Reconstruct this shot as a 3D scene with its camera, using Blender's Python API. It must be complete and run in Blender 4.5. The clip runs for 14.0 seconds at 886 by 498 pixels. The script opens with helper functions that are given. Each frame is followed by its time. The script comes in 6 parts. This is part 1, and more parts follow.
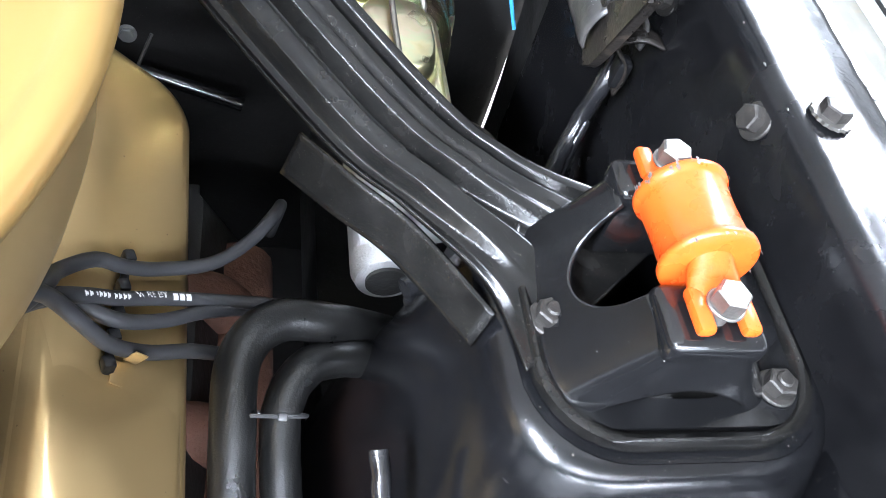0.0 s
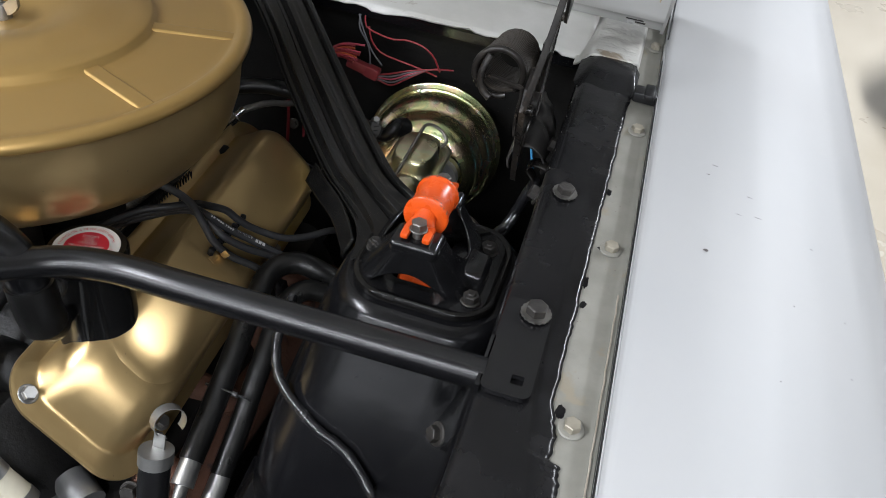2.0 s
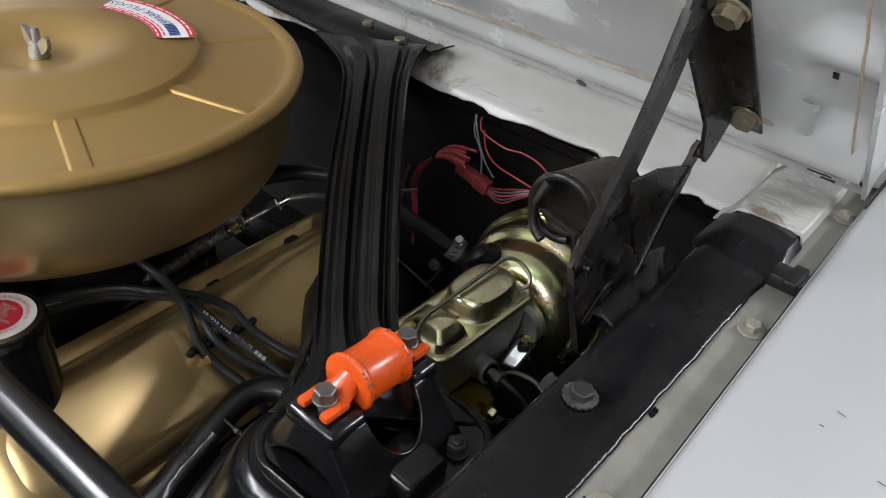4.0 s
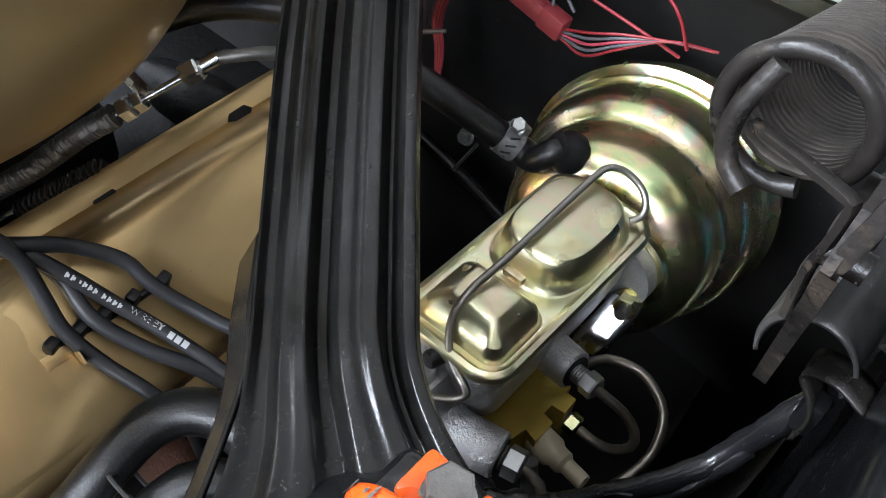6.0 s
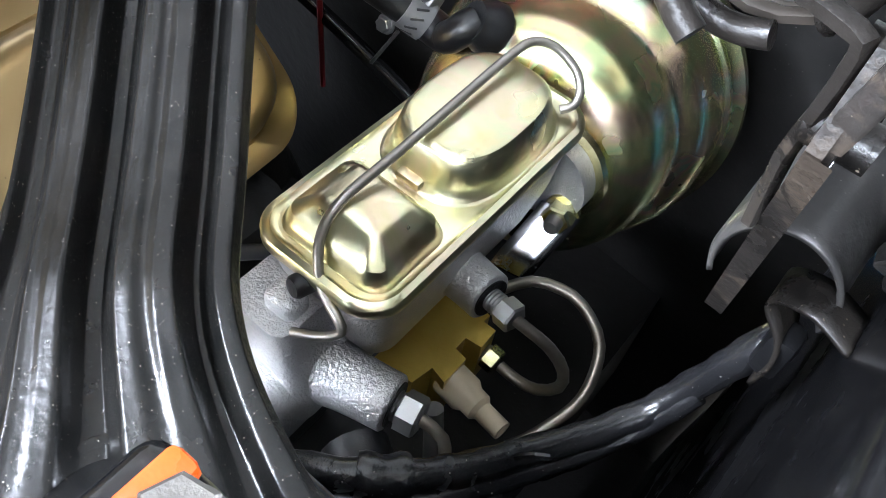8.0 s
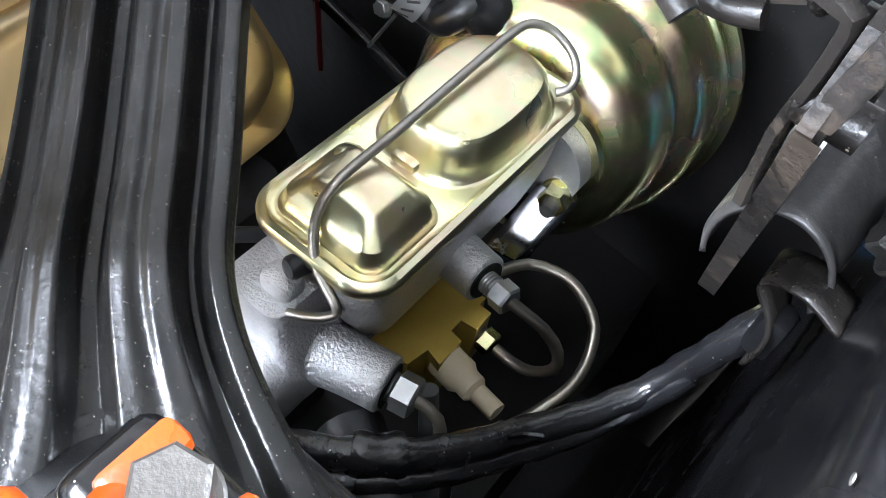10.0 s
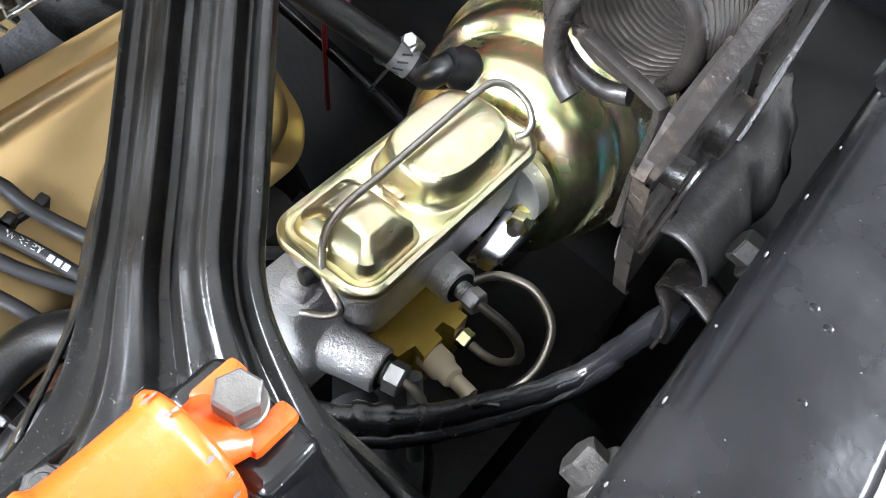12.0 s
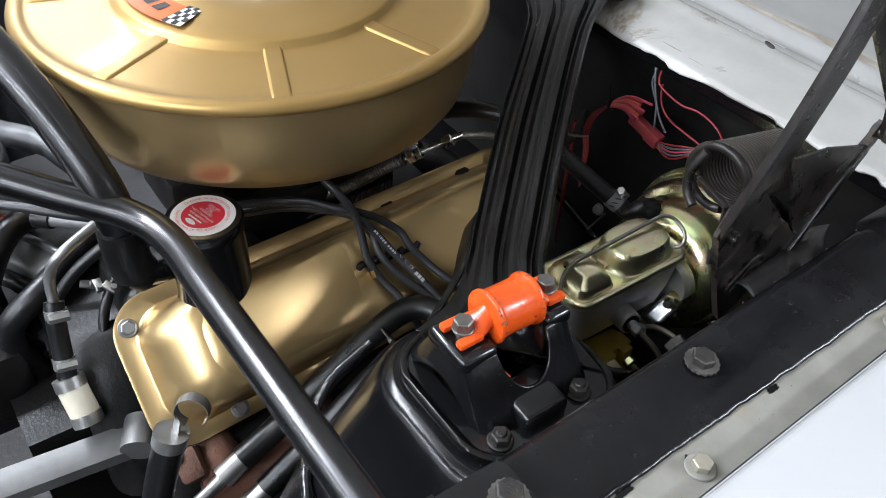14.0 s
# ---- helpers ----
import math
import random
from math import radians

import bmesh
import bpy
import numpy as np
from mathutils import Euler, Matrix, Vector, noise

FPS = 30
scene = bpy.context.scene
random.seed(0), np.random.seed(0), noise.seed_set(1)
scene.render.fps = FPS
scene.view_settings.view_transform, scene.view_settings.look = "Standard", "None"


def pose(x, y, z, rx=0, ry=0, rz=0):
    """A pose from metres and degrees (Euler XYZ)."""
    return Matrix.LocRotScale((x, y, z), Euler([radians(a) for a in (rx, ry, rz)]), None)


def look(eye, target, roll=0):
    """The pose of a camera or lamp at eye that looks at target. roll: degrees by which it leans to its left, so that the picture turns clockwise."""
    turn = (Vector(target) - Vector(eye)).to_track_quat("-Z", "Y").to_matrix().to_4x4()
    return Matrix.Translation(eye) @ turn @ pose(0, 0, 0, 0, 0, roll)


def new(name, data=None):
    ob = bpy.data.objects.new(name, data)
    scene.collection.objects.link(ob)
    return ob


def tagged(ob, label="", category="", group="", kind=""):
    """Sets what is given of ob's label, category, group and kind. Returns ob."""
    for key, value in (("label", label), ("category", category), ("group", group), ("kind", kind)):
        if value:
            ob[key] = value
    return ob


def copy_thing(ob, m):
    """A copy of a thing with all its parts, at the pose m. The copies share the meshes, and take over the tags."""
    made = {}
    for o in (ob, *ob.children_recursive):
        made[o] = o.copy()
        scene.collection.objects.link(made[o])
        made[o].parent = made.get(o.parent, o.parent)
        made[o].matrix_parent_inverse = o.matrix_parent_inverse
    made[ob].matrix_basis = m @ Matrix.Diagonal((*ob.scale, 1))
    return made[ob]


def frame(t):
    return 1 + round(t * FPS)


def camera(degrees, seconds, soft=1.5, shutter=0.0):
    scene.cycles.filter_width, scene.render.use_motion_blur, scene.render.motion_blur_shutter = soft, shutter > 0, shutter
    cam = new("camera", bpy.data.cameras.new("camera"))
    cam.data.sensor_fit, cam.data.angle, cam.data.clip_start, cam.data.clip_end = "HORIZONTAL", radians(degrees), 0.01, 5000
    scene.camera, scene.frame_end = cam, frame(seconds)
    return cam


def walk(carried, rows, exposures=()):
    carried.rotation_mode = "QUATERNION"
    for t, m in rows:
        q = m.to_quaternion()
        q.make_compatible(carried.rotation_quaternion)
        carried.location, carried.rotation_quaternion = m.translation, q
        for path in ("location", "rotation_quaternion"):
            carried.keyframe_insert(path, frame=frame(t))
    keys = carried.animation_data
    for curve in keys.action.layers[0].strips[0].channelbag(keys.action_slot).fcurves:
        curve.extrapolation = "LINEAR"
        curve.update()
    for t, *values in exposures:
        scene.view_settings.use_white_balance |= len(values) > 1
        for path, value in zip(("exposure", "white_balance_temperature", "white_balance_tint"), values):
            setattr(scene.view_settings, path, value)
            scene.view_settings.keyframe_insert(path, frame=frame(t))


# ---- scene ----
cam = camera(57.0, 14.0, 0.6)
# seconds, eye, target, roll in degrees
PATH = [
    (0, (0.021, 0.031, 1.11), (0.536, 1.21, -0.421), 21.0),
    (0.5, (0.061, -0.14, 1.251), (0.342, 1.18, -0.225), 10.8),
    (1, (0.118, -0.216, 1.265), (0.263, 1.18, -0.16), 7.8),
    (1.5, (0.229, -0.322, 1.286), (0.074, 1.155, -0.054), 7.7),
    (2, (0.299, -0.313, 1.297), (0.013, 1.206, 0.028), 9.3),
    (2.5, (0.329, -0.213, 1.285), (-0.052, 1.319, 0.058), 7.2),
    (3, (0.405, -0.189, 1.291), (-0.233, 1.278, 0.091), 4.0),
    (3.5, (0.494, -0.158, 1.307), (-0.41, 1.206, 0.158), 3.3),
    (4, (0.419, -0.053, 1.234), (-0.558, 1.268, 0.094), 6.5),
    (4.2, (0.378, -0.012, 1.212), (-0.625, 1.28, 0.062), 7.7),
    (6.3, (0.224, 0.18, 1.071), (-0.49, 1.232, -0.472), 8.1),
    (6.5, (0.221, 0.195, 1.057), (-0.459, 1.231, -0.512), 8.3),
    (7, (0.216, 0.217, 1.033), (-0.416, 1.243, -0.563), 10.2),
    (7.5, (0.223, 0.222, 1.03), (-0.386, 1.255, -0.571), 11.1),
    (8, (0.227, 0.222, 1.027), (-0.368, 1.253, -0.579), 11.2),
    (10.5, (0.231, 0.221, 1.027), (-0.341, 1.23, -0.602), 11.7),
    (11, (0.234, 0.224, 1.03), (-0.337, 1.226, -0.604), 11.5),
    (11.5, (0.24, 0.216, 1.04), (-0.334, 1.213, -0.596), 11.2),
    (12, (0.265, 0.186, 1.091), (-0.358, 1.22, -0.504), 10.1),
    (12.5, (0.272, 0.181, 1.092), (-0.406, 1.231, -0.469), 9.9),
    (13, (0.312, 0.152, 1.128), (-0.449, 1.214, -0.386), 9.9),
    (13.5, (0.365, 0.059, 1.198), (-0.582, 1.113, -0.214), 8.3),
    (14, (0.448, -0.057, 1.272), (-0.734, 0.874, -0.047), 4.1),
]
EXPOSURES = [(t, stops, kelvin, 10) for t, stops, kelvin in (
    (0.0, 2.32, 5900), (0.5, 0.50, 6100), (1.0, -0.10, 6350), (1.5, -0.10, 6450), (3.0, -0.12, 6500), (4.2, -0.16, 6550), (6.3, 1.70, 6000), (7.0, 2.24, 5950),
    (11.5, 2.24, 5950), (12.0, 2.46, 6150), (12.5, 2.22, 6150), (13.0, 1.70, 6150), (13.5, 1.05, 6150), (14.0, 0.44, 6250))]
walk(cam, [(t, look(eye, target, roll)) for t, eye, target, roll in PATH], EXPOSURES)

# ---- exposure, world and lamps ----

world = bpy.data.worlds.new("garage_air")
world.use_nodes = True
world.node_tree.nodes["Background"].inputs[0].default_value = (0.80, 0.88, 1.0, 1)
world.node_tree.nodes["Background"].inputs[1].default_value = 0.05
scene.world = world


def strip_lamp(x, y, z, length, width, watts, turn=0.0):
    lamp = bpy.data.lights.new("ceiling_lamp", "AREA")
    lamp.shape, lamp.size, lamp.size_y, lamp.energy = "RECTANGLE", length, width, watts
    lamp.color = (0.93, 0.97, 1.04)
    ob = new("ceiling_lamp", lamp)
    ob.matrix_world = pose(x, y, z, 0, 0, turn)
    return ob


LAMPS = [(-1.45, -1.05, 2.60, 1.8, 0.30, 150, 90), (0.30, -2.10, 2.60, 2.4, 0.25, 75, 0), (2.05, 2.70, 2.60, 2.4, 0.30, 185, 90),
         (-1.60, -3.90, 2.60, 2.4, 0.30, 160, 0), (1.40, -3.90, 2.60, 2.4, 0.30, 130, 0), (-3.00, 1.00, 2.60, 1.8, 0.30, 120, 90)]
for row in LAMPS:
    strip_lamp(*row)


# ---- materials ----
def ramp_of(nt, fac, stops):
    r = nt.nodes.new("ShaderNodeValToRGB")
    el = r.color_ramp.elements
    while len(el) < len(stops):
        el.new(0.5)
    for e, (p, c) in zip(el, stops):
        e.position, e.color = p, (*c, 1) if len(c) == 3 else c
    nt.links.new(fac, r.inputs[0])
    return r.outputs[0]


def noise_of(nt, coord, scale, detail=4.0, rough=0.55, distort=0.0):
    n = nt.nodes.new("ShaderNodeTexNoise")
    n.inputs["Scale"].default_value, n.inputs["Detail"].default_value = scale, detail
    n.inputs["Roughness"].default_value, n.inputs["Distortion"].default_value = rough, distort
    nt.links.new(coord, n.inputs["Vector"])
    return n.outputs[0]


def blend(nt, fac, a, b):
    m = nt.nodes.new("ShaderNodeMix")
    m.data_type = "RGBA"
    for k, v in ((0, fac), (6, a), (7, b)):
        if isinstance(v, (tuple, list)):
            m.inputs[k].default_value = (*v, 1)
        elif isinstance(v, (int, float)):
            m.inputs[k].default_value = v
        else:
            nt.links.new(v, m.inputs[k])
    return m.outputs[2]


def surface(name, base, other, rough=0.4, metal=0.0, big=18.0, fine=220.0, spread=0.5, bump=0.05, dust=0.0,
            dust_colour=(0.35, 0.33, 0.30), coat=0.0, rough_swing=0.15, stain=None, stain_at=0.62, stretch=None, spec=0.5, specks=0.0, speck_scale=850.0):
    """Two-scale paint, rubber or metal: broad blotches, fine grain, specks of dust and a shaped stain."""
    m = bpy.data.materials.new(name)
    m.use_nodes = True
    nt = m.node_tree
    p = nt.nodes["Principled BSDF"]
    geo = nt.nodes.new("ShaderNodeTexCoord")
    coord = geo.outputs["Object"]
    if stretch:
        mp = nt.nodes.new("ShaderNodeMapping")
        mp.inputs["Scale"].default_value = stretch
        nt.links.new(coord, mp.inputs["Vector"])
        coord = mp.outputs[0]
    n1 = noise_of(nt, coord, big, 5.0, 0.6)
    n2 = noise_of(nt, coord, fine, 3.0, 0.6)
    f1 = ramp_of(nt, n1, [(0.5 - spread / 2, (0, 0, 0)), (0.5 + spread / 2, (1, 1, 1))])
    col = blend(nt, f1, base, other)
    if stain:
        f3 = ramp_of(nt, noise_of(nt, coord, big * 0.6, 8.0, 0.7, 0.6), [(stain_at, (0, 0, 0)), (stain_at + 0.06, (1, 1, 1))])
        col = blend(nt, f3, col, stain)
    if dust:
        f4 = ramp_of(nt, noise_of(nt, coord, fine * 2.2, 2.0, 0.7), [(0.70 - 0.12 * dust, (0, 0, 0)), (0.80 - 0.08 * dust, (1, 1, 1))])
        k = nt.nodes.new("ShaderNodeMath")
        k.operation = "MULTIPLY"
        k.inputs[1].default_value = min(0.9, dust)
        nt.links.new(f4, k.inputs[0])
        col = blend(nt, k.outputs[0], col, dust_colour)
    if specks:
        vo = nt.nodes.new("ShaderNodeTexVoronoi")
        vo.inputs["Scale"].default_value = speck_scale
        nt.links.new(geo.outputs["Object"], vo.inputs["Vector"])
        sep_ = nt.nodes.new("ShaderNodeSeparateColor")
        nt.links.new(vo.outputs["Color"], sep_.inputs[0])
        size = nt.nodes.new("ShaderNodeMapRange")
        size.inputs[1].default_value, size.inputs[3].default_value, size.inputs[4].default_value = 1.0 - specks, 0.0, 0.26
        nt.links.new(sep_.outputs[0], size.inputs[0])
        near = nt.nodes.new("ShaderNodeMath")
        near.operation = "LESS_THAN"
        nt.links.new(vo.outputs["Distance"], near.inputs[0])
        nt.links.new(size.outputs[0], near.inputs[1])
        soft_ = nt.nodes.new("ShaderNodeMath")
        soft_.operation = "MULTIPLY"
        nt.links.new(near.outputs[0], soft_.inputs[0])
        nt.links.new(sep_.outputs[1], soft_.inputs[1])
        col = blend(nt, soft_.outputs[0], col, dust_colour)
    nt.links.new(col, p.inputs["Base Color"])
    rr = nt.nodes.new("ShaderNodeMapRange")
    rr.inputs[3].default_value, rr.inputs[4].default_value = max(0.02, rough - rough_swing), min(1.0, rough + rough_swing)
    nt.links.new(n1, rr.inputs[0])
    nt.links.new(rr.outputs[0], p.inputs["Roughness"])
    p.inputs["Metallic"].default_value = metal
    p.inputs["Specular IOR Level"].default_value = spec
    if coat:
        p.inputs["Coat Weight"].default_value, p.inputs["Coat Roughness"].default_value = coat, 0.08
    if bump:
        b = nt.nodes.new("ShaderNodeBump")
        b.inputs["Strength"].default_value, b.inputs["Distance"].default_value = bump, 0.0015
        nt.links.new(n2, b.inputs["Height"])
        nt.links.new(b.outputs[0], p.inputs["Normal"])
    return m


def plated(name, stops, rough=0.2, scale=14.0, bump=0.04):
    """Yellow-chromate plating: hue drifts between straw, green and pink."""
    m = bpy.data.materials.new(name)
    m.use_nodes = True
    nt = m.node_tree
    p = nt.nodes["Principled BSDF"]
    coord = nt.nodes.new("ShaderNodeTexCoord").outputs["Object"]
    n1 = noise_of(nt, coord, scale, 3.0, 0.5, 1.2)
    n2 = noise_of(nt, coord, 45.0, 2.0, 0.5)
    col = ramp_of(nt, n1, stops)
    nt.links.new(col, p.inputs["Base Color"])
    p.inputs["Metallic"].default_value = 1.0
    rr = nt.nodes.new("ShaderNodeMapRange")
    rr.inputs[3].default_value, rr.inputs[4].default_value = rough - 0.02, rough + 0.05
    nt.links.new(n2, rr.inputs[0])
    nt.links.new(rr.outputs[0], p.inputs["Roughness"])
    b = nt.nodes.new("ShaderNodeBump")
    b.inputs["Strength"].default_value, b.inputs["Distance"].default_value = bump, 0.002
    nt.links.new(noise_of(nt, coord, 40.0, 2.0), b.inputs["Height"])
    nt.links.new(b.outputs[0], p.inputs["Normal"])
    return m


def plain(name, colour, rough=0.5, metal=0.0):
    return surface(name, colour, tuple(c * 0.88 for c in colour), rough, metal, 60.0, 400.0, 0.5, 0.02, rough_swing=0.06)


BLACK = surface("chassis_black_paint", (0.0035, 0.0035, 0.0040), (0.0060, 0.0060, 0.0068), 0.22, big=14, fine=90, bump=0.12, dust=0.03, rough_swing=0.08, specks=0.05, spec=0.32)
APRON = surface("apron_black_paint", (0.0035, 0.0035, 0.004), (0.0085, 0.0083, 0.0088), 0.25, big=22, fine=60, bump=0.26, dust=0.05, rough_swing=0.20, specks=0.025, speck_scale=700, dust_colour=(0.16, 0.155, 0.15), spec=0.30)
BRACE = surface("brace_gloss_black", (0.0025, 0.0025, 0.0025), (0.009, 0.0085, 0.0078), 0.24, big=60, fine=420, bump=0.10, dust=0.10, rough_swing=0.08, specks=0.24, speck_scale=1500, dust_colour=(0.26, 0.235, 0.20), spec=0.23)
CAPBLACK = surface("cap_satin_black", (0.004, 0.004, 0.0043), (0.0075, 0.0075, 0.008), 0.16, big=30, fine=300, bump=0.05, dust=0.04, rough_swing=0.06, specks=0.05, spec=0.46)
POWDER = surface("powder_coat_black", (0.004, 0.004, 0.0045), (0.006, 0.006, 0.0066), 0.26, big=40, fine=900, bump=0.012, rough_swing=0.02, specks=0.008, spec=0.5)
GRIME = surface("firewall_grimy_black", (0.0060, 0.0060, 0.0060), (0.019, 0.018, 0.017), 0.42, big=12, fine=90, bump=0.4, dust=0.12, rough_swing=0.15, specks=0.10, speck_scale=600, dust_colour=(0.10, 0.095, 0.09), spec=0.22)
HINGEBLACK = surface("hinge_worn_black", (0.0060, 0.0054, 0.0050), (0.022, 0.0190, 0.0165), 0.30, big=60, fine=380, bump=0.22, dust=0.08, dust_colour=(0.14, 0.115, 0.09), stain=(0.034, 0.027, 0.021), stain_at=0.56, specks=0.10, speck_scale=600, spec=0.30)
DUSTYBLACK = surface("dusty_satin_black", (0.018, 0.0175, 0.0175), (0.052, 0.049, 0.046), 0.34, big=45, fine=240, bump=0.25, dust=0.14, specks=0.16, speck_scale=700, rough_swing=0.12)
SPRINGSTEEL = surface("oily_spring_steel", (0.034, 0.030, 0.026), (0.065, 0.054, 0.044), 0.40, 0.3, big=45, fine=300, bump=0.12, stain=(0.075, 0.045, 0.025))
WHITE = surface("fender_white_paint", (0.375, 0.38, 0.385), (0.41, 0.41, 0.41), 0.48, big=4, fine=600, bump=0.0, rough_swing=0.05, spec=0.32)
WHITEIN = surface("inner_white_paint", (0.46, 0.46, 0.445), (0.55, 0.55, 0.54), 0.26, big=11, fine=60, bump=0.05, coat=0.2, stain=(0.44, 0.39, 0.31), stain_at=0.66, rough_swing=0.08)
DIRTYWHITE = surface("cowl_dirty_white", (0.37, 0.36, 0.33), (0.48, 0.475, 0.45), 0.36, big=14, fine=90, bump=0.18, stain=(0.22, 0.18, 0.13), stain_at=0.575)
FLANGE = surface("flange_worn_grey_white", (0.155, 0.150, 0.128), (0.235, 0.228, 0.200), 0.45, big=30, fine=160, bump=0.12, stain=(0.21, 0.185, 0.14), stain_at=0.575, specks=0.08, speck_scale=420, dust_colour=(0.10, 0.085, 0.07))
GOLD = surface("engine_gold_paint", (0.52, 0.37, 0.17), (0.57, 0.41, 0.195), 0.31, 0.80, big=6, fine=1400, bump=0.02, rough_swing=0.05, specks=0.02, speck_scale=500, dust_colour=(0.10, 0.07, 0.04))
LIDGOLD = surface("air_cleaner_gold_paint", (0.35, 0.222, 0.072), (0.39, 0.25, 0.085), 0.40, 0.66, big=5, fine=1400, bump=0.03, rough_swing=0.05, coat=0.1)
ORANGE = surface("orange_enamel", (0.54, 0.060, 0.006), (0.60, 0.078, 0.008), 0.28, big=60, fine=170, bump=0.14, rough_swing=0.1, stain=(0.42, 0.04, 0.006), stain_at=0.68, specks=0.06, speck_scale=300, dust_colour=(0.03, 0.02, 0.02))
STRAW = plated("yellow_chromate", [(0.25, (0.50, 0.46, 0.20)), (0.45, (0.72, 0.66, 0.36)), (0.58, (0.60, 0.66, 0.40)), (0.72, (0.74, 0.58, 0.42))], 0.22)
STRAWLID = plated("lid_yellow_chromate", [(0.25, (0.66, 0.58, 0.30)), (0.42, (0.76, 0.69, 0.42)), (0.52, (0.70, 0.70, 0.46)), (0.62, (0.77, 0.66, 0.48)), (0.76, (0.68, 0.62, 0.34))], 0.27, 26.0, 0.004)
BOOST = plated("booster_iridescent_plating", [(0.24, (0.60, 0.58, 0.22)), (0.38, (0.82, 0.74, 0.36)), (0.46, (0.58, 0.70, 0.36)), (0.52, (0.84, 0.74, 0.40)), (0.58, (0.82, 0.60, 0.46)), (0.63, (0.56, 0.70, 0.50)), (0.70, (0.80, 0.74, 0.38)), (0.80, (0.80, 0.60, 0.48))], 0.25, 24.0, 0.010)
CAST = surface("cast_silver_iron", (0.46, 0.455, 0.46), (0.62, 0.615, 0.61), 0.36, 0.85, big=45, fine=650, bump=0.9, rough_swing=0.12, stain=(0.32, 0.26, 0.20), stain_at=0.64)
STEEL = surface("zinc_steel", (0.27, 0.27, 0.265), (0.37, 0.365, 0.35), 0.42, 0.9, big=80, fine=500, bump=0.05)
BRIGHTZINC = surface("bright_zinc", (0.62, 0.64, 0.66), (0.70, 0.71, 0.72), 0.24, 1.0, big=80, fine=500, bump=0.03)
BOLTGREY = surface("dull_bolt_steel", (0.085, 0.081, 0.075), (0.17, 0.161, 0.147), 0.42, 0.7, big=120, fine=700, bump=0.2, stain=(0.14, 0.10, 0.07))
BOLTDARK = surface("dark_bolt_steel", (0.018, 0.017, 0.016), (0.055, 0.050, 0.045), 0.5, 0.5, big=150, fine=700, bump=0.3, dust=0.4)
BOLTBRASS = surface("aged_plated_bolt", (0.20, 0.165, 0.11), (0.32, 0.27, 0.18), 0.42, 0.7, big=150, fine=700, bump=0.15)
LINE = surface("steel_brake_line", (0.20, 0.18, 0.15), (0.30, 0.27, 0.22), 0.38, 0.85, big=60, fine=500, bump=0.08, stain=(0.16, 0.09, 0.045), stain_at=0.60)
RUBBER = surface("black_rubber", (0.004, 0.004, 0.0045), (0.008, 0.008, 0.0085), 0.36, big=40, fine=500, bump=0.12, dust=0.06, spec=0.4)
HOSE = surface("matte_hose_rubber", (0.004, 0.004, 0.004), (0.009, 0.0088, 0.0085), 0.32, big=50, fine=700, bump=0.16, dust=0.10, specks=0.12, speck_scale=1400, dust_colour=(0.16, 0.15, 0.14), spec=0.4)
WIRE = surface("grey_silicone_wire", (0.016, 0.016, 0.017), (0.026, 0.026, 0.028), 0.44, big=30, fine=900, bump=0.05)
TAPE = surface("vinyl_harness_tape", (0.006, 0.006, 0.007), (0.014, 0.014, 0.015), 0.24, big=60, fine=180, bump=0.35, rough_swing=0.12, specks=0.08)
RUST = surface("rusty_cast_iron", (0.085, 0.040, 0.026), (0.14, 0.060, 0.036), 0.80, big=40, fine=220, bump=0.8, stain=(0.04, 0.025, 0.02))
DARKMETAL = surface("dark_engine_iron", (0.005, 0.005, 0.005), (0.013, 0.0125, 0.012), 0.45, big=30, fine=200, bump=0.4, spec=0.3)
ALU = surface("cast_aluminium", (0.13, 0.13, 0.13), (0.19, 0.19, 0.185), 0.50, 0.5, big=40, fine=500, bump=0.12)
YELLOWBRASS = surface("brass_valve_block", (0.52, 0.36, 0.06), (0.60, 0.44, 0.10), 0.38, 0.7, big=60, fine=500, bump=0.15, stain=(0.12, 0.09, 0.04), stain_at=0.64)
BEIGE = plain("beige_plastic", (0.52, 0.44, 0.30), 0.42)
SEAMRUST = surface("rusty_seam_sealer", (0.36, 0.26, 0.13), (0.50, 0.44, 0.32), 0.6, big=70, stain=(0.25, 0.13, 0.05))
FLANGEBOLT = surface("dull_cream_plating", (0.22, 0.20, 0.155), (0.33, 0.30, 0.24), 0.45, 0.35, big=90, fine=600, bump=0.1, stain=(0.12, 0.085, 0.05), stain_at=0.58)
BROWN = surface("brown_rust_dirt", (0.24, 0.20, 0.15), (0.40, 0.365, 0.31), 0.6, big=60, fine=300, bump=0.2)
CHROME = plain("chrome_trim", (0.72, 0.72, 0.74), 0.10, 1.0)
REDPLASTIC = plain("faded_red_plastic", (0.22, 0.032, 0.036), 0.42)
REDWIRE = plain("red_wire", (0.22, 0.018, 0.024), 0.4)
PINKWIRE = plain("pink_wire", (0.38, 0.055, 0.085), 0.4)
ORANGEWIRE = plain("orange_wire", (0.45, 0.09, 0.035), 0.4)
BLUEWIRE = plain("blue_wire", (0.05, 0.28, 0.55), 0.4)
GREYWIRE = plain("grey_wire", (0.10, 0.10, 0.11), 0.5)
PAPERWHITE = plain("decal_white", (0.76, 0.76, 0.74), 0.35)
PAPERRED = plain("decal_red", (0.62, 0.022, 0.045), 0.35)
PAPERORANGE = plain("decal_orange", (0.80, 0.12, 0.02), 0.35)
PAPERBLUE = plain("decal_blue", (0.03, 0.06, 0.25), 0.35)
INKBLACK = plain("decal_black", (0.012, 0.012, 0.012), 0.35)
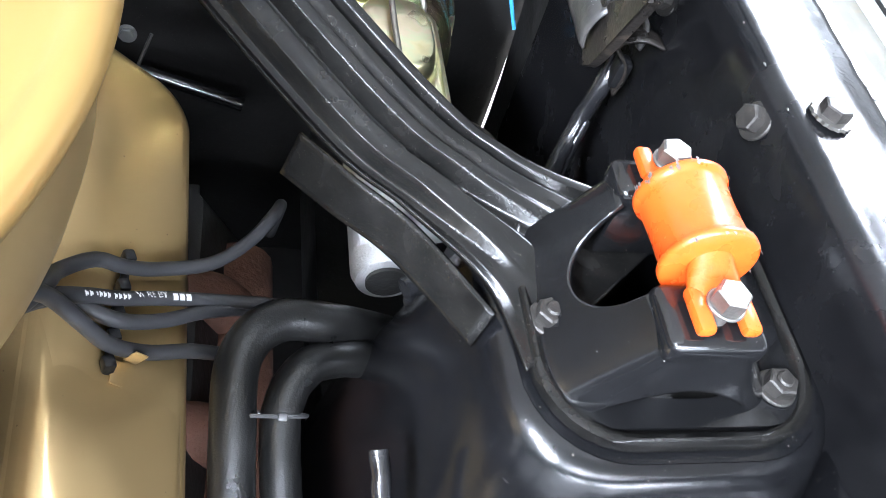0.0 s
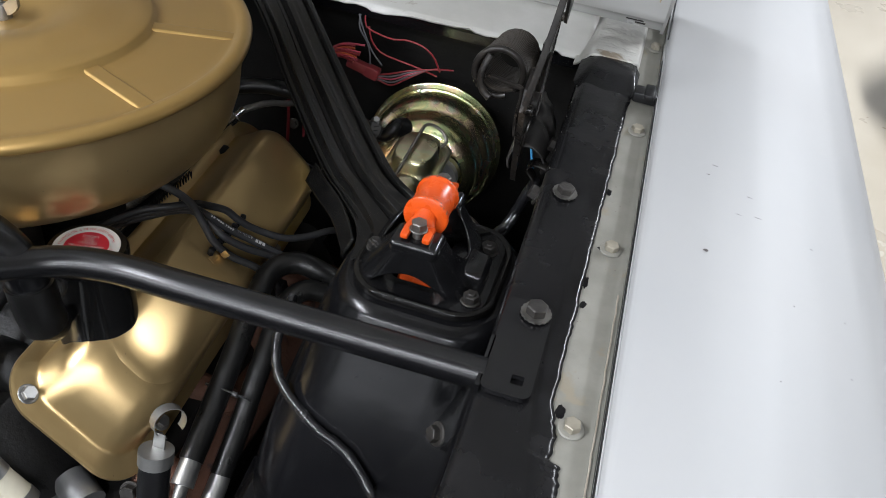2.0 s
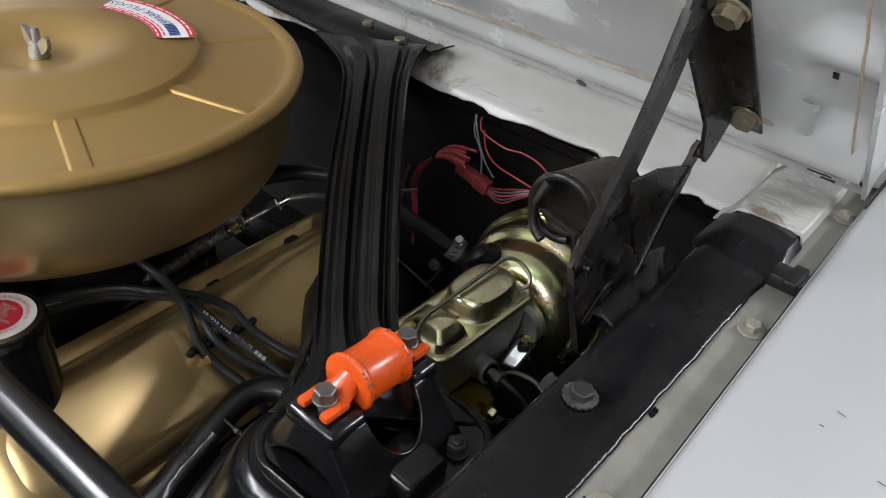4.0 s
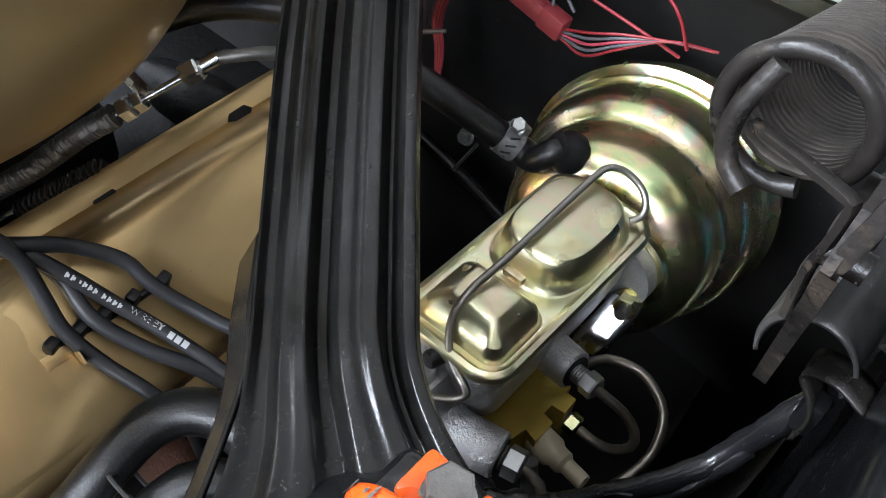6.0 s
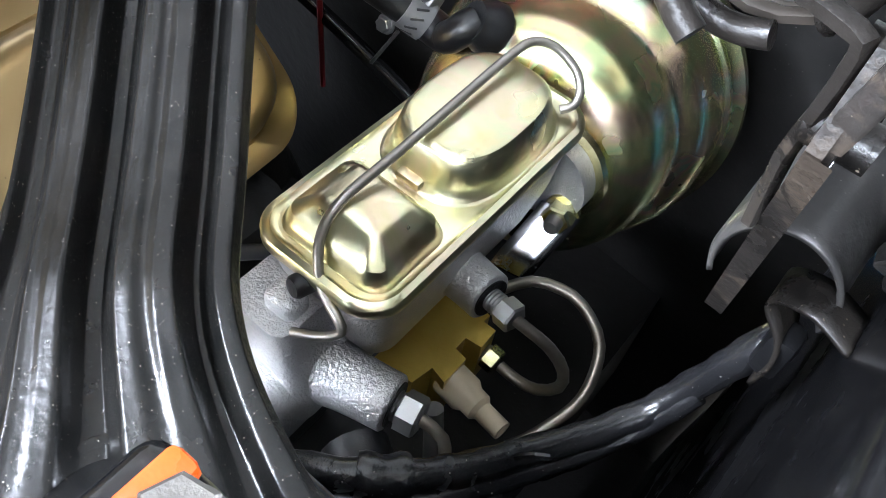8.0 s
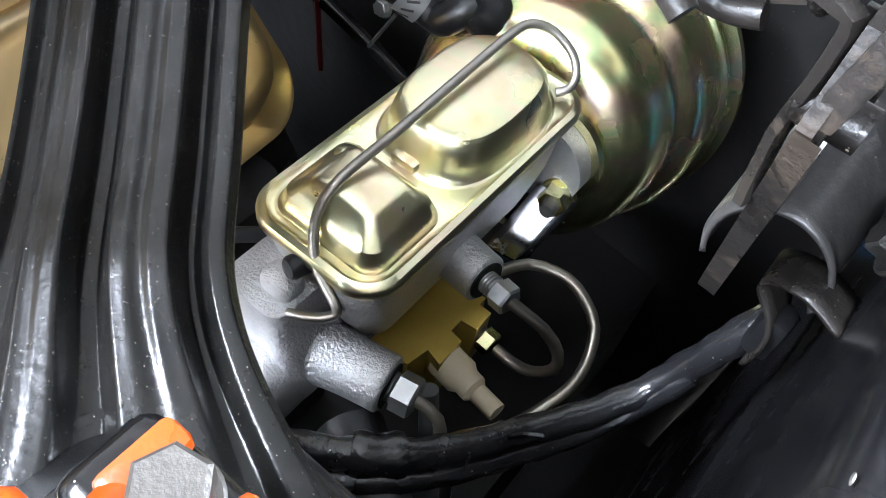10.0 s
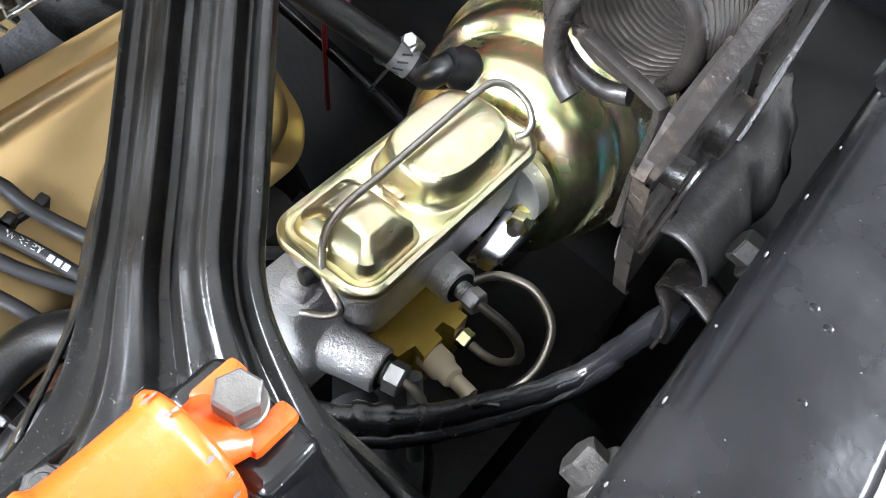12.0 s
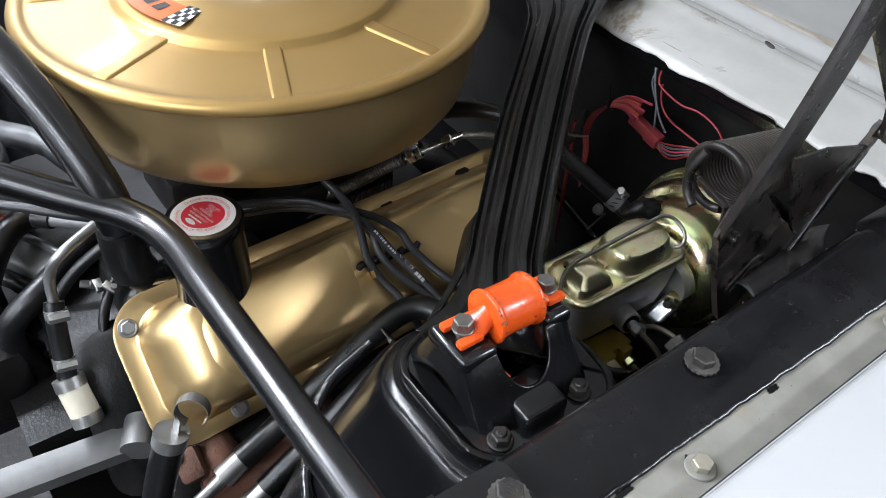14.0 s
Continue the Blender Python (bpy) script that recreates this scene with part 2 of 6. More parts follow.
INKGREY = plain("print_grey", (0.42, 0.42, 0.42), 0.5)
CLEARPLASTIC = plain("milky_filter_plastic", (0.62, 0.58, 0.46), 0.25)
CONCRETE = surface("sealed_tan_concrete", (0.34, 0.30, 0.235), (0.40, 0.36, 0.29), 0.30, big=2.2, fine=50, bump=0.08, dust=0.2, stain=(0.25, 0.22, 0.17), stain_at=0.64)
WALLPAINT = surface("garage_wall_paint", (0.38, 0.385, 0.39), (0.42, 0.425, 0.43), 0.7, big=2.0, fine=60, bump=0.06)
CEILINGPAINT = surface("garage_ceiling_paint", (0.32, 0.32, 0.32), (0.36, 0.36, 0.36), 0.75, big=2.0, fine=60, bump=0.06)
GLASS = surface("dark_windshield_glass", (0.012, 0.018, 0.016), (0.014, 0.020, 0.018), 0.04, big=3, fine=20, bump=0.0, rough_swing=0.01, spec=0.6)


# ---- mesh tools ----
def finish(me, material, smooth):
    me.materials.append(material)
    if smooth:
        me.shade_smooth()
        me.set_sharp_from_angle(angle=radians(smooth))
    me.update()


def solid(name, geo, material, parent=None, label="", smooth=38, m=None):
    """One mesh object from (verts, faces); a part when a parent is given."""
    me = bpy.data.meshes.new(name)
    v, f = geo
    me.from_pydata([tuple(p) for p in v], [], f)
    bm = bmesh.new()
    bm.from_mesh(me)
    bmesh.ops.recalc_face_normals(bm, faces=bm.faces)
    bm.to_mesh(me)
    bm.free()
    finish(me, material, smooth)
    ob = new(name, me)
    if m is not None:
        ob.matrix_world = m
    if parent is not None:
        ob.parent = parent
    if label:
        ob["label"] = label
    return ob


def thing(name, label, category, group="", at=(0, 0, 0), kind=""):
    ob = new(name)
    ob.empty_display_size = 0.02
    ob.matrix_world = pose(*at)
    return tagged(ob, label, category, group, kind)


def join(*geos):
    v, f = [], []
    for gv, gf in geos:
        k = len(v)
        v += [tuple(p) for p in gv]
        f += [tuple(i + k for i in face) for face in gf]
    return v, f


def moved(geo, m):
    return [tuple(m @ Vector(p)) for p in geo[0]], geo[1]


def aim(loc, axis, spin=0.0):
    """Pose whose z points along axis."""
    q = Vector((0, 0, 1)).rotation_difference(Vector(axis).normalized())
    return Matrix.Translation(loc) @ q.to_matrix().to_4x4() @ pose(0, 0, 0, 0, 0, spin)


def revolve(profile, n=32, cap=True, arc=360.0):
    """Profile rows of (radius, height), turned about z."""
    v, f = [], []
    whole = arc >= 359.9
    cols = n if whole else n + 1
    for r, z in profile:
        for k in range(cols):
            a = radians(arc) * k / n
            v.append((r * math.cos(a), r * math.sin(a), z))
    for i in range(len(profile) - 1):
        for k in range(n):
            j = (k + 1) % cols if whole else k + 1
            f.append((i * cols + k, i * cols + j, (i + 1) * cols + j, (i + 1) * cols + k))
    if cap and whole:
        if profile[0][0] > 1e-6:
            f.append(tuple(range(cols))[::-1])
        if profile[-1][0] > 1e-6:
            f.append(tuple((len(profile) - 1) * cols + k for k in range(cols)))
    return v, f


def loft(rings, closed_ring=True, caps=True):
    n = len(rings[0])
    v = [tuple(p) for r in rings for p in r]
    f = []
    for i in range(len(rings) - 1):
        for k in range(n if closed_ring else n - 1):
            j = (k + 1) % n
            f.append((i * n + k, i * n + j, (i + 1) * n + j, (i + 1) * n + k))
    if caps and closed_ring:
        f.append(tuple(range(n))[::-1])
        f.append(tuple((len(rings) - 1) * n + k for k in range(n)))
    return v, f


def spline(points, step=0.006):
    """Catmull-Rom line through the points."""
    p = [Vector(q) for q in points]
    p = [2 * p[0] - p[1]] + p + [2 * p[-1] - p[-2]]
    out = []
    for i in range(1, len(p) - 2):
        n = max(2, int((p[i + 1] - p[i]).length / step))
        for k in range(n):
            t = k / n
            out.append(0.5 * ((2 * p[i]) + (p[i + 1] - p[i - 1]) * t + (2 * p[i - 1] - 5 * p[i] + 4 * p[i + 1] - p[i + 2]) * t * t
                              + (3 * p[i] - p[i - 1] - 3 * p[i + 1] + p[i + 2]) * t ** 3))
    out.append(p[-2])
    return out


def sweep(points, radius, n=10, smooth=True, step=0.006, wrap=0.0, pitch=0.02):
    """A round bar along a line; wrap: a spiral ridge, as tape or braid leaves it."""
    line = spline(points, step) if smooth else [Vector(q) for q in points]
    rings, up = [], None
    length = 0.0
    for i, q in enumerate(line):
        d = (line[min(i + 1, len(line) - 1)] - line[max(i - 1, 0)]).normalized()
        if up is None:
            up = d.orthogonal().normalized()
        up = (up - d * up.dot(d)).normalized()
        side = d.cross(up)
        if i:
            length += (q - line[i - 1]).length
        r0 = radius(i / (len(line) - 1)) if callable(radius) else radius
        ring = []
        for k in range(n):
            a = 2 * math.pi * k / n
            r = r0 + wrap * (((length / pitch + k / n) % 1.0) - 0.5)
            ring.append(q + (up * math.cos(a) + side * math.sin(a)) * r)
        rings.append(ring)
    return loft(rings)


def rbox(sx, sy, sz, bevel=0.002, segments=2):
    bm = bmesh.new()
    bmesh.ops.create_cube(bm, size=1.0)
    bmesh.ops.scale(bm, vec=(sx, sy, sz), verts=bm.verts)
    bmesh.ops.bevel(bm, geom=list(bm.edges), offset=bevel, segments=segments, affect="EDGES", profile=0.5)
    bm.verts.index_update()
    geo = [tuple(v.co) for v in bm.verts], [tuple(v.index for v in f.verts) for f in bm.faces]
    bm.free()
    return geo


def rrect(x0, x1, y0, y1, r, z, n=6):
    """Ring of a rectangle with round corners."""
    out = []
    for cx, cy, a0 in ((x1 - r, y1 - r, 0), (x0 + r, y1 - r, 90), (x0 + r, y0 + r, 180), (x1 - r, y0 + r, 270)):
        for k in range(n + 1):
            a = radians(a0 + 90 * k / n)
            out.append((cx + r * math.cos(a), cy + r * math.sin(a), z))
    return out


def hexprism(af, h, chamfer=0.12):
    r = af / math.sqrt(3)
    rows = [(r, 0), (r, h * (1 - chamfer)), (r * 0.86, h)]
    v, f = [], []
    for rr, z in rows:
        for k in range(6):
            a = radians(60 * k)
            v.append((rr * math.cos(a), rr * math.sin(a), z))
    for i in range(2):
        for k in range(6):
            j = (k + 1) % 6
            f.append((i * 6 + k, i * 6 + j, (i + 1) * 6 + j, (i + 1) * 6 + k))
    f += [tuple(range(6))[::-1], tuple(range(12, 18))]
    return v, f


def bolt(loc, axis, af, h, washer, material, label, category="bolt", group="", washer_material=None, spin=0.0, parent=None, toothed=False, name="bolt", dish=0.0):
    """Hex head on a washer; a thing of its own, or a part when a parent is given."""
    m = aim(loc, axis, spin)
    t = washer * 0.16
    if toothed:
        rings = []
        for z in (0, t):
            rings.append([((washer * (1.0 if k % 2 else 0.92)) * math.cos(2 * math.pi * k / 36), (washer * (1.0 if k % 2 else 0.92)) * math.sin(2 * math.pi * k / 36), z) for k in range(36)])
        wgeo = loft(rings)
    else:
        wgeo = revolve([(washer, 0), (washer, t * 0.6), (washer * 0.93, t), (washer * 0.4, t + dish)], 28)
    hgeo = moved(hexprism(af, h), pose(0, 0, t))
    wm = washer_material or material
    if parent is not None:
        b = solid(name, moved(hgeo, m), material, parent, smooth=25)
        solid("washer", moved(wgeo, m), wm, b, smooth=30)
        return b
    top = thing(name, label, category, group)
    top.matrix_world = m
    solid("head", hgeo, material, top, smooth=25)
    solid("washer", wgeo, wm, top, smooth=30)
    return top


def bars(rows, material, name, parent, m, lift=0.0004):
    """Plain bars for writing that cannot be lettered: rows of x, y, width, height on the plane of m."""
    v, f = [], []
    for x, y, w, h in rows:
        k = len(v)
        v += [(x - w / 2, y - h / 2, lift), (x + w / 2, y - h / 2, lift), (x + w / 2, y + h / 2, lift), (x - w / 2, y + h / 2, lift)]
        f.append((k, k + 1, k + 2, k + 3))
    return solid(name, moved((v, f), m), material, parent, smooth=0)


def letters(text, size, material, name, parent, m, lift=0.0006, bend=None, depth=0.0):
    """Lettering in the built-in font, laid on the plane of m; bend maps flat points onto a curved surface."""
    cu = bpy.data.curves.new(name, "FONT")
    cu.body, cu.size, cu.align_x, cu.align_y, cu.extrude = text, size, "CENTER", "CENTER", depth
    cu.resolution_u = 2
    tmp = bpy.data.objects.new(name, cu)
    me = bpy.data.meshes.new_from_object(tmp)
    bpy.data.objects.remove(tmp)
    for vert in me.vertices:
        co = Vector((vert.co.x, vert.co.y, vert.co.z + lift))
        vert.co = m @ (bend(co) if bend else co)
    me.materials.clear()
    finish(me, material, 0)
    ob = new(name, me)
    ob.parent = parent
    return ob


def slab(x0, x1, y0, y1, z0, z1):
    v = [(x, y, z) for z in (z0, z1) for y in (y0, y1) for x in (x0, x1)]
    return v, [(0, 2, 3, 1), (4, 5, 7, 6), (0, 1, 5, 4), (2, 6, 7, 3), (0, 4, 6, 2), (1, 3, 7, 5)]


def thicken(ob, t, offset=-1.0):
    md = ob.modifiers.new("thickness", "SOLIDIFY")
    md.thickness, md.offset = t, offset
    return ob


def sheet(fn, nu, nv):
    """Grid of points fn(u, v), u and v from 0 to 1."""
    v = [tuple(fn(i / nu, j / nv)) for i in range(nu + 1) for j in range(nv + 1)]
    f = [(i * (nv + 1) + j, (i + 1) * (nv + 1) + j, (i + 1) * (nv + 1) + j + 1, i * (nv + 1) + j + 1) for i in range(nu) for j in range(nv)]
    return v, f


def lerp(a, b, t):
    return a + (b - a) * t


def table(rows, x):
    """Smooth value between rows of (x, y)."""
    if x <= rows[0][0]:
        return rows[0][1]
    for (xa, ya), (xb, yb) in zip(rows, rows[1:]):
        if x <= xb:
            t = (x - xa) / (xb - xa)
            return lerp(ya, yb, t * t * (3 - 2 * t))
    return rows[-1][1]


# ---- the garage round the car ----
ground = solid("floor", slab(-4.2, 4.2, -4.6, 4.6, -0.05, 0.0), CONCRETE)
tagged(ground, "sealed tan concrete garage floor with faint stains", "floor", kind="structure")
for nm, box in (("wall_north", (-4.2, 4.2, 4.6, 4.7, 0, 2.75)), ("wall_south", (-4.2, 4.2, -4.7, -4.6, 0, 2.75)),
                ("wall_east", (4.2, 4.3, -4.7, 4.7, 0, 2.75)), ("wall_west", (-4.3, -4.2, -4.7, 4.7, 0, 2.75))):
    tagged(solid(nm, slab(*box), WALLPAINT), "plain pale painted garage wall", "wall", kind="structure")
tagged(solid("ceiling", slab(-4.3, 4.3, -4.7, 4.7, 2.75, 2.85), CEILINGPAINT), "plain pale painted garage ceiling", "ceiling", kind="structure")


def dz(y):
    """The wing line climbs gently to the rear."""
    return 0.030 * (y - 0.22)


# ---- fender, flange and apron ----
def bend(y):
    return 0.02 * max(0.0, y - 0.60)


def seam(y):
    return 0.3545 - 0.018 * y + bend(y)


FENDER_LINE = [(0.0, 0.9105), (0.0025, 0.9150), (0.006, 0.9168), (0.02, 0.9180), (0.055, 0.9180), (0.10, 0.9125), (0.145, 0.900), (0.190, 0.884), (0.220, 0.866), (0.243, 0.838), (0.258, 0.78), (0.268, 0.62), (0.272, 0.42)]


def fender_fn(u, v):
    y = lerp(-0.75, 1.45, u)
    k = v * (len(FENDER_LINE) - 1)
    i = min(int(k), len(FENDER_LINE) - 2)
    (xa, za), (xb, zb) = FENDER_LINE[i], FENDER_LINE[i + 1]
    return (seam(y) + lerp(xa, xb, k - i) * (1 - bend(y) / 0.272), y, lerp(za, zb, k - i) + dz(y))


fender = thing("front_fender", "glossy white painted front fender with small paint chips", "fender")
thicken(solid("fender_panel", sheet(fender_fn, 44, 44), WHITE, fender, smooth=60), 0.0012)
lip = solid("fender_lip", sheet(lambda u, v: (seam(lerp(-0.75, 1.45, u)) + 0.0002, lerp(-0.75, 1.45, u), 0.9110 - 0.021 * v + dz(lerp(-0.75, 1.45, u))), 30, 2), WHITE, fender)
thicken(lip, 0.0012)


def fender_z(x, y):
    d = (x - seam(y)) / (1 - bend(y) / 0.272)
    for (xa, za), (xb, zb) in zip(FENDER_LINE, FENDER_LINE[1:]):
        if d <= xb:
            return lerp(za, zb, (d - xa) / (xb - xa)) + dz(y)
    return 0.85


CHIP = surface("chipped_primer", (0.05, 0.045, 0.045), (0.12, 0.10, 0.09), 0.6, big=200)
rng = random.Random(5)
for x, y, r, st in ((0.403, 0.227, 0.0016, 1.3), (0.494, 0.291, 0.0008, 1.6), (0.445, 0.296, 0.0004, 9.0), (0.428, 0.291, 0.0003, 9.0), (0.437, 0.322, 0.0006, 5.0), (0.40, 0.335, 0.0006, 3.0),
                    (0.405, 0.352, 0.0006, 5.0), (0.475, 0.205, 0.0005, 2.0), (0.52, 0.16, 0.0005, 2.0), (0.462, 0.118, 0.0006, 1.4), (0.52, 0.22, 0.0004, 3.0)):
    ring = []
    for k in range(10):
        a = 2 * math.pi * k / 10
        rr = r * rng.uniform(0.7, 1.2)
        px, py = x + rr * st * math.cos(a), y + rr * math.sin(a)
        ring.append((px, py, fender_z(px, py) + 0.0005))
    solid("paint_chip", (ring, [tuple(range(10))]), CHIP, fender, smooth=0)

# dark gap along the wing seam, curving to the windshield trim
solid("seam_gap", sweep([(seam(y) - 0.0012, y, 0.9085 + dz(y)) for y in [-0.75 + 0.05 * k for k in range(27)]], 0.0012, 6), INKBLACK, fender)
solid("rear_gap", sweep([(seam(y) + 0.0005, y, 0.9125 + dz(y)) for y in [0.60 + 0.05 * k for k in range(8)]] + [(x, y, fender_z(x, y) + 0.0006) for x, y in ((0.3415, 0.972), (0.346, 0.990), (0.356, 1.001), (0.374, 1.006), (0.41, 1.008), (0.47, 1.010))], 0.0010, 6), INKBLACK, fender)

# flange under the wing seam, bare grey-white, with the bolts that hold the wing
flange = thing("fender_flange", "worn grey-white sheet metal flange with black overspray edge", "flange")
solid("flange_strip", sheet(lambda u, v: (lerp(0.300, seam(lerp(-0.75, 0.72, u)) - 0.002, v), lerp(-0.75, 0.72, u), 0.8965 + dz(lerp(-0.75, 0.72, u)) + 0.0025 * (v > 0.96) + 0.0003 * math.sin(lerp(-0.75, 0.72, u) * 31)), 120, 14), FLANGE, flange, smooth=60)
thicken(bpy.context.scene.objects[flange.children[0].name], 0.0014)
solid("overspray_edge", sweep([(0.3005 + 0.0010 * math.sin(37 * y), y, 0.8975 + dz(y)) for y in [-0.75 + 0.035 * k for k in range(43)]], 0.0012, 6), HINGEBLACK, flange, "black overspray edge")
solid("rust_streak", sweep([(seam(y) - 0.0052 + 0.0009 * noise.noise((y * 70, 3, 1)), y, 0.8990 + dz(y)) for y in [-0.40 + 0.01 * k for k in range(58)]], 0.0006, 5, False), BROWN, flange, "brown rust streak")
# flakes of black paint left on the flange
def paint_flake(x, y, rx, ry, seed):
    ring = []
    for k in range(36):
        a = 2 * math.pi * k / 36
        r = 1.0 + 0.42 * noise.noise((2.2 * math.cos(a), 2.2 * math.sin(a), seed)) + 0.30 * noise.noise((6 * math.cos(a), 6 * math.sin(a), seed + 4))
        ring.append((x + rx * r * math.cos(a), y + ry * r * math.sin(a)))
    rows = [[(px, py, 0.8965 + dz(py) + 0.0003 * math.sin(py * 31) + lift) for px, py in ring] for lift in (-0.0004, 0.0006)]
    return solid("paint_flake", loft(rows), APRON, flange, "flake of black paint", smooth=30)


for row in ((0.3205, 0.177, 0.0036, 0.010, 1.3), (0.3225, 0.152, 0.0030, 0.0055, 2.7), (0.3245, 0.047, 0.0052, 0.0090, 3.9), (0.3215, 0.021, 0.0050, 0.0075, 5.1), (0.3270, 0.2210, 0.0050, 0.0030, 6.4), (0.3215, 0.300, 0.0030, 0.008, 7.7)):
    paint_flake(row[0], row[1], 0.62 * row[2], 0.62 * row[3], row[4])
GROUP_F = "bolts along the fender flange"
for y in (0.036, 0.222, 0.411, 0.599):
    bolt((0.3335, y, 0.8972 + dz(y)), (0.02, -0.03, 1), 0.0102, 0.0055, 0.0088, FLANGEBOLT, "dull cream plated hex bolt on the worn fender flange", group=GROUP_F, spin=17 * y * 60, washer_material=FLANGE, dish=0.001)
# small black clip on the flange
clip = thing("hood_bumper_clip", "small black plastic clip on the fender flange", "clip", at=(0.333, 0.471, 0.901 + dz(0.471)))
solid("body", rbox(0.024, 0.020, 0.011, 0.002), RUBBER, clip, m=pose(0, 0, 0.005))
solid("tongue", rbox(0.010, 0.027, 0.006, 0.0015), RUBBER, clip, m=pose(0.004, 0, 0.009))


# apron: flat black top with a ragged paint edge, and the inner wall below it
def paint_edge(y):
    flake = max(0.0, noise.noise((y * 17, 1.3, 0.2)) - 0.12) * (1.0 if y < 0.10 else 0.30)
    step = 0.0125 * min(1.0, max(0.0, (0.008 - y) / 0.003))
    chip = 0.0030 * noise.noise((y * 75, 2.2, 9.1)) + 0.0016 * noise.noise((y * 210, 5.2, 3.1))
    return 0.3190 + step + chip * (1.0 if y < 0.008 else 0.22) + 0.014 * (flake if y > 0.008 else 0.3 * flake) + 0.0011 * noise.noise((y * 260, 4.1, 0.7)) * (0.3 + min(1.0, 9 * flake)) + 0.0008 * noise.noise((y * 60, 7.7, 0.1))


apron = thing("inner_apron", "black painted inner fender apron with dusty satin paint", "apron")


def apron_fn(u, v):
    y = lerp(-0.75, 0.56, u)
    wave = 0.0006 * noise.noise((y * 14, v * 5, 3.1)) + 0.0002 * noise.noise((y * 55, v * 11, 5.7))
    if v < 0.42:
        t = v / 0.42
        return (lerp(paint_edge(y), 0.276 - 0.012 * max(0, y), t), y, 0.8974 + dz(y) + 0.0016 * min(1.0, t * 3.2) + wave * min(1.0, 3 * t))
    t = (v - 0.42) / 0.58
    a = min(1.0, t / 0.22) * math.pi / 2
    return (0.276 - 0.012 * max(0, y) - 0.009 * math.sin(a) + 0.004 * max(0, t - 0.22), y, 0.899 + dz(y) - 0.009 * (1 - math.cos(a)) - max(0, t - 0.22) * 0.60 + wave)


thicken(solid("apron_panel", sheet(apron_fn, 900, 34), APRON, apron, smooth=50), 0.0005, 1.0)
rng = random.Random(8)
for k in range(8):
    y = 0.285 + 0.031 * k + rng.uniform(-0.006, 0.006)
    length = rng.choice((0.0005, 0.0008, 0.0014))
    solid("bare_chip", sweep([(0.2690 - 0.012 * y, y - length, 0.8980 + dz(y)), (0.2689 - 0.012 * y, y, 0.8982 + dz(y)), (0.2690 - 0.012 * y, y + length, 0.8980 + dz(y))], lambda t: 0.0002 + 0.0003 * math.sin(math.pi * min(1, max(0, t))), 6, True, 0.001), BOLTGREY, apron)
# raised rear end of the apron, white where the black paint stops
solid("apron_rear_step", loft([rrect(0.258, 0.3235, 0.470, 0.5400, 0.010, 0.8985 + dz(0.5) * 0.9), rrect(0.268, 0.3190, 0.502, 0.5395, 0.010, 0.9115), rrect(0.271, 0.3170, 0.506, 0.5390, 0.009, 0.9128)]), APRON, apron, smooth=50)


def corner_fn(u, v):
    x, y = lerp(0.250, 0.3255, u), lerp(0.5395, 0.668, v)
    edge = min(1.0, max(0.0, x - 0.250) / 0.020) * min(1.0, max(0.0, 0.3255 - x) / 0.008) * min(1.0, 0.25 + max(0.0, 0.668 - y) / 0.015)
    edge = edge * edge * (3 - 2 * edge)
    dent = 0.0011 * noise.noise((x * 75, y * 75, 1)) + 0.0007 * abs(noise.noise((x * 140 + y * 40, y * 150, 4)))
    return (x, y, 0.8960 + 0.0172 * edge + dent * edge + 0.0015 * math.sin(v * 3.1))


white_step = solid("cowl_corner_step", sheet(corner_fn, 70, 90), DIRTYWHITE, smooth=60)
tagged(thicken(white_step, 0.0015), "dented dirty white sheet metal at the cowl corner", "cowl corner")
solid("folded_lip", sweep([(0.266, 0.5405, 0.9105), (0.280, 0.5403, 0.9128), (0.300, 0.5403, 0.9130), (0.318, 0.5405, 0.9115)], 0.0011, 8), DIRTYWHITE, white_step)

GROUP_A = "bolts on the apron"
bolt((0.285, 0.277, 0.9005 + dz(0.277)), (0.05, 0, 1), 0.0130, 0.0055, 0.0110, BOLTDARK, "dark hex bolt with a toothed washer on the apron", group=GROUP_A, spin=12, toothed=True, washer_material=BOLTGREY)
bolt((0.2915, 0.121, 0.9035 + dz(0.121)), (0, 0, 1), 0.0140, 0.0065, 0.0115, BOLTDARK, "dark hex bolt clamping the strut bar bracket", group=GROUP_A, spin=25, toothed=True, washer_material=BOLTGREY)
bolt((0.2625, 0.290, 0.884), (-1, 0, 0.35), 0.0120, 0.007, 0.010, BOLTDARK, "dark dusty steel hex bolt on the inner apron wall", group=GROUP_A, spin=10)
bolt((0.2620, 0.408, 0.866), (-1, -0.1, 0.3), 0.0120, 0.007, 0.010, BOLTDARK, "dark dusty steel hex bolt on the inner apron wall", group=GROUP_A, spin=40)
bolt((0.2470, 0.062, 0.812), (-0.75, -0.55, 0.35), 0.0110, 0.006, 0.0095, BOLTDARK, "dusty hex bolt on the shock tower front", group=GROUP_A, spin=20)
for x, y in ((0.284, 0.366), (0.290, 0.362), (0.302, 0.402), (0.294, 0.335)):
    tagged(solid("rivet_stub", moved(revolve([(0.0024, 0), (0.0019, 0.0010), (0.0010, 0.0015)], 10), pose(x, y, 0.8985 + dz(y))), APRON), "small black painted stub on the apron", "rivet", group="stubs on the apron")

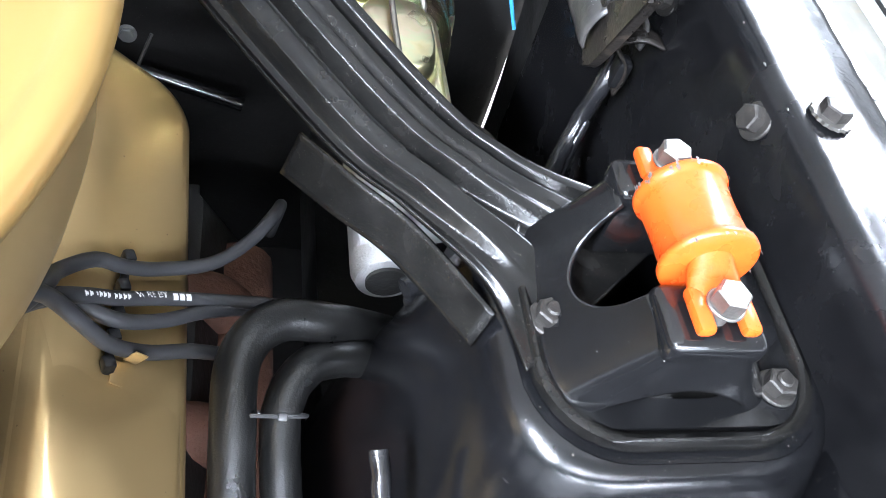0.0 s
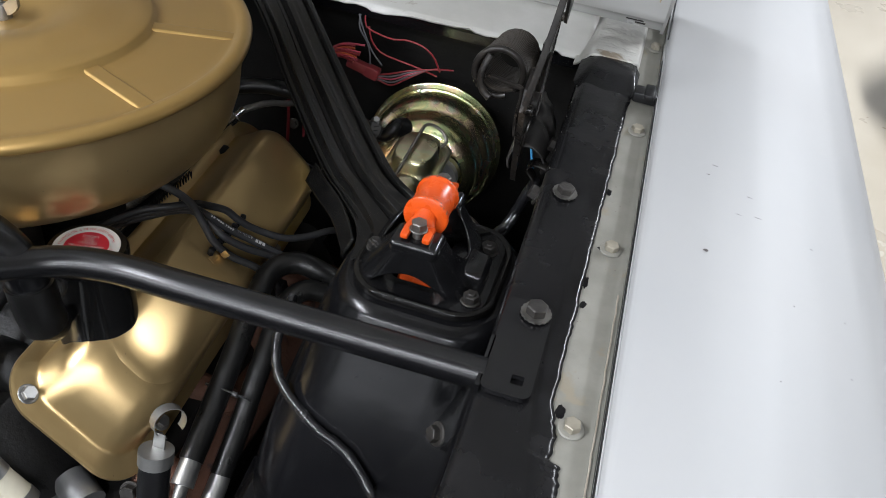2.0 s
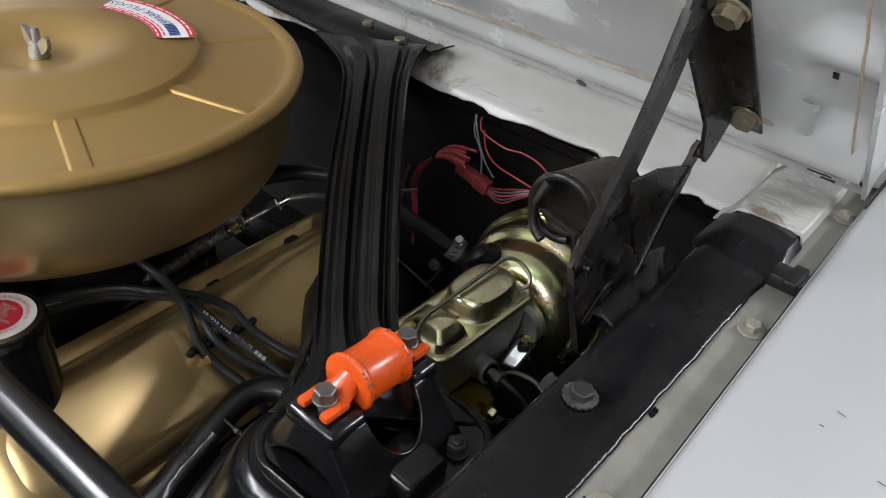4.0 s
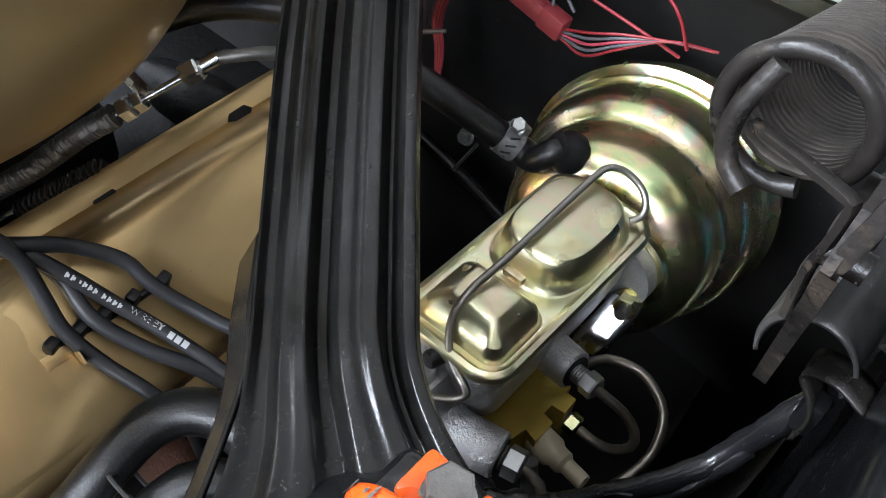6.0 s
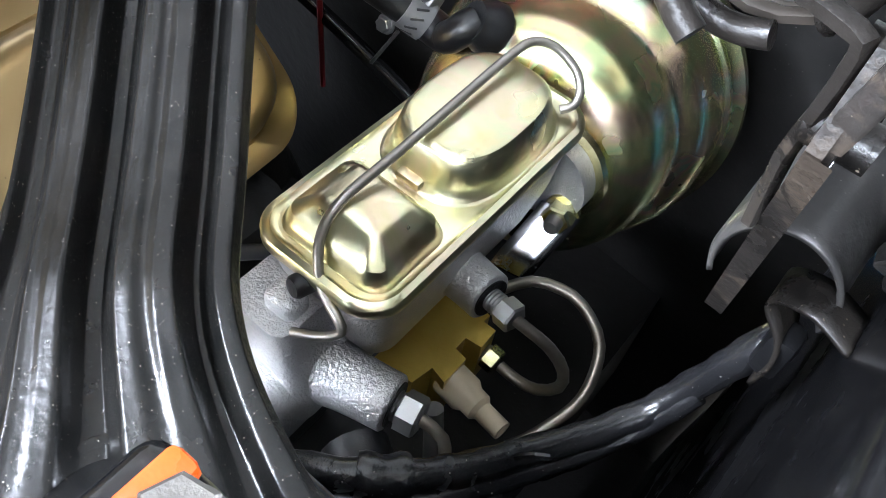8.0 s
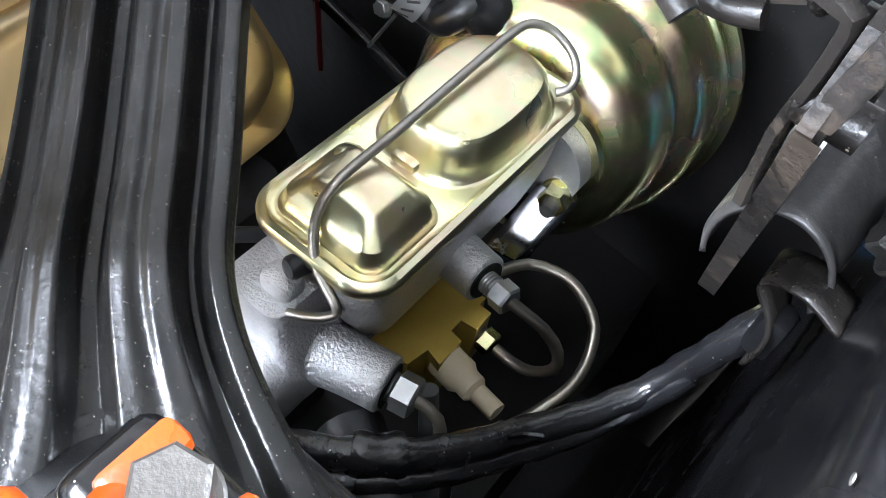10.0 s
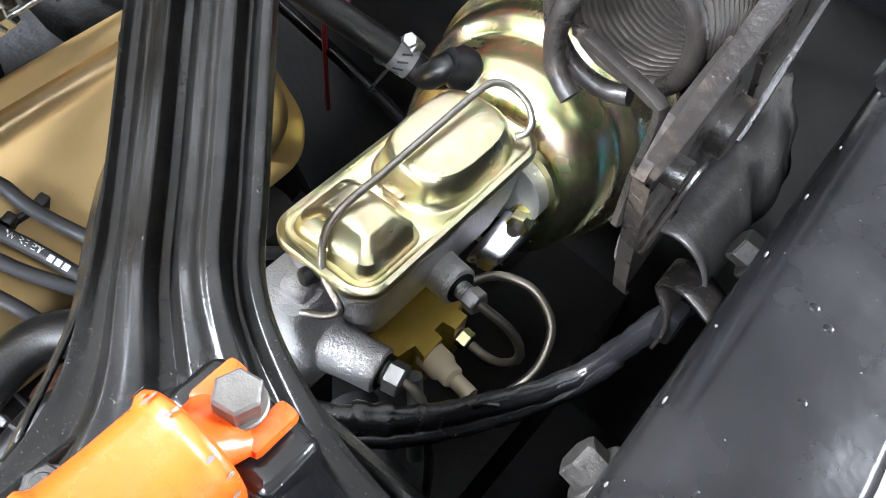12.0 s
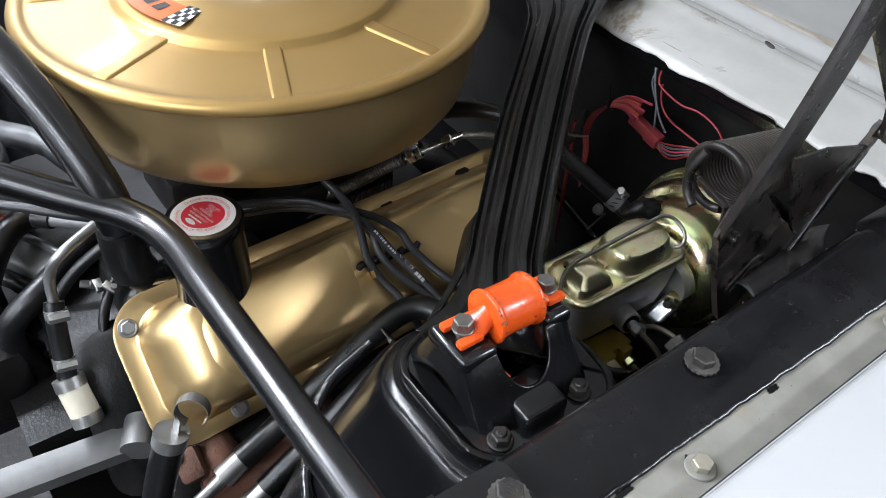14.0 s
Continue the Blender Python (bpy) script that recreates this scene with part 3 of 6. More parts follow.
def holed(outer, hole, z0, z1):
    """Plate between an outer ring and a hole ring of equal count."""
    n = len(outer)
    v = [(x, y, z) for z in (z0, z1) for ring in (outer, hole) for x, y in ring]
    f = []
    for k in range(n):
        j = (k + 1) % n
        f += [(k, j, n + j, n + k), (2 * n + k, 3 * n + k, 3 * n + j, 2 * n + j), (k, 2 * n + k, 2 * n + j, j), (n + k, n + j, 3 * n + j, 3 * n + k)]
    return v, f


# ---- shock tower ----
tower = thing("shock_tower", "satin black sheet metal shock tower with rounded shoulders", "shock tower")
TOWER = [(0.8480, 0.132, 0.264, 0.136, 0.264, 0.040), (0.8465, 0.1275, 0.268, 0.1315, 0.267, 0.044), (0.8400, 0.1225, 0.272, 0.1265, 0.270, 0.047), (0.825, 0.117, 0.274, 0.119, 0.273, 0.050),
         (0.79, 0.108, 0.276, 0.098, 0.279, 0.054), (0.73, 0.094, 0.280, 0.062, 0.290, 0.060), (0.64, 0.080, 0.285, 0.025, 0.31, 0.065), (0.50, 0.070, 0.285, 0.000, 0.34, 0.070), (0.32, 0.065, 0.285, -0.01, 0.36, 0.075)]
solid("tower_shell", loft([rrect(a, b, c, d, r, z, 8) for z, a, b, c, d, r in TOWER], True, False), BLACK, tower, smooth=70)
solid("tower_top", holed([(x, y) for x, y, z in rrect(0.1322, 0.2638, 0.1362, 0.2638, 0.040, 0, 8)], [(x, y) for x, y, z in rrect(0.164, 0.224, 0.160, 0.237, 0.012, 0, 8)], 0.8455, 0.8482), BLACK, tower, smooth=40)
front_panel = solid("apron_front_panel", sheet(lambda u, v: (lerp(0.085, 0.268, u), lerp(0.085, -0.45, v) + 0.06 * u * (1 - v), lerp(lerp(0.672, 0.845, u ** 2.2), lerp(0.55, 0.845, u), v) - 0.02 * math.sin(math.pi * u) * (1 - v)), 16, 16), BLACK, tower, smooth=70)
thicken(front_panel, 0.0015)

# near-black sheet added to close the bay below, standing in for deep shade
under = thing("splash_shield", "near-black panel added for the deep shade low in the bay, with a frame rail", "underbody")
solid("floor_pan", slab(-0.86, 0.290, -0.72, 0.66, 0.30, 0.31), GRIME, under)
solid("frame_rail", slab(0.10, 0.19, -0.70, 0.64, 0.40, 0.52), GRIME, under)

# far side of the engine bay
far = thing("far_apron", "black painted far side apron with its shock tower", "apron")
solid("wall", slab(-0.815, -0.800, -0.72, 0.62, 0.30, 0.895), BLACK, far)
solid("ledge", slab(-0.875, -0.800, -0.72, 0.62, 0.895, 0.900), APRON, far)
solid("far_tower", loft([rrect(-0.815 + b, -0.815 + a, c, d, r, z, 6) for z, a, b, c, d, r in ((0.848, 0.136, 0.010, 0.136, 0.272, 0.040), (0.835, 0.145, 0.006, 0.122, 0.288, 0.046), (0.73, 0.172, 0.004, 0.062, 0.335, 0.060), (0.32, 0.20, 0.002, 0.0, 0.39, 0.06))]), BLACK, far, smooth=70)
far_fender = thing("far_fender", "white painted fender on the far side", "fender")
thicken(solid("fender_panel", sheet(lambda u, v: (-0.878 - 0.25 * v, lerp(-0.75, 1.45, u), 0.905 - 0.10 * v ** 3), 12, 10), WHITE, far_fender, smooth=60), 0.0012)
solid("fender_side", slab(-1.135, -1.128, -0.75, 1.45, 0.42, 0.805), WHITE, far_fender)
radiator = thing("radiator_support", "black radiator and support at the front of the bay", "radiator")
solid("core", slab(-0.70, 0.12, -0.66, -0.61, 0.35, 0.84), DARKMETAL, radiator)
solid("top_tank", moved(rbox(0.84, 0.07, 0.05, 0.012), pose(-0.29, -0.63, 0.865)), BLACK, radiator)
solid("support_panel", slab(-0.86, 0.30, -0.735, -0.70, 0.35, 0.88), BLACK, radiator)

# black tub on the garage floor beyond the fender
tub = thing("rubber_tub", "round black rubber tub on the garage floor", "tub", at=(1.75, 2.75, 0.0))
solid("shell", revolve([(0.36, 0.0), (0.40, 0.02), (0.44, 0.30), (0.455, 0.31), (0.455, 0.325), (0.43, 0.325), (0.39, 0.04), (0.0, 0.03)], 48), RUBBER, tub, smooth=50)
solid("rim", moved(revolve([(0.450, 0.318), (0.462, 0.322), (0.450, 0.332), (0.438, 0.322), (0.450, 0.318)], 48, False), pose(0, 0, 0)), RUBBER, tub, smooth=60)

# ---- firewall, cowl, hood ----
firewall = thing("firewall", "grimy black painted firewall panel", "firewall")
solid("firewall_panel", sheet(lambda u, v: (lerp(-0.85, 0.272, u), 0.592 + 0.040 * min(1.0, v * 5) - 0.006 * math.sin(u * 21) * (v > 0.2), lerp(0.905, 0.25, v) + 0.0), 40, 20), GRIME, firewall, smooth=50)
solid("side_panel", sheet(lambda u, v: (0.268 - 0.004 * math.sin(v * 9), lerp(0.30, 0.62, u), lerp(0.893, 0.25, v)), 12, 14), GRIME, firewall, smooth=50)
solid("cowl_lower_edge", sheet(lambda u, v: (lerp(-0.85, 0.262, u), 0.560 + 0.006 * v, 0.8915 - 0.014 * v + 0.0), 60, 2), BLACK, firewall)


def cowl_fn(u, v):
    x = lerp(-0.85, 0.262, u)
    rag = 0.0030 * noise.noise((x * 16, 0.4, 2)) + 0.0022 * max(0.0, noise.noise((x * 55, 1.4, 2)) - 0.25) * 3 + 0.0006 * noise.noise((x * 190, 1.4, 2))
    line = [(0.0, 0.5575, 0.8925), (0.12, 0.562, 0.8985), (0.45, 0.598, 0.9075), (0.62, 0.625, 0.9135), (0.70, 0.634, 0.921), (0.85, 0.68, 0.925), (1.0, 0.80, 0.927)]
    for (a, ya, za), (b, yb, zb) in zip(line, line[1:]):
        if v <= b:
            t = (v - a) / (b - a)
            return (x, lerp(ya, yb, t) + rag * (v == 0), lerp(za, zb, t) + 0.9 * rag * (v < 0.05))
    return (x, 0.80, 0.927)


cowl = thing("cowl", "white painted cowl panel with a ragged grimy front edge", "cowl")
thicken(solid("cowl_sheet", sheet(cowl_fn, 160, 26), DIRTYWHITE, cowl, smooth=50), 0.0015)
def dirt_patch(x, y, rx, ry, seed, lift):
    """Ragged film of brown dirt that lies on the cowl sheet."""
    ring = []
    for k in range(40):
        a = 2 * math.pi * k / 40
        r = 1.0 + 0.50 * noise.noise((2.0 * math.cos(a), 2.0 * math.sin(a), seed)) + 0.35 * noise.noise((6 * math.cos(a), 6 * math.sin(a), seed + 4))
        px, py = x + rx * r * math.cos(a), y + ry * r * math.sin(a)
        ring.append((px, py, table([(0.5575, 0.8925), (0.562, 0.8985), (0.598, 0.9075), (0.625, 0.9135)], py) + lift))
    return solid("dirt_patch", (ring, [tuple(range(40))]), BROWN, cowl, "brown dirt film", smooth=0)


for row in ((-0.01, 0.574, 0.012, 0.0006, 6.8, 0.0008), (0.022, 0.572, 0.010, 0.0006, 7.9, 0.0008), (0.040, 0.571, 0.003, 0.0010, 2.9, 0.0008)):
    dirt_patch(*row)
cowl_top = solid("cowl_top", sheet(lambda u, v: (lerp(-0.85, seam(lerp(0.66, 1.45, v)) - 0.004, u), lerp(0.66, 1.45, v), 0.915 + 0.020 * v + 0.002 * u), 10, 10), WHITE, cowl, smooth=60)
thicken(cowl_top, 0.0015)

hood = thing("open_hood", "open white hood with stamped inner panel and rusty edge seam", "hood")
HX0, HX1, HY, HZ, HC, HS = -0.79, 0.334, 0.628, 0.920, 0.696, 0.717


def hood_at(x, d, n=0.0):
    """Point on the hood's underside: d metres up the slope from its rear edge, n off the surface, towards the engine."""
    return (x, HY - d * HC - n * HS, HZ + d * HS - n * HC)


def hood_fn(u, v):
    x, d = lerp(HX0, HX1, u), lerp(0.0, 1.15, v)
    n = 0.0
    # pressed pockets with soft walls between the ribs
    for cx, cd, wx, wd in ((-0.02, 0.185, 0.10, 0.055), (0.312, 0.265, 0.022, 0.052), (0.312, 0.135, 0.020, 0.045), (-0.40, 0.185, 0.16, 0.055), (-0.25, 0.60, 0.36, 0.20)):
        e = max(abs(x - cx) / wx, abs(d - cd) / wd)
        n -= 0.016 * max(0.0, min(1.0, (1.12 - e) / 0.24))
    n += 0.010 * max(0.0, 1 - abs(d - 0.045) / 0.030)
    return hood_at(x, d, n)


inner_panel = solid("inner_panel", sheet(hood_fn, 130, 130), WHITEIN, hood, smooth=60)
outer_skin = solid("outer_skin", sheet(lambda u, v: hood_at(lerp(HX0 - 0.004, HX1 + 0.004, u), lerp(-0.006, 1.16, v), -0.028 - 0.02 * math.sin(math.pi * u)), 24, 8), WHITE, hood, smooth=60)
for xx in (HX0 - 0.002, HX1 + 0.002):
    solid("side_fold", loft([[hood_at(xx - 0.002, d, 0.002), hood_at(xx + 0.002, d, 0.002), hood_at(xx + 0.002, d, -0.030), hood_at(xx - 0.002, d, -0.030)] for d in (-0.004, 1.155)]), WHITEIN, hood)
solid("edge_seam", sweep([hood_at(0.3225 + 0.0004 * math.sin(d * 90), d, 0.0003) for d in [0.02 + 0.03 * k for k in range(37)]], 0.0011, 6), SEAMRUST, hood)
for x, d, w, h in ((0.300, 0.150, 0.0050, 0.0085), (0.302, 0.030, 0.020, 0.0020), (0.309, 0.024, 0.012, 0.0030)):
    solid("torn_slot", moved(rbox(w, h, 0.0008, 0.0003, 1), Matrix(((1, 0, 0, 0), (0, -HC, -HS, 0), (0, HS, -HC, 0), (0, 0, 0, 1))).copy() @ Matrix.Translation((0, 0, 0))), HINGEBLACK, hood).location = hood_at(x, d, 0.0075 if d < 0.1 else -0.0145)
solid("hem_hole", moved(revolve([(0.0055, 0.0), (0.0055, 0.0006), (0.001, 0.0006)], 20), Matrix.Translation(hood_at(0.075, 0.030, 0.0090)) @ aim((0, 0, 0), (0, -HS, -HC))), INKBLACK, hood)

solid("dirt_band", sheet(lambda u, v: hood_at(lerp(-0.40, 0.262, u), 0.074 + (0.005 + 0.004 * noise.noise((u * 9, 3, 2))) * v + 0.003 * noise.noise((u * 30, v, 2)), 0.0024 * (1 - v) + 0.0006), 80, 3), BROWN, hood, "brown dirt along the hem")
solid("emboss_ridge", loft([[hood_at(x + dx, d, n) for dx, n in ((-0.007, 0.0), (-0.003, 0.0012), (0.003, 0.0012), (0.007, 0.0))] for x, d in ((0.284, 0.075), (0.286, 0.10), (0.290, 0.13))], False, False), WHITEIN, hood, smooth=60)

# windshield corner, trim and wiper pivot, far behind
screen = thing("windshield", "dark windshield glass in a chrome trim", "windshield")


def glass_line(x):
    return 1.065 - 0.10 * ((x + 0.28) / 0.65) ** 2


solid("pane", sheet(lambda u, v: (lerp(-1.02, 0.46, u), glass_line(lerp(-1.02, 0.46, u)) + 0.022 + 0.26 * v, 0.965 + 0.34 * v), 24, 6), GLASS, screen, smooth=60)
TRIMROW = [lerp(-1.02, 0.46, k / 16) for k in range(17)]
solid("trim", loft([[(x, glass_line(x) + dy, z) for dy, z in ((-0.004, 0.938), (0.004, 0.951), (0.012, 0.958), (0.024, 0.966), (0.026, 0.962), (0.010, 0.940))] for x in TRIMROW]), CHROME, screen, "chrome trim", smooth=50)
solid("gasket", sweep([(x, glass_line(x) - 0.006, 0.939) for x in TRIMROW], 0.0035, 8), RUBBER, screen)
sticker = thing("paper_sticker", "tan paper sticker inside the windshield corner", "sticker")
gm = Matrix.Translation((0.385, glass_line(0.385) + 0.048, 0.992)) @ pose(0, 0, 0, 52, 0, 12)
solid("paper", moved(rbox(0.060, 0.050, 0.0006, 0.0002, 1), gm), SEAMRUST, sticker)
bars([(-0.012, 0.012, 0.028, 0.006), (-0.012, 0.002, 0.030, 0.004), (-0.010, -0.008, 0.026, 0.004)], PAPERRED, "printed_bar", sticker, gm, 0.0006)
bars([(0.018, 0.008, 0.020, 0.028)], PAPERWHITE, "printed_bar", sticker, gm, 0.0006)
wiper = thing("wiper_pivot", "chrome wiper arm pivot on the white cowl", "wiper", at=(0.257, 0.950, 0.931))
solid("hub", loft([[(x + (0.014 - 0.004 * k) * math.cos(a), 0.010 * k + (0.017 - 0.004 * k) * math.sin(a), z) for a in [2 * math.pi * q / 20 for q in range(20)]] for k, x, z in ((0, 0, 0.0), (0, 0, 0.010), (0.6, -0.002, 0.017), (1.8, -0.004, 0.022))]), CHROME, wiper, smooth=60)
solid("arm", loft([[(x + dx, y + dy, z + dz_) for dx, dy, dz_ in ((0, -w, -0.004), (0, w, -0.004), (0, w * 0.7, 0.005), (0, -w * 0.7, 0.005))] for x, y, z, w in ((0.004, 0.010, 0.016, 0.009), (-0.030, 0.030, 0.026, 0.010), (-0.10, 0.060, 0.034, 0.007), (-0.34, 0.115, 0.050, 0.005))]), CHROME, wiper, smooth=50)

# ---- strut brace: one ribbed pressing from the tower to the cowl ----
def poly(points, t):
    """Point at t, from 0 to 1, along a smoothed line."""
    n = len(points) - 1
    k = min(int(t * n), n - 1)
    p = [Vector(q) for q in points]
    a, b = p[k], p[k + 1]
    pa, pb = p[max(k - 1, 0)], p[min(k + 2, n)]
    s = t * n - k
    return 0.5 * ((2 * a) + (b - pa) * s + (2 * pa - 5 * a + 4 * b - pb) * s * s + (3 * a - pa - 3 * b + pb) * s ** 3)


ARM_L = [(0.133, 0.172, 0.853), (0.122, 0.212, 0.853), (0.0920, 0.2485, 0.853), (0.0594, 0.2810, 0.855), (-0.0105, 0.3560, 0.884), (-0.0760, 0.4340, 0.911), (-0.1230, 0.4780, 0.9170), (-0.2050, 0.5200, 0.9165)]
ARM_R = [(0.232, 0.256, 0.855), (0.192, 0.262, 0.855), (0.146, 0.280, 0.856), (0.110, 0.315, 0.861), (0.036, 0.396, 0.890), (-0.040, 0.484, 0.916), (-0.0760, 0.5350, 0.919), (-0.1080, 0.5900, 0.9160)]
# turned rims, a double rib on either side of the middle channel, and a low shoulder along the rear edge
RIB = [(0.0, 0.0035), (0.025, 0.0030), (0.05, 0.0), (0.135, 0.0), (0.17, 0.0075), (0.205, 0.0082), (0.225, 0.0074), (0.25, 0.0088), (0.335, 0.0098), (0.375, 0.0006), (0.465, 0.0004), (0.50, 0.0085), (0.59, 0.0095), (0.625, 0.0078), (0.655, 0.0096), (0.755, 0.0100), (0.79, 0.0006), (0.85, 0.0004), (0.885, 0.0062), (0.955, 0.0066), (0.985, 0.0058), (1.0, 0.0)]


RIB_SOFT = [0.0060 * q for q in range(-4, 5)]


def arm_fn(u, v):
    a, b = poly(ARM_L, u), poly(ARM_R, u)
    k = min(1.0, u / 0.30) * min(1.0, (1 - u) / 0.10)
    rib = sum(table(RIB, min(1.0, max(0.0, v + d))) for d in RIB_SOFT) / len(RIB_SOFT)
    return lerp(a, b, v) + Vector((0, 0, rib * k + 0.001))


brace = thing("strut_brace", "glossy black ribbed steel strut brace from shock tower to cowl", "strut brace")
thicken(solid("arm", sheet(arm_fn, 80, 200), BRACE, brace, smooth=60), 0.0022)


def cowl_plate_fn(u, v):
    x = lerp(-0.098, -0.66, u)
    front = table([(0.0, 0.590), (0.05, 0.560), (0.16, 0.528), (0.30, 0.540), (0.5, 0.550), (1.0, 0.545)], u)
    y = lerp(0.606, front, v)
    return (x, y, 0.9140 + 0.0035 * v * min(1.0, u * 12) * (u < 0.25) + 0.003 * math.sin(math.pi * v) * min(1.0, u * 8))


thicken(solid("cowl_plate", sheet(cowl_plate_fn, 60, 14), BRACE, brace, smooth=60), 0.0022)
solid("corner_tab", loft([[(-0.112, 0.583, 0.9135), (-0.104, 0.606, 0.9135), (-0.104, 0.606, 0.9158), (-0.112, 0.583, 0.9158)], [(-0.090, 0.574, 0.9165), (-0.088, 0.597, 0.9170), (-0.088, 0.597, 0.9190), (-0.090, 0.574, 0.9188)], [(-0.082, 0.586, 0.921), (-0.079, 0.600, 0.922), (-0.079, 0.600, 0.9238), (-0.082, 0.586, 0.9228)]]), BRACE, brace)
# turned-down side wall beside the tower
solid("side_flange", sheet(lambda u, v: poly([(0.0500, 0.2890, 0.8535), (0.0720, 0.2660, 0.8530), (0.0970, 0.2410, 0.8525), (0.1245, 0.1980, 0.8530)], u) + Vector((-0.007 * v, -0.006 * v, -0.020 * v * (1 - 0.2 * u))), 20, 8), BRACE, brace, smooth=60)
thicken(brace.children[-1], 0.002)
# dished foot on the tower, with a rolled rim
FOOT = [(0.136, 0.258, 0.1405, 0.264, 0.036, 0.8490), (0.136, 0.258, 0.1405, 0.264, 0.036, 0.8545), (0.1385, 0.2555, 0.143, 0.2615, 0.034, 0.8560), (0.141, 0.253, 0.1455, 0.259, 0.032, 0.8545), (0.143, 0.251, 0.1475, 0.257, 0.030, 0.8505), (0.165, 0.222, 0.170, 0.236, 0.012, 0.8500)]
solid("foot", loft([rrect(a, b, c, d, r, z, 8) for a, b, c, d, r, z in FOOT], True, False), BRACE, brace, smooth=60)
for x, y in ((-0.129, 0.573), (-0.184, 0.581), (-0.310, 0.584), (-0.355, 0.586)):
    bolt((x, y - 0.002, 0.915), (0, -0.1, 1), 0.0115, 0.006, 0.0095, BOLTBRASS, "brassy aged hex bolt holding the brace to the cowl", group="bolts of the brace on the cowl", spin=x * 400)

# ---- strut bar of round tube across the bay ----
bar = thing("strut_bar", "satin black round steel strut bar with a bolted end plate", "strut bar")
solid("tube", sweep([(0.2705, 0.0600, 0.8905), (0.16, 0.0590, 0.8885), (0.05, 0.0580, 0.8865), (-0.010, 0.0565, 0.8855), (-0.048, 0.043, 0.887), (-0.085, 0.006, 0.896), (-0.16, -0.073, 0.917), (-0.33, -0.255, 0.960)], 0.0117, 24), POWDER, bar, smooth=60)


plate_ring = [(x, y) for x, y, z in rrect(0.2690, 0.3035, 0.041, 0.134, 0.007, 0, 7)]
solid("end_plate", holed(plate_ring, [(x, y) for x, y, z in rrect(0.2883, 0.2967, 0.0513, 0.0597, 0.0008, 0, 7)], 0.8955, 0.8992), POWDER, bar, smooth=30)
solid("end_web", slab(0.2668, 0.2700, 0.0415, 0.090, 0.872, 0.8992), POWDER, bar)

# ---- shock cap: pressed tower with two saddles and arches ----
cap = thing("shock_mount_cap", "satin black pressed steel shock mount cap with arched openings", "shock mount cap")


def cap_fn(u, v):
    """Wall of the cap: u goes round, v climbs from the foot to the saddle."""
    a = 2 * math.pi * u
    c, s = math.cos(a), math.sin(a)
    # superellipse in plan
    k = (abs(c) ** 5.0 + abs(s) ** 5.0) ** (-1 / 5.0)
    bx, by = 0.1885 + 0.050 * k * c, 0.2025 + (0.0500 if s < 0 else 0.0470) * k * s
    tx, ty = 0.1870 + 0.0195 * k * c, 0.2025 + (0.0470 if s < 0 else 0.0405) * k * s
    q = min(1.0, abs(0.047 * k * s) / 0.0215)
    top = lerp(0.8690, 0.8955, 1 - math.sqrt(1 - q * q))
    arch = max(0.0, 1 - ((a - 1.5 * math.pi) / 0.62) ** 2)
    foot = 0.8525 + 0.019 * math.sqrt(arch)
    z = lerp(foot, top, v)
    t = max(0.0, min(1.0, (z - 0.8525) / 0.043))
    t = 0.82 * t + 0.18 * t ** 0.35 if t > 0 else 0.0
    return (lerp(bx, tx, t), lerp(by, ty, t), z)


thicken(solid("cap_wall", sheet(cap_fn, 200, 20), CAPBLACK, cap, smooth=60), 0.0028)
for y0, y1 in ((0.1545, 0.1830), (0.2230, 0.2440)):
    solid("saddle", moved(rbox(0.0400, y1 - y0, 0.0130, 0.0048, 4), pose(0.187, (y0 + y1) / 2 + 0.0006, 0.8932)), CAPBLACK, cap)
for y0, y1 in ((0.1800, 0.1828), (0.2232, 0.2260)):
    solid("saddle_web", moved(rbox(0.037, y1 - y0, 0.034, 0.0010), pose(0.187, (y0 + y1) / 2, 0.8800)), CAPBLACK, cap)
cap_ring = [(x, y) for x, y, z in rrect(0.1385, 0.2500, 0.1480, 0.2560, 0.022, 0, 7)]
cap_hole = [(x, y) for x, y, z in rrect(0.160, 0.2200, 0.160, 0.243, 0.015, 0, 7)]
solid("cap_flange", holed(cap_ring, cap_hole, 0.8512, 0.8540), CAPBLACK, cap, smooth=40)
solid("side_step", moved(rbox(0.036, 0.036, 0.026, 0.006, 3), pose(0.2250, 0.1985, 0.8545, 0, 7)), CAPBLACK, cap, smooth=60)
for x, y in ((0.238, 0.164), (0.236, 0.231), (0.146, 0.195)):
    b = bolt((x, y, 0.8545), (0, 0, 1), 0.0115, 0.0060, 0.0085, BOLTDARK, "dark nut on a stud of the shock mount cap", "nut", "nuts of the shock mount cap", name="nut", spin=x * 500)
    solid("stud", revolve([(0.0035, 0), (0.0035, 0.0082), (0.0028, 0.0090)], 12), BOLTDARK, b)

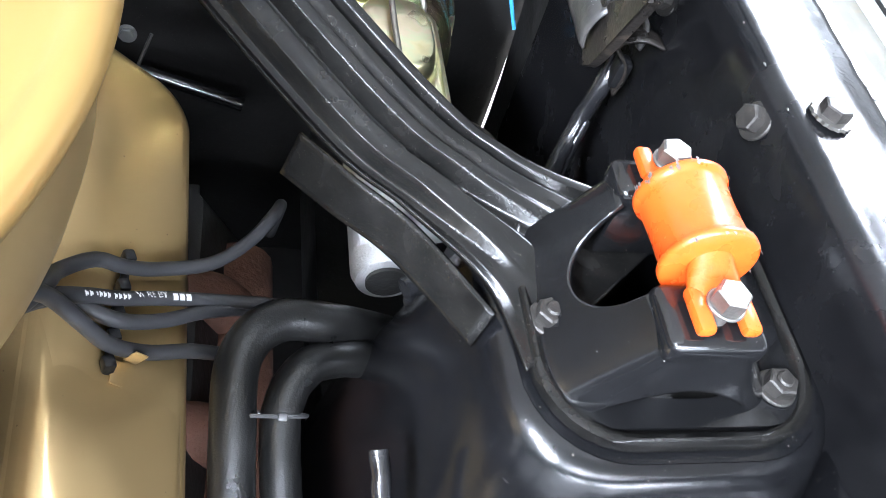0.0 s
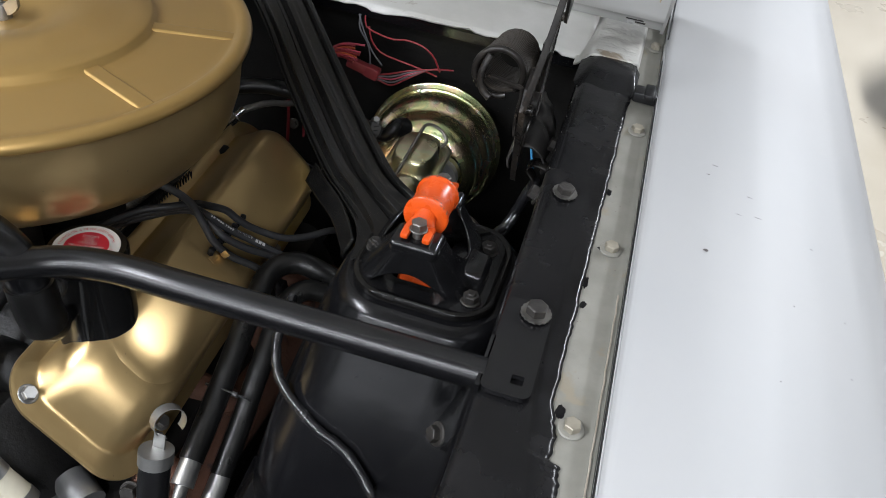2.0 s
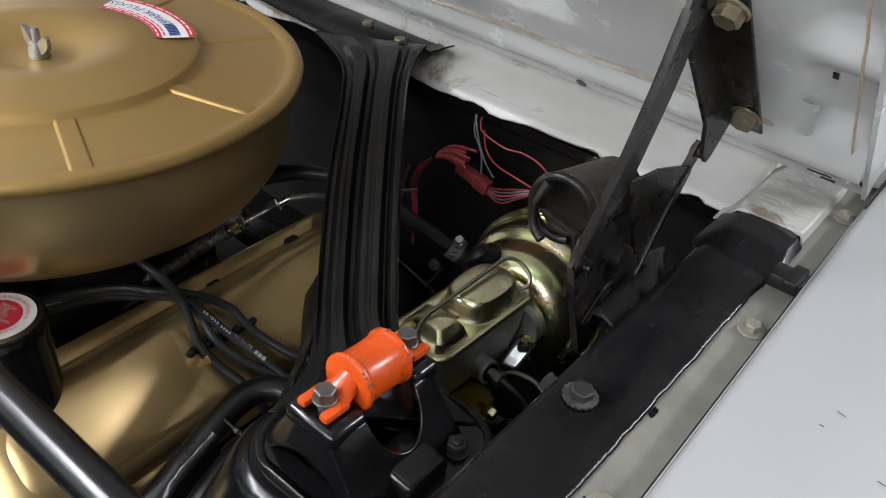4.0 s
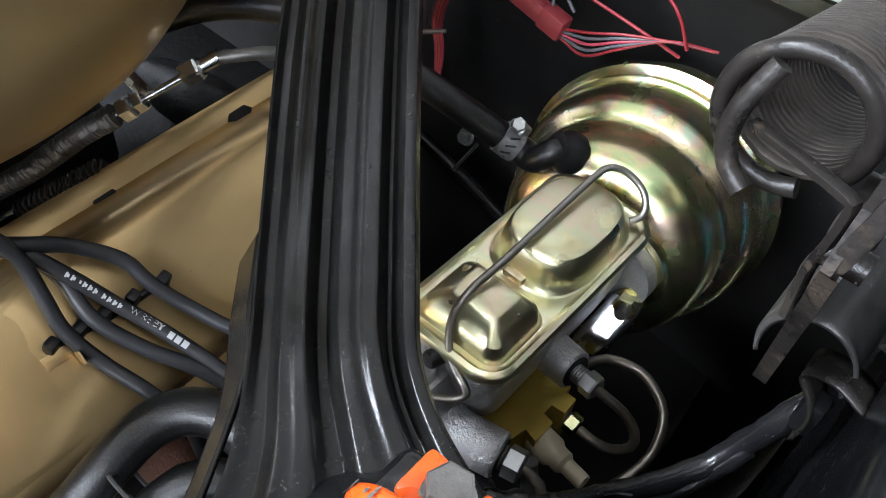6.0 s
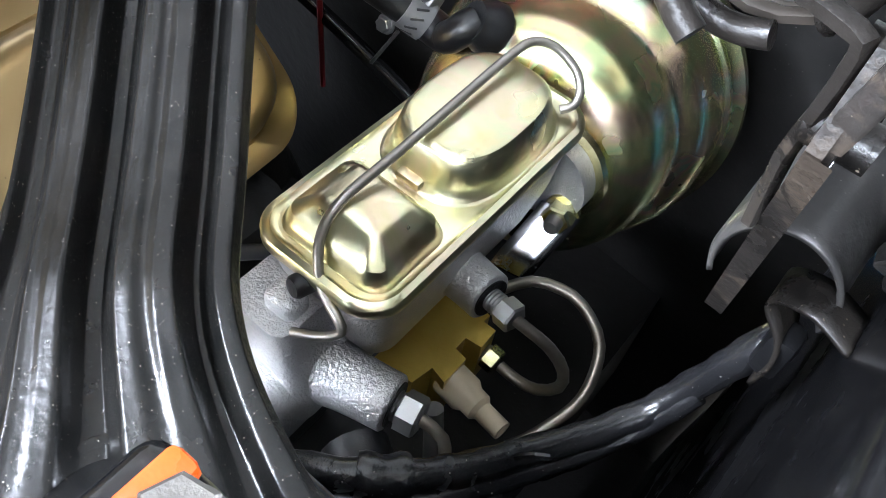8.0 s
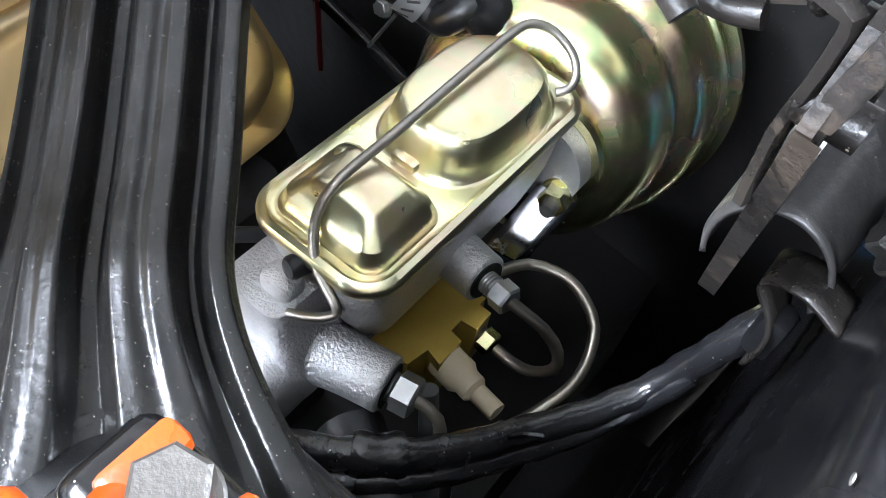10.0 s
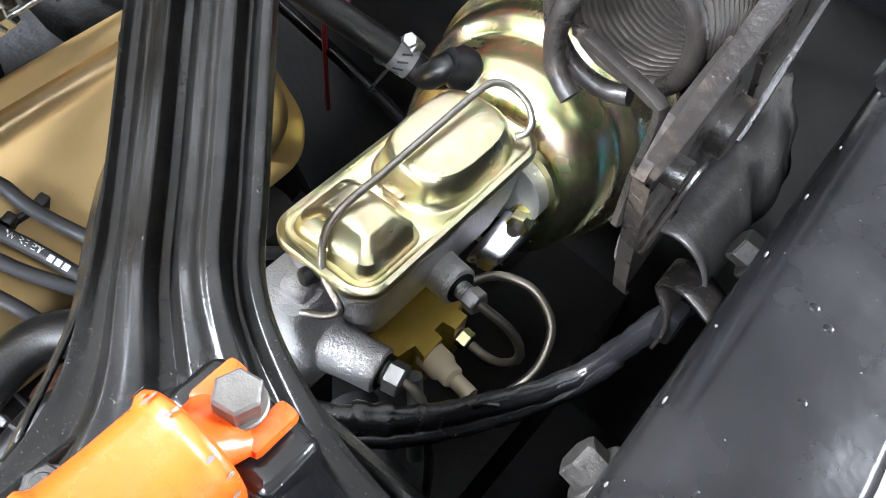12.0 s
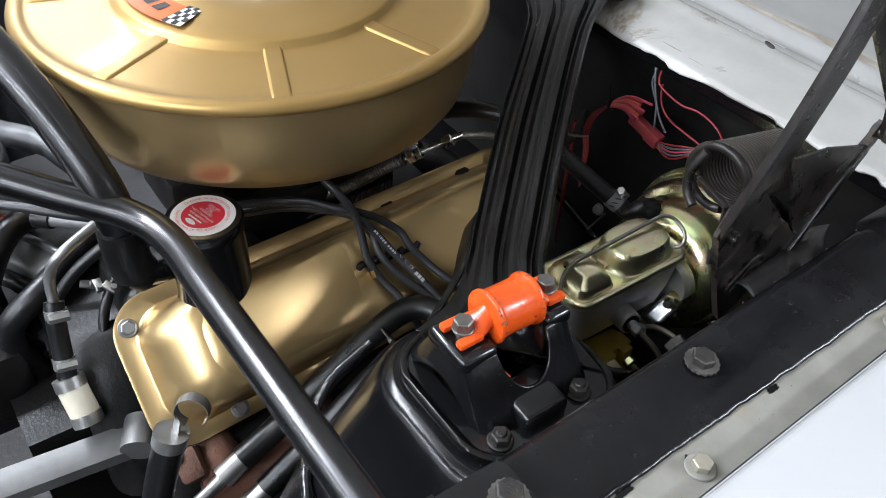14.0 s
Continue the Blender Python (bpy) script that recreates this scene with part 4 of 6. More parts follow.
# ---- orange shock bushing with its forked ends ----
bush = thing("shock_bushing", "chipped orange painted shock bushing bolted to the cap", "shock bushing")
BZ = 0.9062
AX = Matrix.Translation((0.1870, 0.2030, BZ)) @ pose(0, 0, 0, -91.5)
solid("barrel", moved(revolve([(0.0080, -0.0178), (0.0172, -0.0177), (0.0184, -0.0168), (0.0185, -0.0150), (0.0174, -0.0138), (0.0166, -0.0122), (0.0163, 0.0), (0.0166, 0.0130), (0.0172, 0.0144), (0.0181, 0.0154), (0.0182, 0.0174), (0.0170, 0.0186), (0.0080, 0.0188)], 56), AX), ORANGE, bush, smooth=50)
for sgn in (-1, 1):
    neck = loft([[(0.187 + (0.0086 + 0.0032 * t) * math.cos(a), 0.203 + sgn * (0.0165 + 0.0135 * t), BZ + 0.0012 - 0.0035 * t + lerp(0.0086, 0.0030, t) * math.sin(a)) for a in [2 * math.pi * k / 18 for k in range(18)]] for t in (0, 0.25, 0.5, 0.75, 1.0)])
    solid("neck", neck, ORANGE, bush, smooth=60)
    for side in (-1, 1):
        solid("fork", moved(rbox(0.0068, 0.0185 if sgn < 0 else 0.0150, 0.0052, 0.0018), pose(0.187 + side * 0.0088, 0.203 + (0.0330 if sgn > 0 else -0.0355), BZ - 0.0020)), ORANGE, bush)
solid("lower_washer", moved(revolve([(0.007, 0), (0.0225, 0), (0.0255, 0.003), (0.0235, 0.007), (0.007, 0.007)], 28), pose(0.197, 0.183, 0.840)), ORANGE, bush)
solid("piston_rod", moved(revolve([(0.006, 0), (0.006, 0.045)], 14), pose(0.197, 0.183, 0.826)), DARKMETAL, bush)
rng = random.Random(8)
for k in range(34):
    a = radians(rng.uniform(-10, 190))
    yy = rng.choice((-0.0168, -0.0150, 0.0154, 0.0174)) + rng.uniform(-0.0006, 0.0006)
    rr = 0.0187 if yy < 0 else 0.0184
    chip = [(rr * math.cos(a) + 0.0007 * rng.uniform(0.5, 1.4) * math.cos(q) * -math.sin(a), yy + 0.0011 * rng.uniform(0.5, 1.5) * math.sin(q), rr * math.sin(a) + 0.0007 * rng.uniform(0.5, 1.4) * math.cos(q) * math.cos(a)) for q in [2 * math.pi * n / 7 for n in range(7)]]
    solid("paint_chip", ([(0.1870 + x, 0.2030 + y, BZ + z) for x, y, z in chip], [tuple(range(7))]), CHIP, bush, smooth=0)
for y in (0.1685, 0.2350):
    b = bolt((0.187, y, BZ + 0.0008), (0, 0, 1), 0.0112, 0.0066, 0.0072, BOLTGREY, "dull grey hex bolt through the orange bushing fork", group="bolts of the shock bushing", spin=y * 300)
    solid("shank", revolve([(0.0042, -0.012), (0.0042, 0.001)], 12), BOLTGREY, b)


# ---- air cleaner ----
ACX, ACY = -0.2224, 0.2357
cleaner = thing("air_cleaner", "gold painted round air cleaner with a stamped lid", "air cleaner", at=(ACX, ACY, 0))
solid("bowl", revolve([(0.09, 0.849), (0.155, 0.849), (0.170, 0.8530), (0.183, 0.8615), (0.193, 0.876), (0.199, 0.896), (0.2015, 0.920), (0.2025, 0.9455)], 128), GOLD, cleaner, smooth=60)
lid = solid("lid", revolve([(0.200, 0.9440), (0.2075, 0.9440), (0.2112, 0.9465), (0.2120, 0.9500), (0.2105, 0.9540), (0.2070, 0.9565), (0.2020, 0.9565), (0.1985, 0.9540), (0.1950, 0.9525), (0.1880, 0.9525), (0.1400, 0.9545), (0.1300, 0.9550), (0.1275, 0.9560), (0.1255, 0.9605), (0.1230, 0.9622),
                            (0.105, 0.9630), (0.088, 0.9650), (0.078, 0.9668), (0.066, 0.9665), (0.050, 0.9625), (0.034, 0.9560), (0.026, 0.9530), (0.014, 0.9528), (0.001, 0.9528)], 160), LIDGOLD, cleaner, smooth=60)
for a in (-20.8, 20.5, 68.0, 110.0, 155.0, 200.0, 249.0, 297.5):
    rows = []
    for r, h in ((0.1240, 0.0030), (0.131, 0.0026), (0.150, 0.0024), (0.170, 0.0023), (0.190, 0.0022), (0.1955, 0.0016), (0.1985, 0.0002)):
        z = 0.9545 - 0.002 * (r - 0.14) / 0.05
        ring = []
        for k in range(19):
            t = k / 18
            w = radians(a) + (0.0086 / r) * (2 * t - 1)
            edge = min(1.0, 7.0 * min(t, 1 - t))
            ring.append((r * math.cos(w), r * math.sin(w), z + h * edge * edge * (3 - 2 * edge) - 0.0006))
        rows.append(ring)
    solid("rib", loft(rows, False, False), LIDGOLD, lid, smooth=50)


def arc_patch(r0, r1, a0, a1, z, material, name, parent, n=20):
    pts = [(r * math.cos(radians(lerp(a0, a1, k / n))), r * math.sin(radians(lerp(a0, a1, k / n))), z) for r in (r0, r1) for k in range(n + 1)]
    return solid(name, (pts, [(k, k + 1, n + 2 + k, n + 1 + k) for k in range(n)]), material, parent, smooth=0)


decal = arc_patch(0.091, 0.1235, 59, 118, 0.9652, PAPERWHITE, "spark_plug_decal", lid)
arc_patch(0.1178, 0.1235, 59, 118, 0.9655, PAPERRED, "red_border", decal)
arc_patch(0.091, 0.0962, 59, 118, 0.9655, PAPERRED, "red_border", decal)
letters("SPARK PLUGS", 0.0125, PAPERBLUE, "decal_lettering", decal, Matrix.Identity(4), bend=lambda co: Vector(((0.1070 - co.y) * math.cos(radians(97) + co.x / 0.107), (0.1070 - co.y) * math.sin(radians(97) + co.x / 0.107), 0.9655 + co.z)))
for k in range(8):
    arc_patch(0.1025, 0.1115, 61.5 + 1.9 * k, 62.8 + 1.9 * k, 0.9657, PAPERBLUE, "decal_bar", decal, 2)
for k in range(9):
    arc_patch(0.1197, 0.1213, 61 + 6.2 * k, 65.8 + 6.2 * k, 0.9658, PAPERWHITE, "fine_print_bar", decal, 3)
    arc_patch(0.0926, 0.0940, 61 + 6.2 * k, 65.4 + 6.2 * k, 0.9658, PAPERWHITE, "fine_print_bar", decal, 3)
    arc_patch(0.0978, 0.0990, 62 + 6.1 * k, 66.6 + 6.1 * k, 0.9656, PAPERRED, "fine_print_bar", decal, 3)
orange_decal = arc_patch(0.083, 0.118, -118, -66, 0.9652, PAPERORANGE, "engine_decal", lid)
for k in range(5):
    arc_patch(0.094 + 0.001 * (k % 2), 0.107, -113 + 8.5 * k, -107.5 + 8.5 * k, 0.9656, INKBLACK, "decal_bar", orange_decal, 4)
arc_patch(0.083, 0.118, -66, -56.5, 0.9652, PAPERWHITE, "checkered_end", orange_decal, 4)
for i in range(5):
    for j in range(4):
        if (i + j) % 2 == 0:
            arc_patch(0.083 + 0.007 * i, 0.090 + 0.007 * i, -66 + 2.38 * j, -63.62 + 2.38 * j, 0.9656, INKBLACK, "check", orange_decal, 2)
solid("bowl_tag", moved(sheet(lambda u, v: (0.2022 * math.cos(radians(-112 + 13 * u)), 0.2022 * math.sin(radians(-112 + 13 * u)), 0.912 + 0.028 * v), 10, 1), Matrix.Identity(4)), PAPERWHITE, cleaner, "white tag")
nut = thing("wing_nut", "zinc wing nut on the air cleaner stud", "wing nut", at=(ACX, ACY, 0.9530))
solid("hub", revolve([(0.0085, 0), (0.0080, 0.006), (0.0062, 0.012), (0.0045, 0.013)], 18), STEEL, nut)
solid("stud", revolve([(0.0032, 0.004), (0.0032, 0.022), (0.0026, 0.024)], 12), STEEL, nut)
for s in (-1, 1):
    solid("wing", loft([[(sx * s, dy, z) for dy, z in ((-w, z0), (w, z0), (w, z1), (-w, z1))] for sx, w, z0, z1 in ((0.004, 0.0026, 0.003, 0.012), (0.011, 0.0024, 0.005, 0.018), (0.017, 0.0022, 0.010, 0.022), (0.020, 0.0016, 0.014, 0.020))]), STEEL, nut, smooth=40)

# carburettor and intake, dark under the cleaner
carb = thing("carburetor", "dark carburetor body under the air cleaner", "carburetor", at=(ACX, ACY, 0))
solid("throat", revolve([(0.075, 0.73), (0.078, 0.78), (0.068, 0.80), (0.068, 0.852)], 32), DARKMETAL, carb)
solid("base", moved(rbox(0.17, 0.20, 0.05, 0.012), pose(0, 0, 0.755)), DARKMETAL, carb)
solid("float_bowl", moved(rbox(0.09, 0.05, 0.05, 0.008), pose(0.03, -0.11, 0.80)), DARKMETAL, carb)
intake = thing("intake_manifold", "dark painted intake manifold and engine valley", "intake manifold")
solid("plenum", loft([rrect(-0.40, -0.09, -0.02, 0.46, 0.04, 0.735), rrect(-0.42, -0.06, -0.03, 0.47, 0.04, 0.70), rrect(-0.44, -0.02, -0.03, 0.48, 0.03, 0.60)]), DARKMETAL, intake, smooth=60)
for y in (0.05, 0.15, 0.30, 0.40):
    solid("runner", sweep([(-0.20, y, 0.72), (-0.13, y, 0.735), (-0.08, y, 0.715), (-0.05, y, 0.67)], 0.024, 12), DARKMETAL, intake, smooth=60)
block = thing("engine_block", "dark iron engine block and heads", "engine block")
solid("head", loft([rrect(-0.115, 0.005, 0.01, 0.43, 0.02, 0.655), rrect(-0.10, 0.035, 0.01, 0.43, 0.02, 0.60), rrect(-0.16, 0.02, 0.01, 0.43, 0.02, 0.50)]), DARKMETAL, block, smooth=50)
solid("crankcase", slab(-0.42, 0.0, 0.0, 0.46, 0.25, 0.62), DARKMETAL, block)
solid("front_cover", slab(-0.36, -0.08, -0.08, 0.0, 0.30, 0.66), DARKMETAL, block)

# ---- valve cover, leaning outboard ----
VM = Matrix(((-0.740, -0.05, 0.672, -0.0015), (0, 1, 0, 0), (0.672, 0, 0.740, 0.668), (0, 0, 0, 1)))
cover = thing("valve_cover", "gold painted steel valve cover with a stamped flange", "valve cover")
COVER = [(-0.004, 0.136, 0.010, 0.473, 0.036, 0.000), (-0.004, 0.136, 0.010, 0.473, 0.036, 0.0035), (-0.001, 0.133, 0.013, 0.470, 0.033, 0.0050), (0.010, 0.122, 0.026, 0.457, 0.030, 0.0040), (0.0125, 0.1195, 0.029, 0.454, 0.029, 0.008),
         (0.015, 0.117, 0.036, 0.451, 0.032, 0.026), (0.0195, 0.1130, 0.052, 0.445, 0.030, 0.0450), (0.0240, 0.1090, 0.064, 0.439, 0.028, 0.0535), (0.0290, 0.1045, 0.074, 0.433, 0.025, 0.0570), (0.0340, 0.1000, 0.082, 0.427, 0.022, 0.0582), (0.055, 0.080, 0.11, 0.38, 0.012, 0.0590)]
solid("cover_shell", moved(loft([rrect(a, b, c, d, r, z, 10) for a, b, c, d, r, z in COVER]), VM), GOLD, cover, smooth=60)
solid("filler_hump", moved(loft([rrect(0.025, 0.111, 0.066, 0.30, 0.030, 0.0500, 10), rrect(0.030, 0.106, 0.072, 0.25, 0.030, 0.0570, 10), rrect(0.036, 0.100, 0.082, 0.19, 0.028, 0.0605, 10), rrect(0.046, 0.090, 0.098, 0.158, 0.020, 0.0618, 10)]), VM), GOLD, cover, smooth=70)
gasket = solid("gasket", moved(loft([rrect(-0.002, 0.134, 0.012, 0.450, 0.035, -0.004), rrect(-0.002, 0.134, 0.012, 0.450, 0.035, 0.0)]), VM), DARKMETAL, cover)
NV = (0.672, 0, 0.740)


def on_cover(b, y, n):
    return VM @ Vector((b, y, n))


for b_, y_ in ((0.112, 0.0245), (0.0065, 0.085), (0.0065, 0.345)):
    bolt(on_cover(b_, y_, 0.0045), NV, 0.0110, 0.0050, 0.0085, STEEL, "bright zinc flanged bolt on the gold valve cover rail", group="bolts of the valve cover", spin=b_ * 900, dish=0.001)
# clip on the cover for the plug wires
solid("wire_clip_tab", moved(rbox(0.007, 0.012, 0.0010, 0.0003), Matrix.Translation(on_cover(0.070, 0.222, 0.0600)) @ aim((0, 0, 0), NV)), GOLD, cover)
solid("clip_lug", moved(rbox(0.007, 0.0010, 0.009, 0.0003), Matrix.Translation(on_cover(0.064, 0.230, 0.0650)) @ aim((0, 0, 0), NV)), GOLD, cover)

# oil filler: black neck, cap with a printed red and white label
OX, OY = -0.0635, 0.1000
filler = thing("oil_filler_cap", "gloss black oil filler cap with red and white label", "oil filler cap", at=(OX, OY, 0))
GLOSSBLACK = surface("gloss_black_enamel", (0.006, 0.006, 0.006), (0.009, 0.009, 0.009), 0.12, big=20, fine=300, bump=0.01, rough_swing=0.04)
solid("canister", revolve([(0.028, 0.735), (0.0325, 0.742), (0.0340, 0.760), (0.0332, 0.764), (0.0312, 0.768), (0.0312, 0.838), (0.0320, 0.842), (0.0320, 0.848), (0.0300, 0.8515), (0.0270, 0.8520), (0.0, 0.8520)], 56), GLOSSBLACK, filler, smooth=50)
label_disc = solid("label_disc", revolve([(0.0258, 0.8521), (0.0256, 0.8526), (0.0, 0.8526)], 48), PAPERWHITE, filler, "white printed label")
solid("red_field", revolve([(0.0172, 0.8527), (0.0171, 0.8529), (0.0, 0.8529)], 40), PAPERRED, label_disc)
TT = pose(0, 0, 0.8529, 0, 0, 14) @ Matrix.Diagonal((0.885, 0.885, 1, 1))
for txt, size, yy in (("SPECIFY", 0.0045, 0.0125), ("OIL", 0.0062, 0.0080), ("LABELED", 0.0042, 0.0035), ('"MEETS CAR MAKERS', 0.0034, -0.0010), ('REQUIREMENTS"', 0.0034, -0.0050)):
    letters(txt, size, PAPERWHITE, "label_lettering", label_disc, TT @ pose(0, yy, 0), 0.0003)
bars([(0, -0.0088, 0.018, 0.0016)], PAPERWHITE, "label_bar", label_disc, TT)
solid("maker_oval", moved(revolve([(0.0062, 0.0002), (0.0060, 0.0005), (0, 0.0005)], 28), TT @ pose(0, -0.0138, 0) @ Matrix.Diagonal((1, 0.42, 1, 1))), PAPERWHITE, label_disc)
for txt, a0 in (("CHANGE OIL & FILTER EVERY 6000 MI", 104), ("CHECK OIL AT EACH REFUELING", 284)):
    letters(txt, 0.0042, PAPERRED, "ring_lettering", label_disc, TT, bend=lambda co, a0=a0: Vector(((0.0228 + co.y) * math.cos(radians(a0) - co.x / 0.0242), (0.0228 + co.y) * math.sin(radians(a0) - co.x / 0.0242), co.z)))
solid("spout", sweep([(-0.004, -0.030, 0.808), (0.000, -0.045, 0.812), (0.003, -0.056, 0.818)], 0.0095, 16), GLOSSBLACK, filler, smooth=60)
breather = thing("breather_hose", "thick smooth black rubber breather hose beside the oil filler", "hose")
solid("tube", sweep([(-0.0605, 0.046, 0.818), (-0.0605, 0.039, 0.826), (-0.0610, 0.036, 0.840), (-0.0630, 0.036, 0.865), (-0.0720, 0.034, 0.897), (-0.1080, 0.024, 0.932), (-0.155, 0.012, 0.957), (-0.25, -0.012, 0.990), (-0.36, -0.05, 1.005)], 0.0150, 24), POWDER, breather, smooth=60)
solid("cuff", sweep([(-0.0605, 0.0385, 0.826), (-0.0610, 0.036, 0.840), (-0.0630, 0.036, 0.868)], 0.0172, 20), HOSE, breather)

# ---- plug wires over the cover ----
GROUP_W = "spark plug wires"
WIRES = [[(-0.150, 0.190, 0.842), (-0.098, 0.206, 0.845), (-0.067, 0.216, 0.835), (-0.052, 0.225, 0.820), (-0.046, 0.231, 0.805), (-0.036, 0.231, 0.785), (-0.027, 0.231, 0.769), (-0.012, 0.237, 0.752), (0.010, 0.246, 0.738), (0.028, 0.252, 0.716), (0.034, 0.252, 0.66)],
         [(-0.130, 0.100, 0.795), (-0.110, 0.155, 0.800), (-0.096, 0.191, 0.800), (-0.071, 0.221, 0.800), (-0.054, 0.235, 0.798), (-0.043, 0.243, 0.785), (-0.025, 0.244, 0.769), (-0.007, 0.255, 0.752), (0.015, 0.272, 0.735), (0.045, 0.284, 0.718), (0.075, 0.292, 0.69), (0.10, 0.30, 0.63)],
         [(-0.128, 0.098, 0.803), (-0.107, 0.154, 0.806), (-0.094, 0.191, 0.806), (-0.067, 0.219, 0.806), (-0.051, 0.234, 0.802), (-0.038, 0.246, 0.786), (-0.026, 0.256, 0.769), (-0.006, 0.268, 0.752), (0.021, 0.279, 0.734), (0.048, 0.280, 0.730), (0.080, 0.278, 0.724), (0.105, 0.278, 0.69), (0.11, 0.28, 0.64)],
         [(-0.126, 0.110, 0.810), (-0.091, 0.190, 0.812), (-0.062, 0.217, 0.812), (-0.051, 0.236, 0.806), (-0.049, 0.254, 0.793), (-0.037, 0.271, 0.779), (-0.026, 0.276, 0.767), (-0.012, 0.285, 0.753), (0.014, 0.300, 0.739), (0.034, 0.320, 0.734), (0.048, 0.345, 0.728), (0.054, 0.372, 0.705), (0.050, 0.385, 0.66)]]
wires = []
for i, pts in enumerate(WIRES):
    w = thing("spark_plug_wire", "grey spark plug wire with faint white print" if i == 2 else "dark grey silicone spark plug wire", "plug wire", GROUP_W)
    solid("cable", sweep(pts, 0.0038, 14, True, 0.004), WIRE, w, smooth=60)
    wires.append(w)


def print_on(path, r, marks, material, parent, up=(0.45, -0.25, 0.85)):
    """Plain printed bars that follow a bent cable: rows of start, length and width share of the girth."""
    line = spline(path, 0.001)
    dist = [0.0]
    for a, b in zip(line, line[1:]):
        dist.append(dist[-1] + (b - a).length)
    up = Vector(up).normalized()

    def at(s):
        i = max(1, next((k for k, d in enumerate(dist) if d >= s), len(dist) - 1))
        return line[i], (line[i] - line[i - 1]).normalized()
    for s0, ln, w in marks:
        v, f = [], []
        n = max(2, int(ln / 0.0015))
        for k in range(n + 1):
            q, d = at(s0 + ln * k / n)
            u = (up - d * up.dot(d)).normalized()
            side = d.cross(u)
            for a in (-w, 0, w):
                v.append(q + (u * math.cos(a) + side * math.sin(a)) * (r + 0.0002))
        for k in range(n):
            for j in range(2):
                f.append((3 * k + j, 3 * k + 3 + j, 3 * k + 4 + j, 3 * k + 1 + j))
        solid("printed_bar", (v, f), material, parent, smooth=60)


def along(path, s0):
    """Maps flat lettering onto the cable: x runs along the line from s0, y goes round it."""
    line = spline(path, 0.001)
    dist = [0.0]
    for a, b in zip(line, line[1:]):
        dist.append(dist[-1] + (b - a).length)

    def bend_(co):
        i = max(1, next((k for k, d in enumerate(dist) if d >= s0 + co.x), len(dist) - 1))
        d = (line[i] - line[i - 1]).normalized()
        u = (Vector((0.30, -0.10, 0.95)) - d * Vector((0.30, -0.10, 0.95)).dot(d)).normalized()
        a = co.y / 0.0038
        return line[i] + (u * math.cos(a) + u.cross(d) * math.sin(a)) * (0.0040 + co.z)
    return bend_


marks, s = [], 0.180
for ln in (0.0030,) * 6 + (0.002,) + (0.0030,) * 4:
    if ln > 0.0025:
        marks += [(s, 0.0007, 0.34), (s + 0.0012, 0.0008, 0.20)]
    s += ln
print_on(WIRES[2], 0.0038, marks, INKGREY, wires[2])
letters("WIRE BY", 0.0048, INKGREY, "printed_lettering", wires[2], Matrix.Identity(4), 0.0001, along(WIRES[2], s + 0.0125))
print_on(WIRES[2], 0.0038, [(s + 0.0255 + 0.0040 * k, 0.0030, 0.46) for k in range(3)], INKGREY, wires[2])
print_on(WIRES[2], 0.0038, [(0.055 + 0.0045 * k, 0.0034, 0.35) for k in range(7)], INKGREY, wires[2])
# separators and ties
sep = thing("wire_separator", "black plastic separator across the spark plug wires", "wire separator")
a, b = Vector((-0.0285, 0.222, 0.7625)), Vector((-0.0255, 0.284, 0.7620))
solid("strip", sweep([a, lerp(a, b, 0.5) + Vector((0, 0, -0.002)), b], 0.0022, 8), RUBBER, sep)
for k in (0.02, 0.25, 0.45, 0.70, 0.98):
    solid("comb", moved(rbox(0.006, 0.007, 0.012, 0.0015), Matrix.Translation(lerp(a, b, k)) @ pose(0, 0, 0, 0, 20, 20)), RUBBER, sep)


# ---- hoses beside the cover ----
def hose(name, label, pts, r, material, category="hose", n=16, wrap=0.0, pitch=0.02, group=""):
    h = thing(name, label, category, group)
    solid("tube", sweep(pts, r, n, True, 0.005, wrap, pitch), material, h, smooth=60)
    return h


ps = hose("power_steering_hose", "black power steering hose with a crimped steel ferrule", [(0.0325, 0.066, 0.662), (0.031, 0.10, 0.678), (0.030, 0.150, 0.708), (0.028, 0.200, 0.736), (0.030, 0.236, 0.750), (0.048, 0.256, 0.752), (0.080, 0.262, 0.740), (0.12, 0.28, 0.70)], 0.0112, HOSE)
solid("ferrule", sweep([(0.0345, 0.046, 0.652), (0.0325, 0.070, 0.664)], lambda t: 0.0105 + 0.0008 * math.sin(t * 30), 20, False), STEEL, ps, "crimped steel ferrule")
solid("pipe", sweep([(0.0345, 0.047, 0.652), (0.037, 0.025, 0.642), (0.04, -0.02, 0.62)], 0.006, 12), STEEL, ps)
ps2 = hose("power_steering_hose", "ribbed black return hose tied to its neighbour", [(0.056, 0.075, 0.640), (0.055, 0.12, 0.668), (0.053, 0.175, 0.706), (0.052, 0.218, 0.727), (0.066, 0.240, 0.735), (0.095, 0.250, 0.725), (0.13, 0.26, 0.69)], 0.0104, HOSE, wrap=0.0006, pitch=0.004)
solid("ferrule", sweep([(0.0570, 0.052, 0.627), (0.0560, 0.077, 0.641)], lambda t: 0.0100 + 0.0006 * math.sin(t * 30), 20, False), STEEL, ps2, "crimped steel ferrule")
tie = thing("cable_tie", "pale zip tie round the two hoses", "cable tie")
TIE = plain("grey_nylon", (0.035, 0.035, 0.036), 0.35)
tm = aim((0.0405, 0.212, 0.737), (0.05, 0.85, 0.5))
solid("band", moved(sweep([(0.023 * math.cos(q), 0.0118 * math.sin(q), 0) for q in [2 * math.pi * k / 20 for k in range(21)]], 0.0011, 6), tm), TIE, tie)
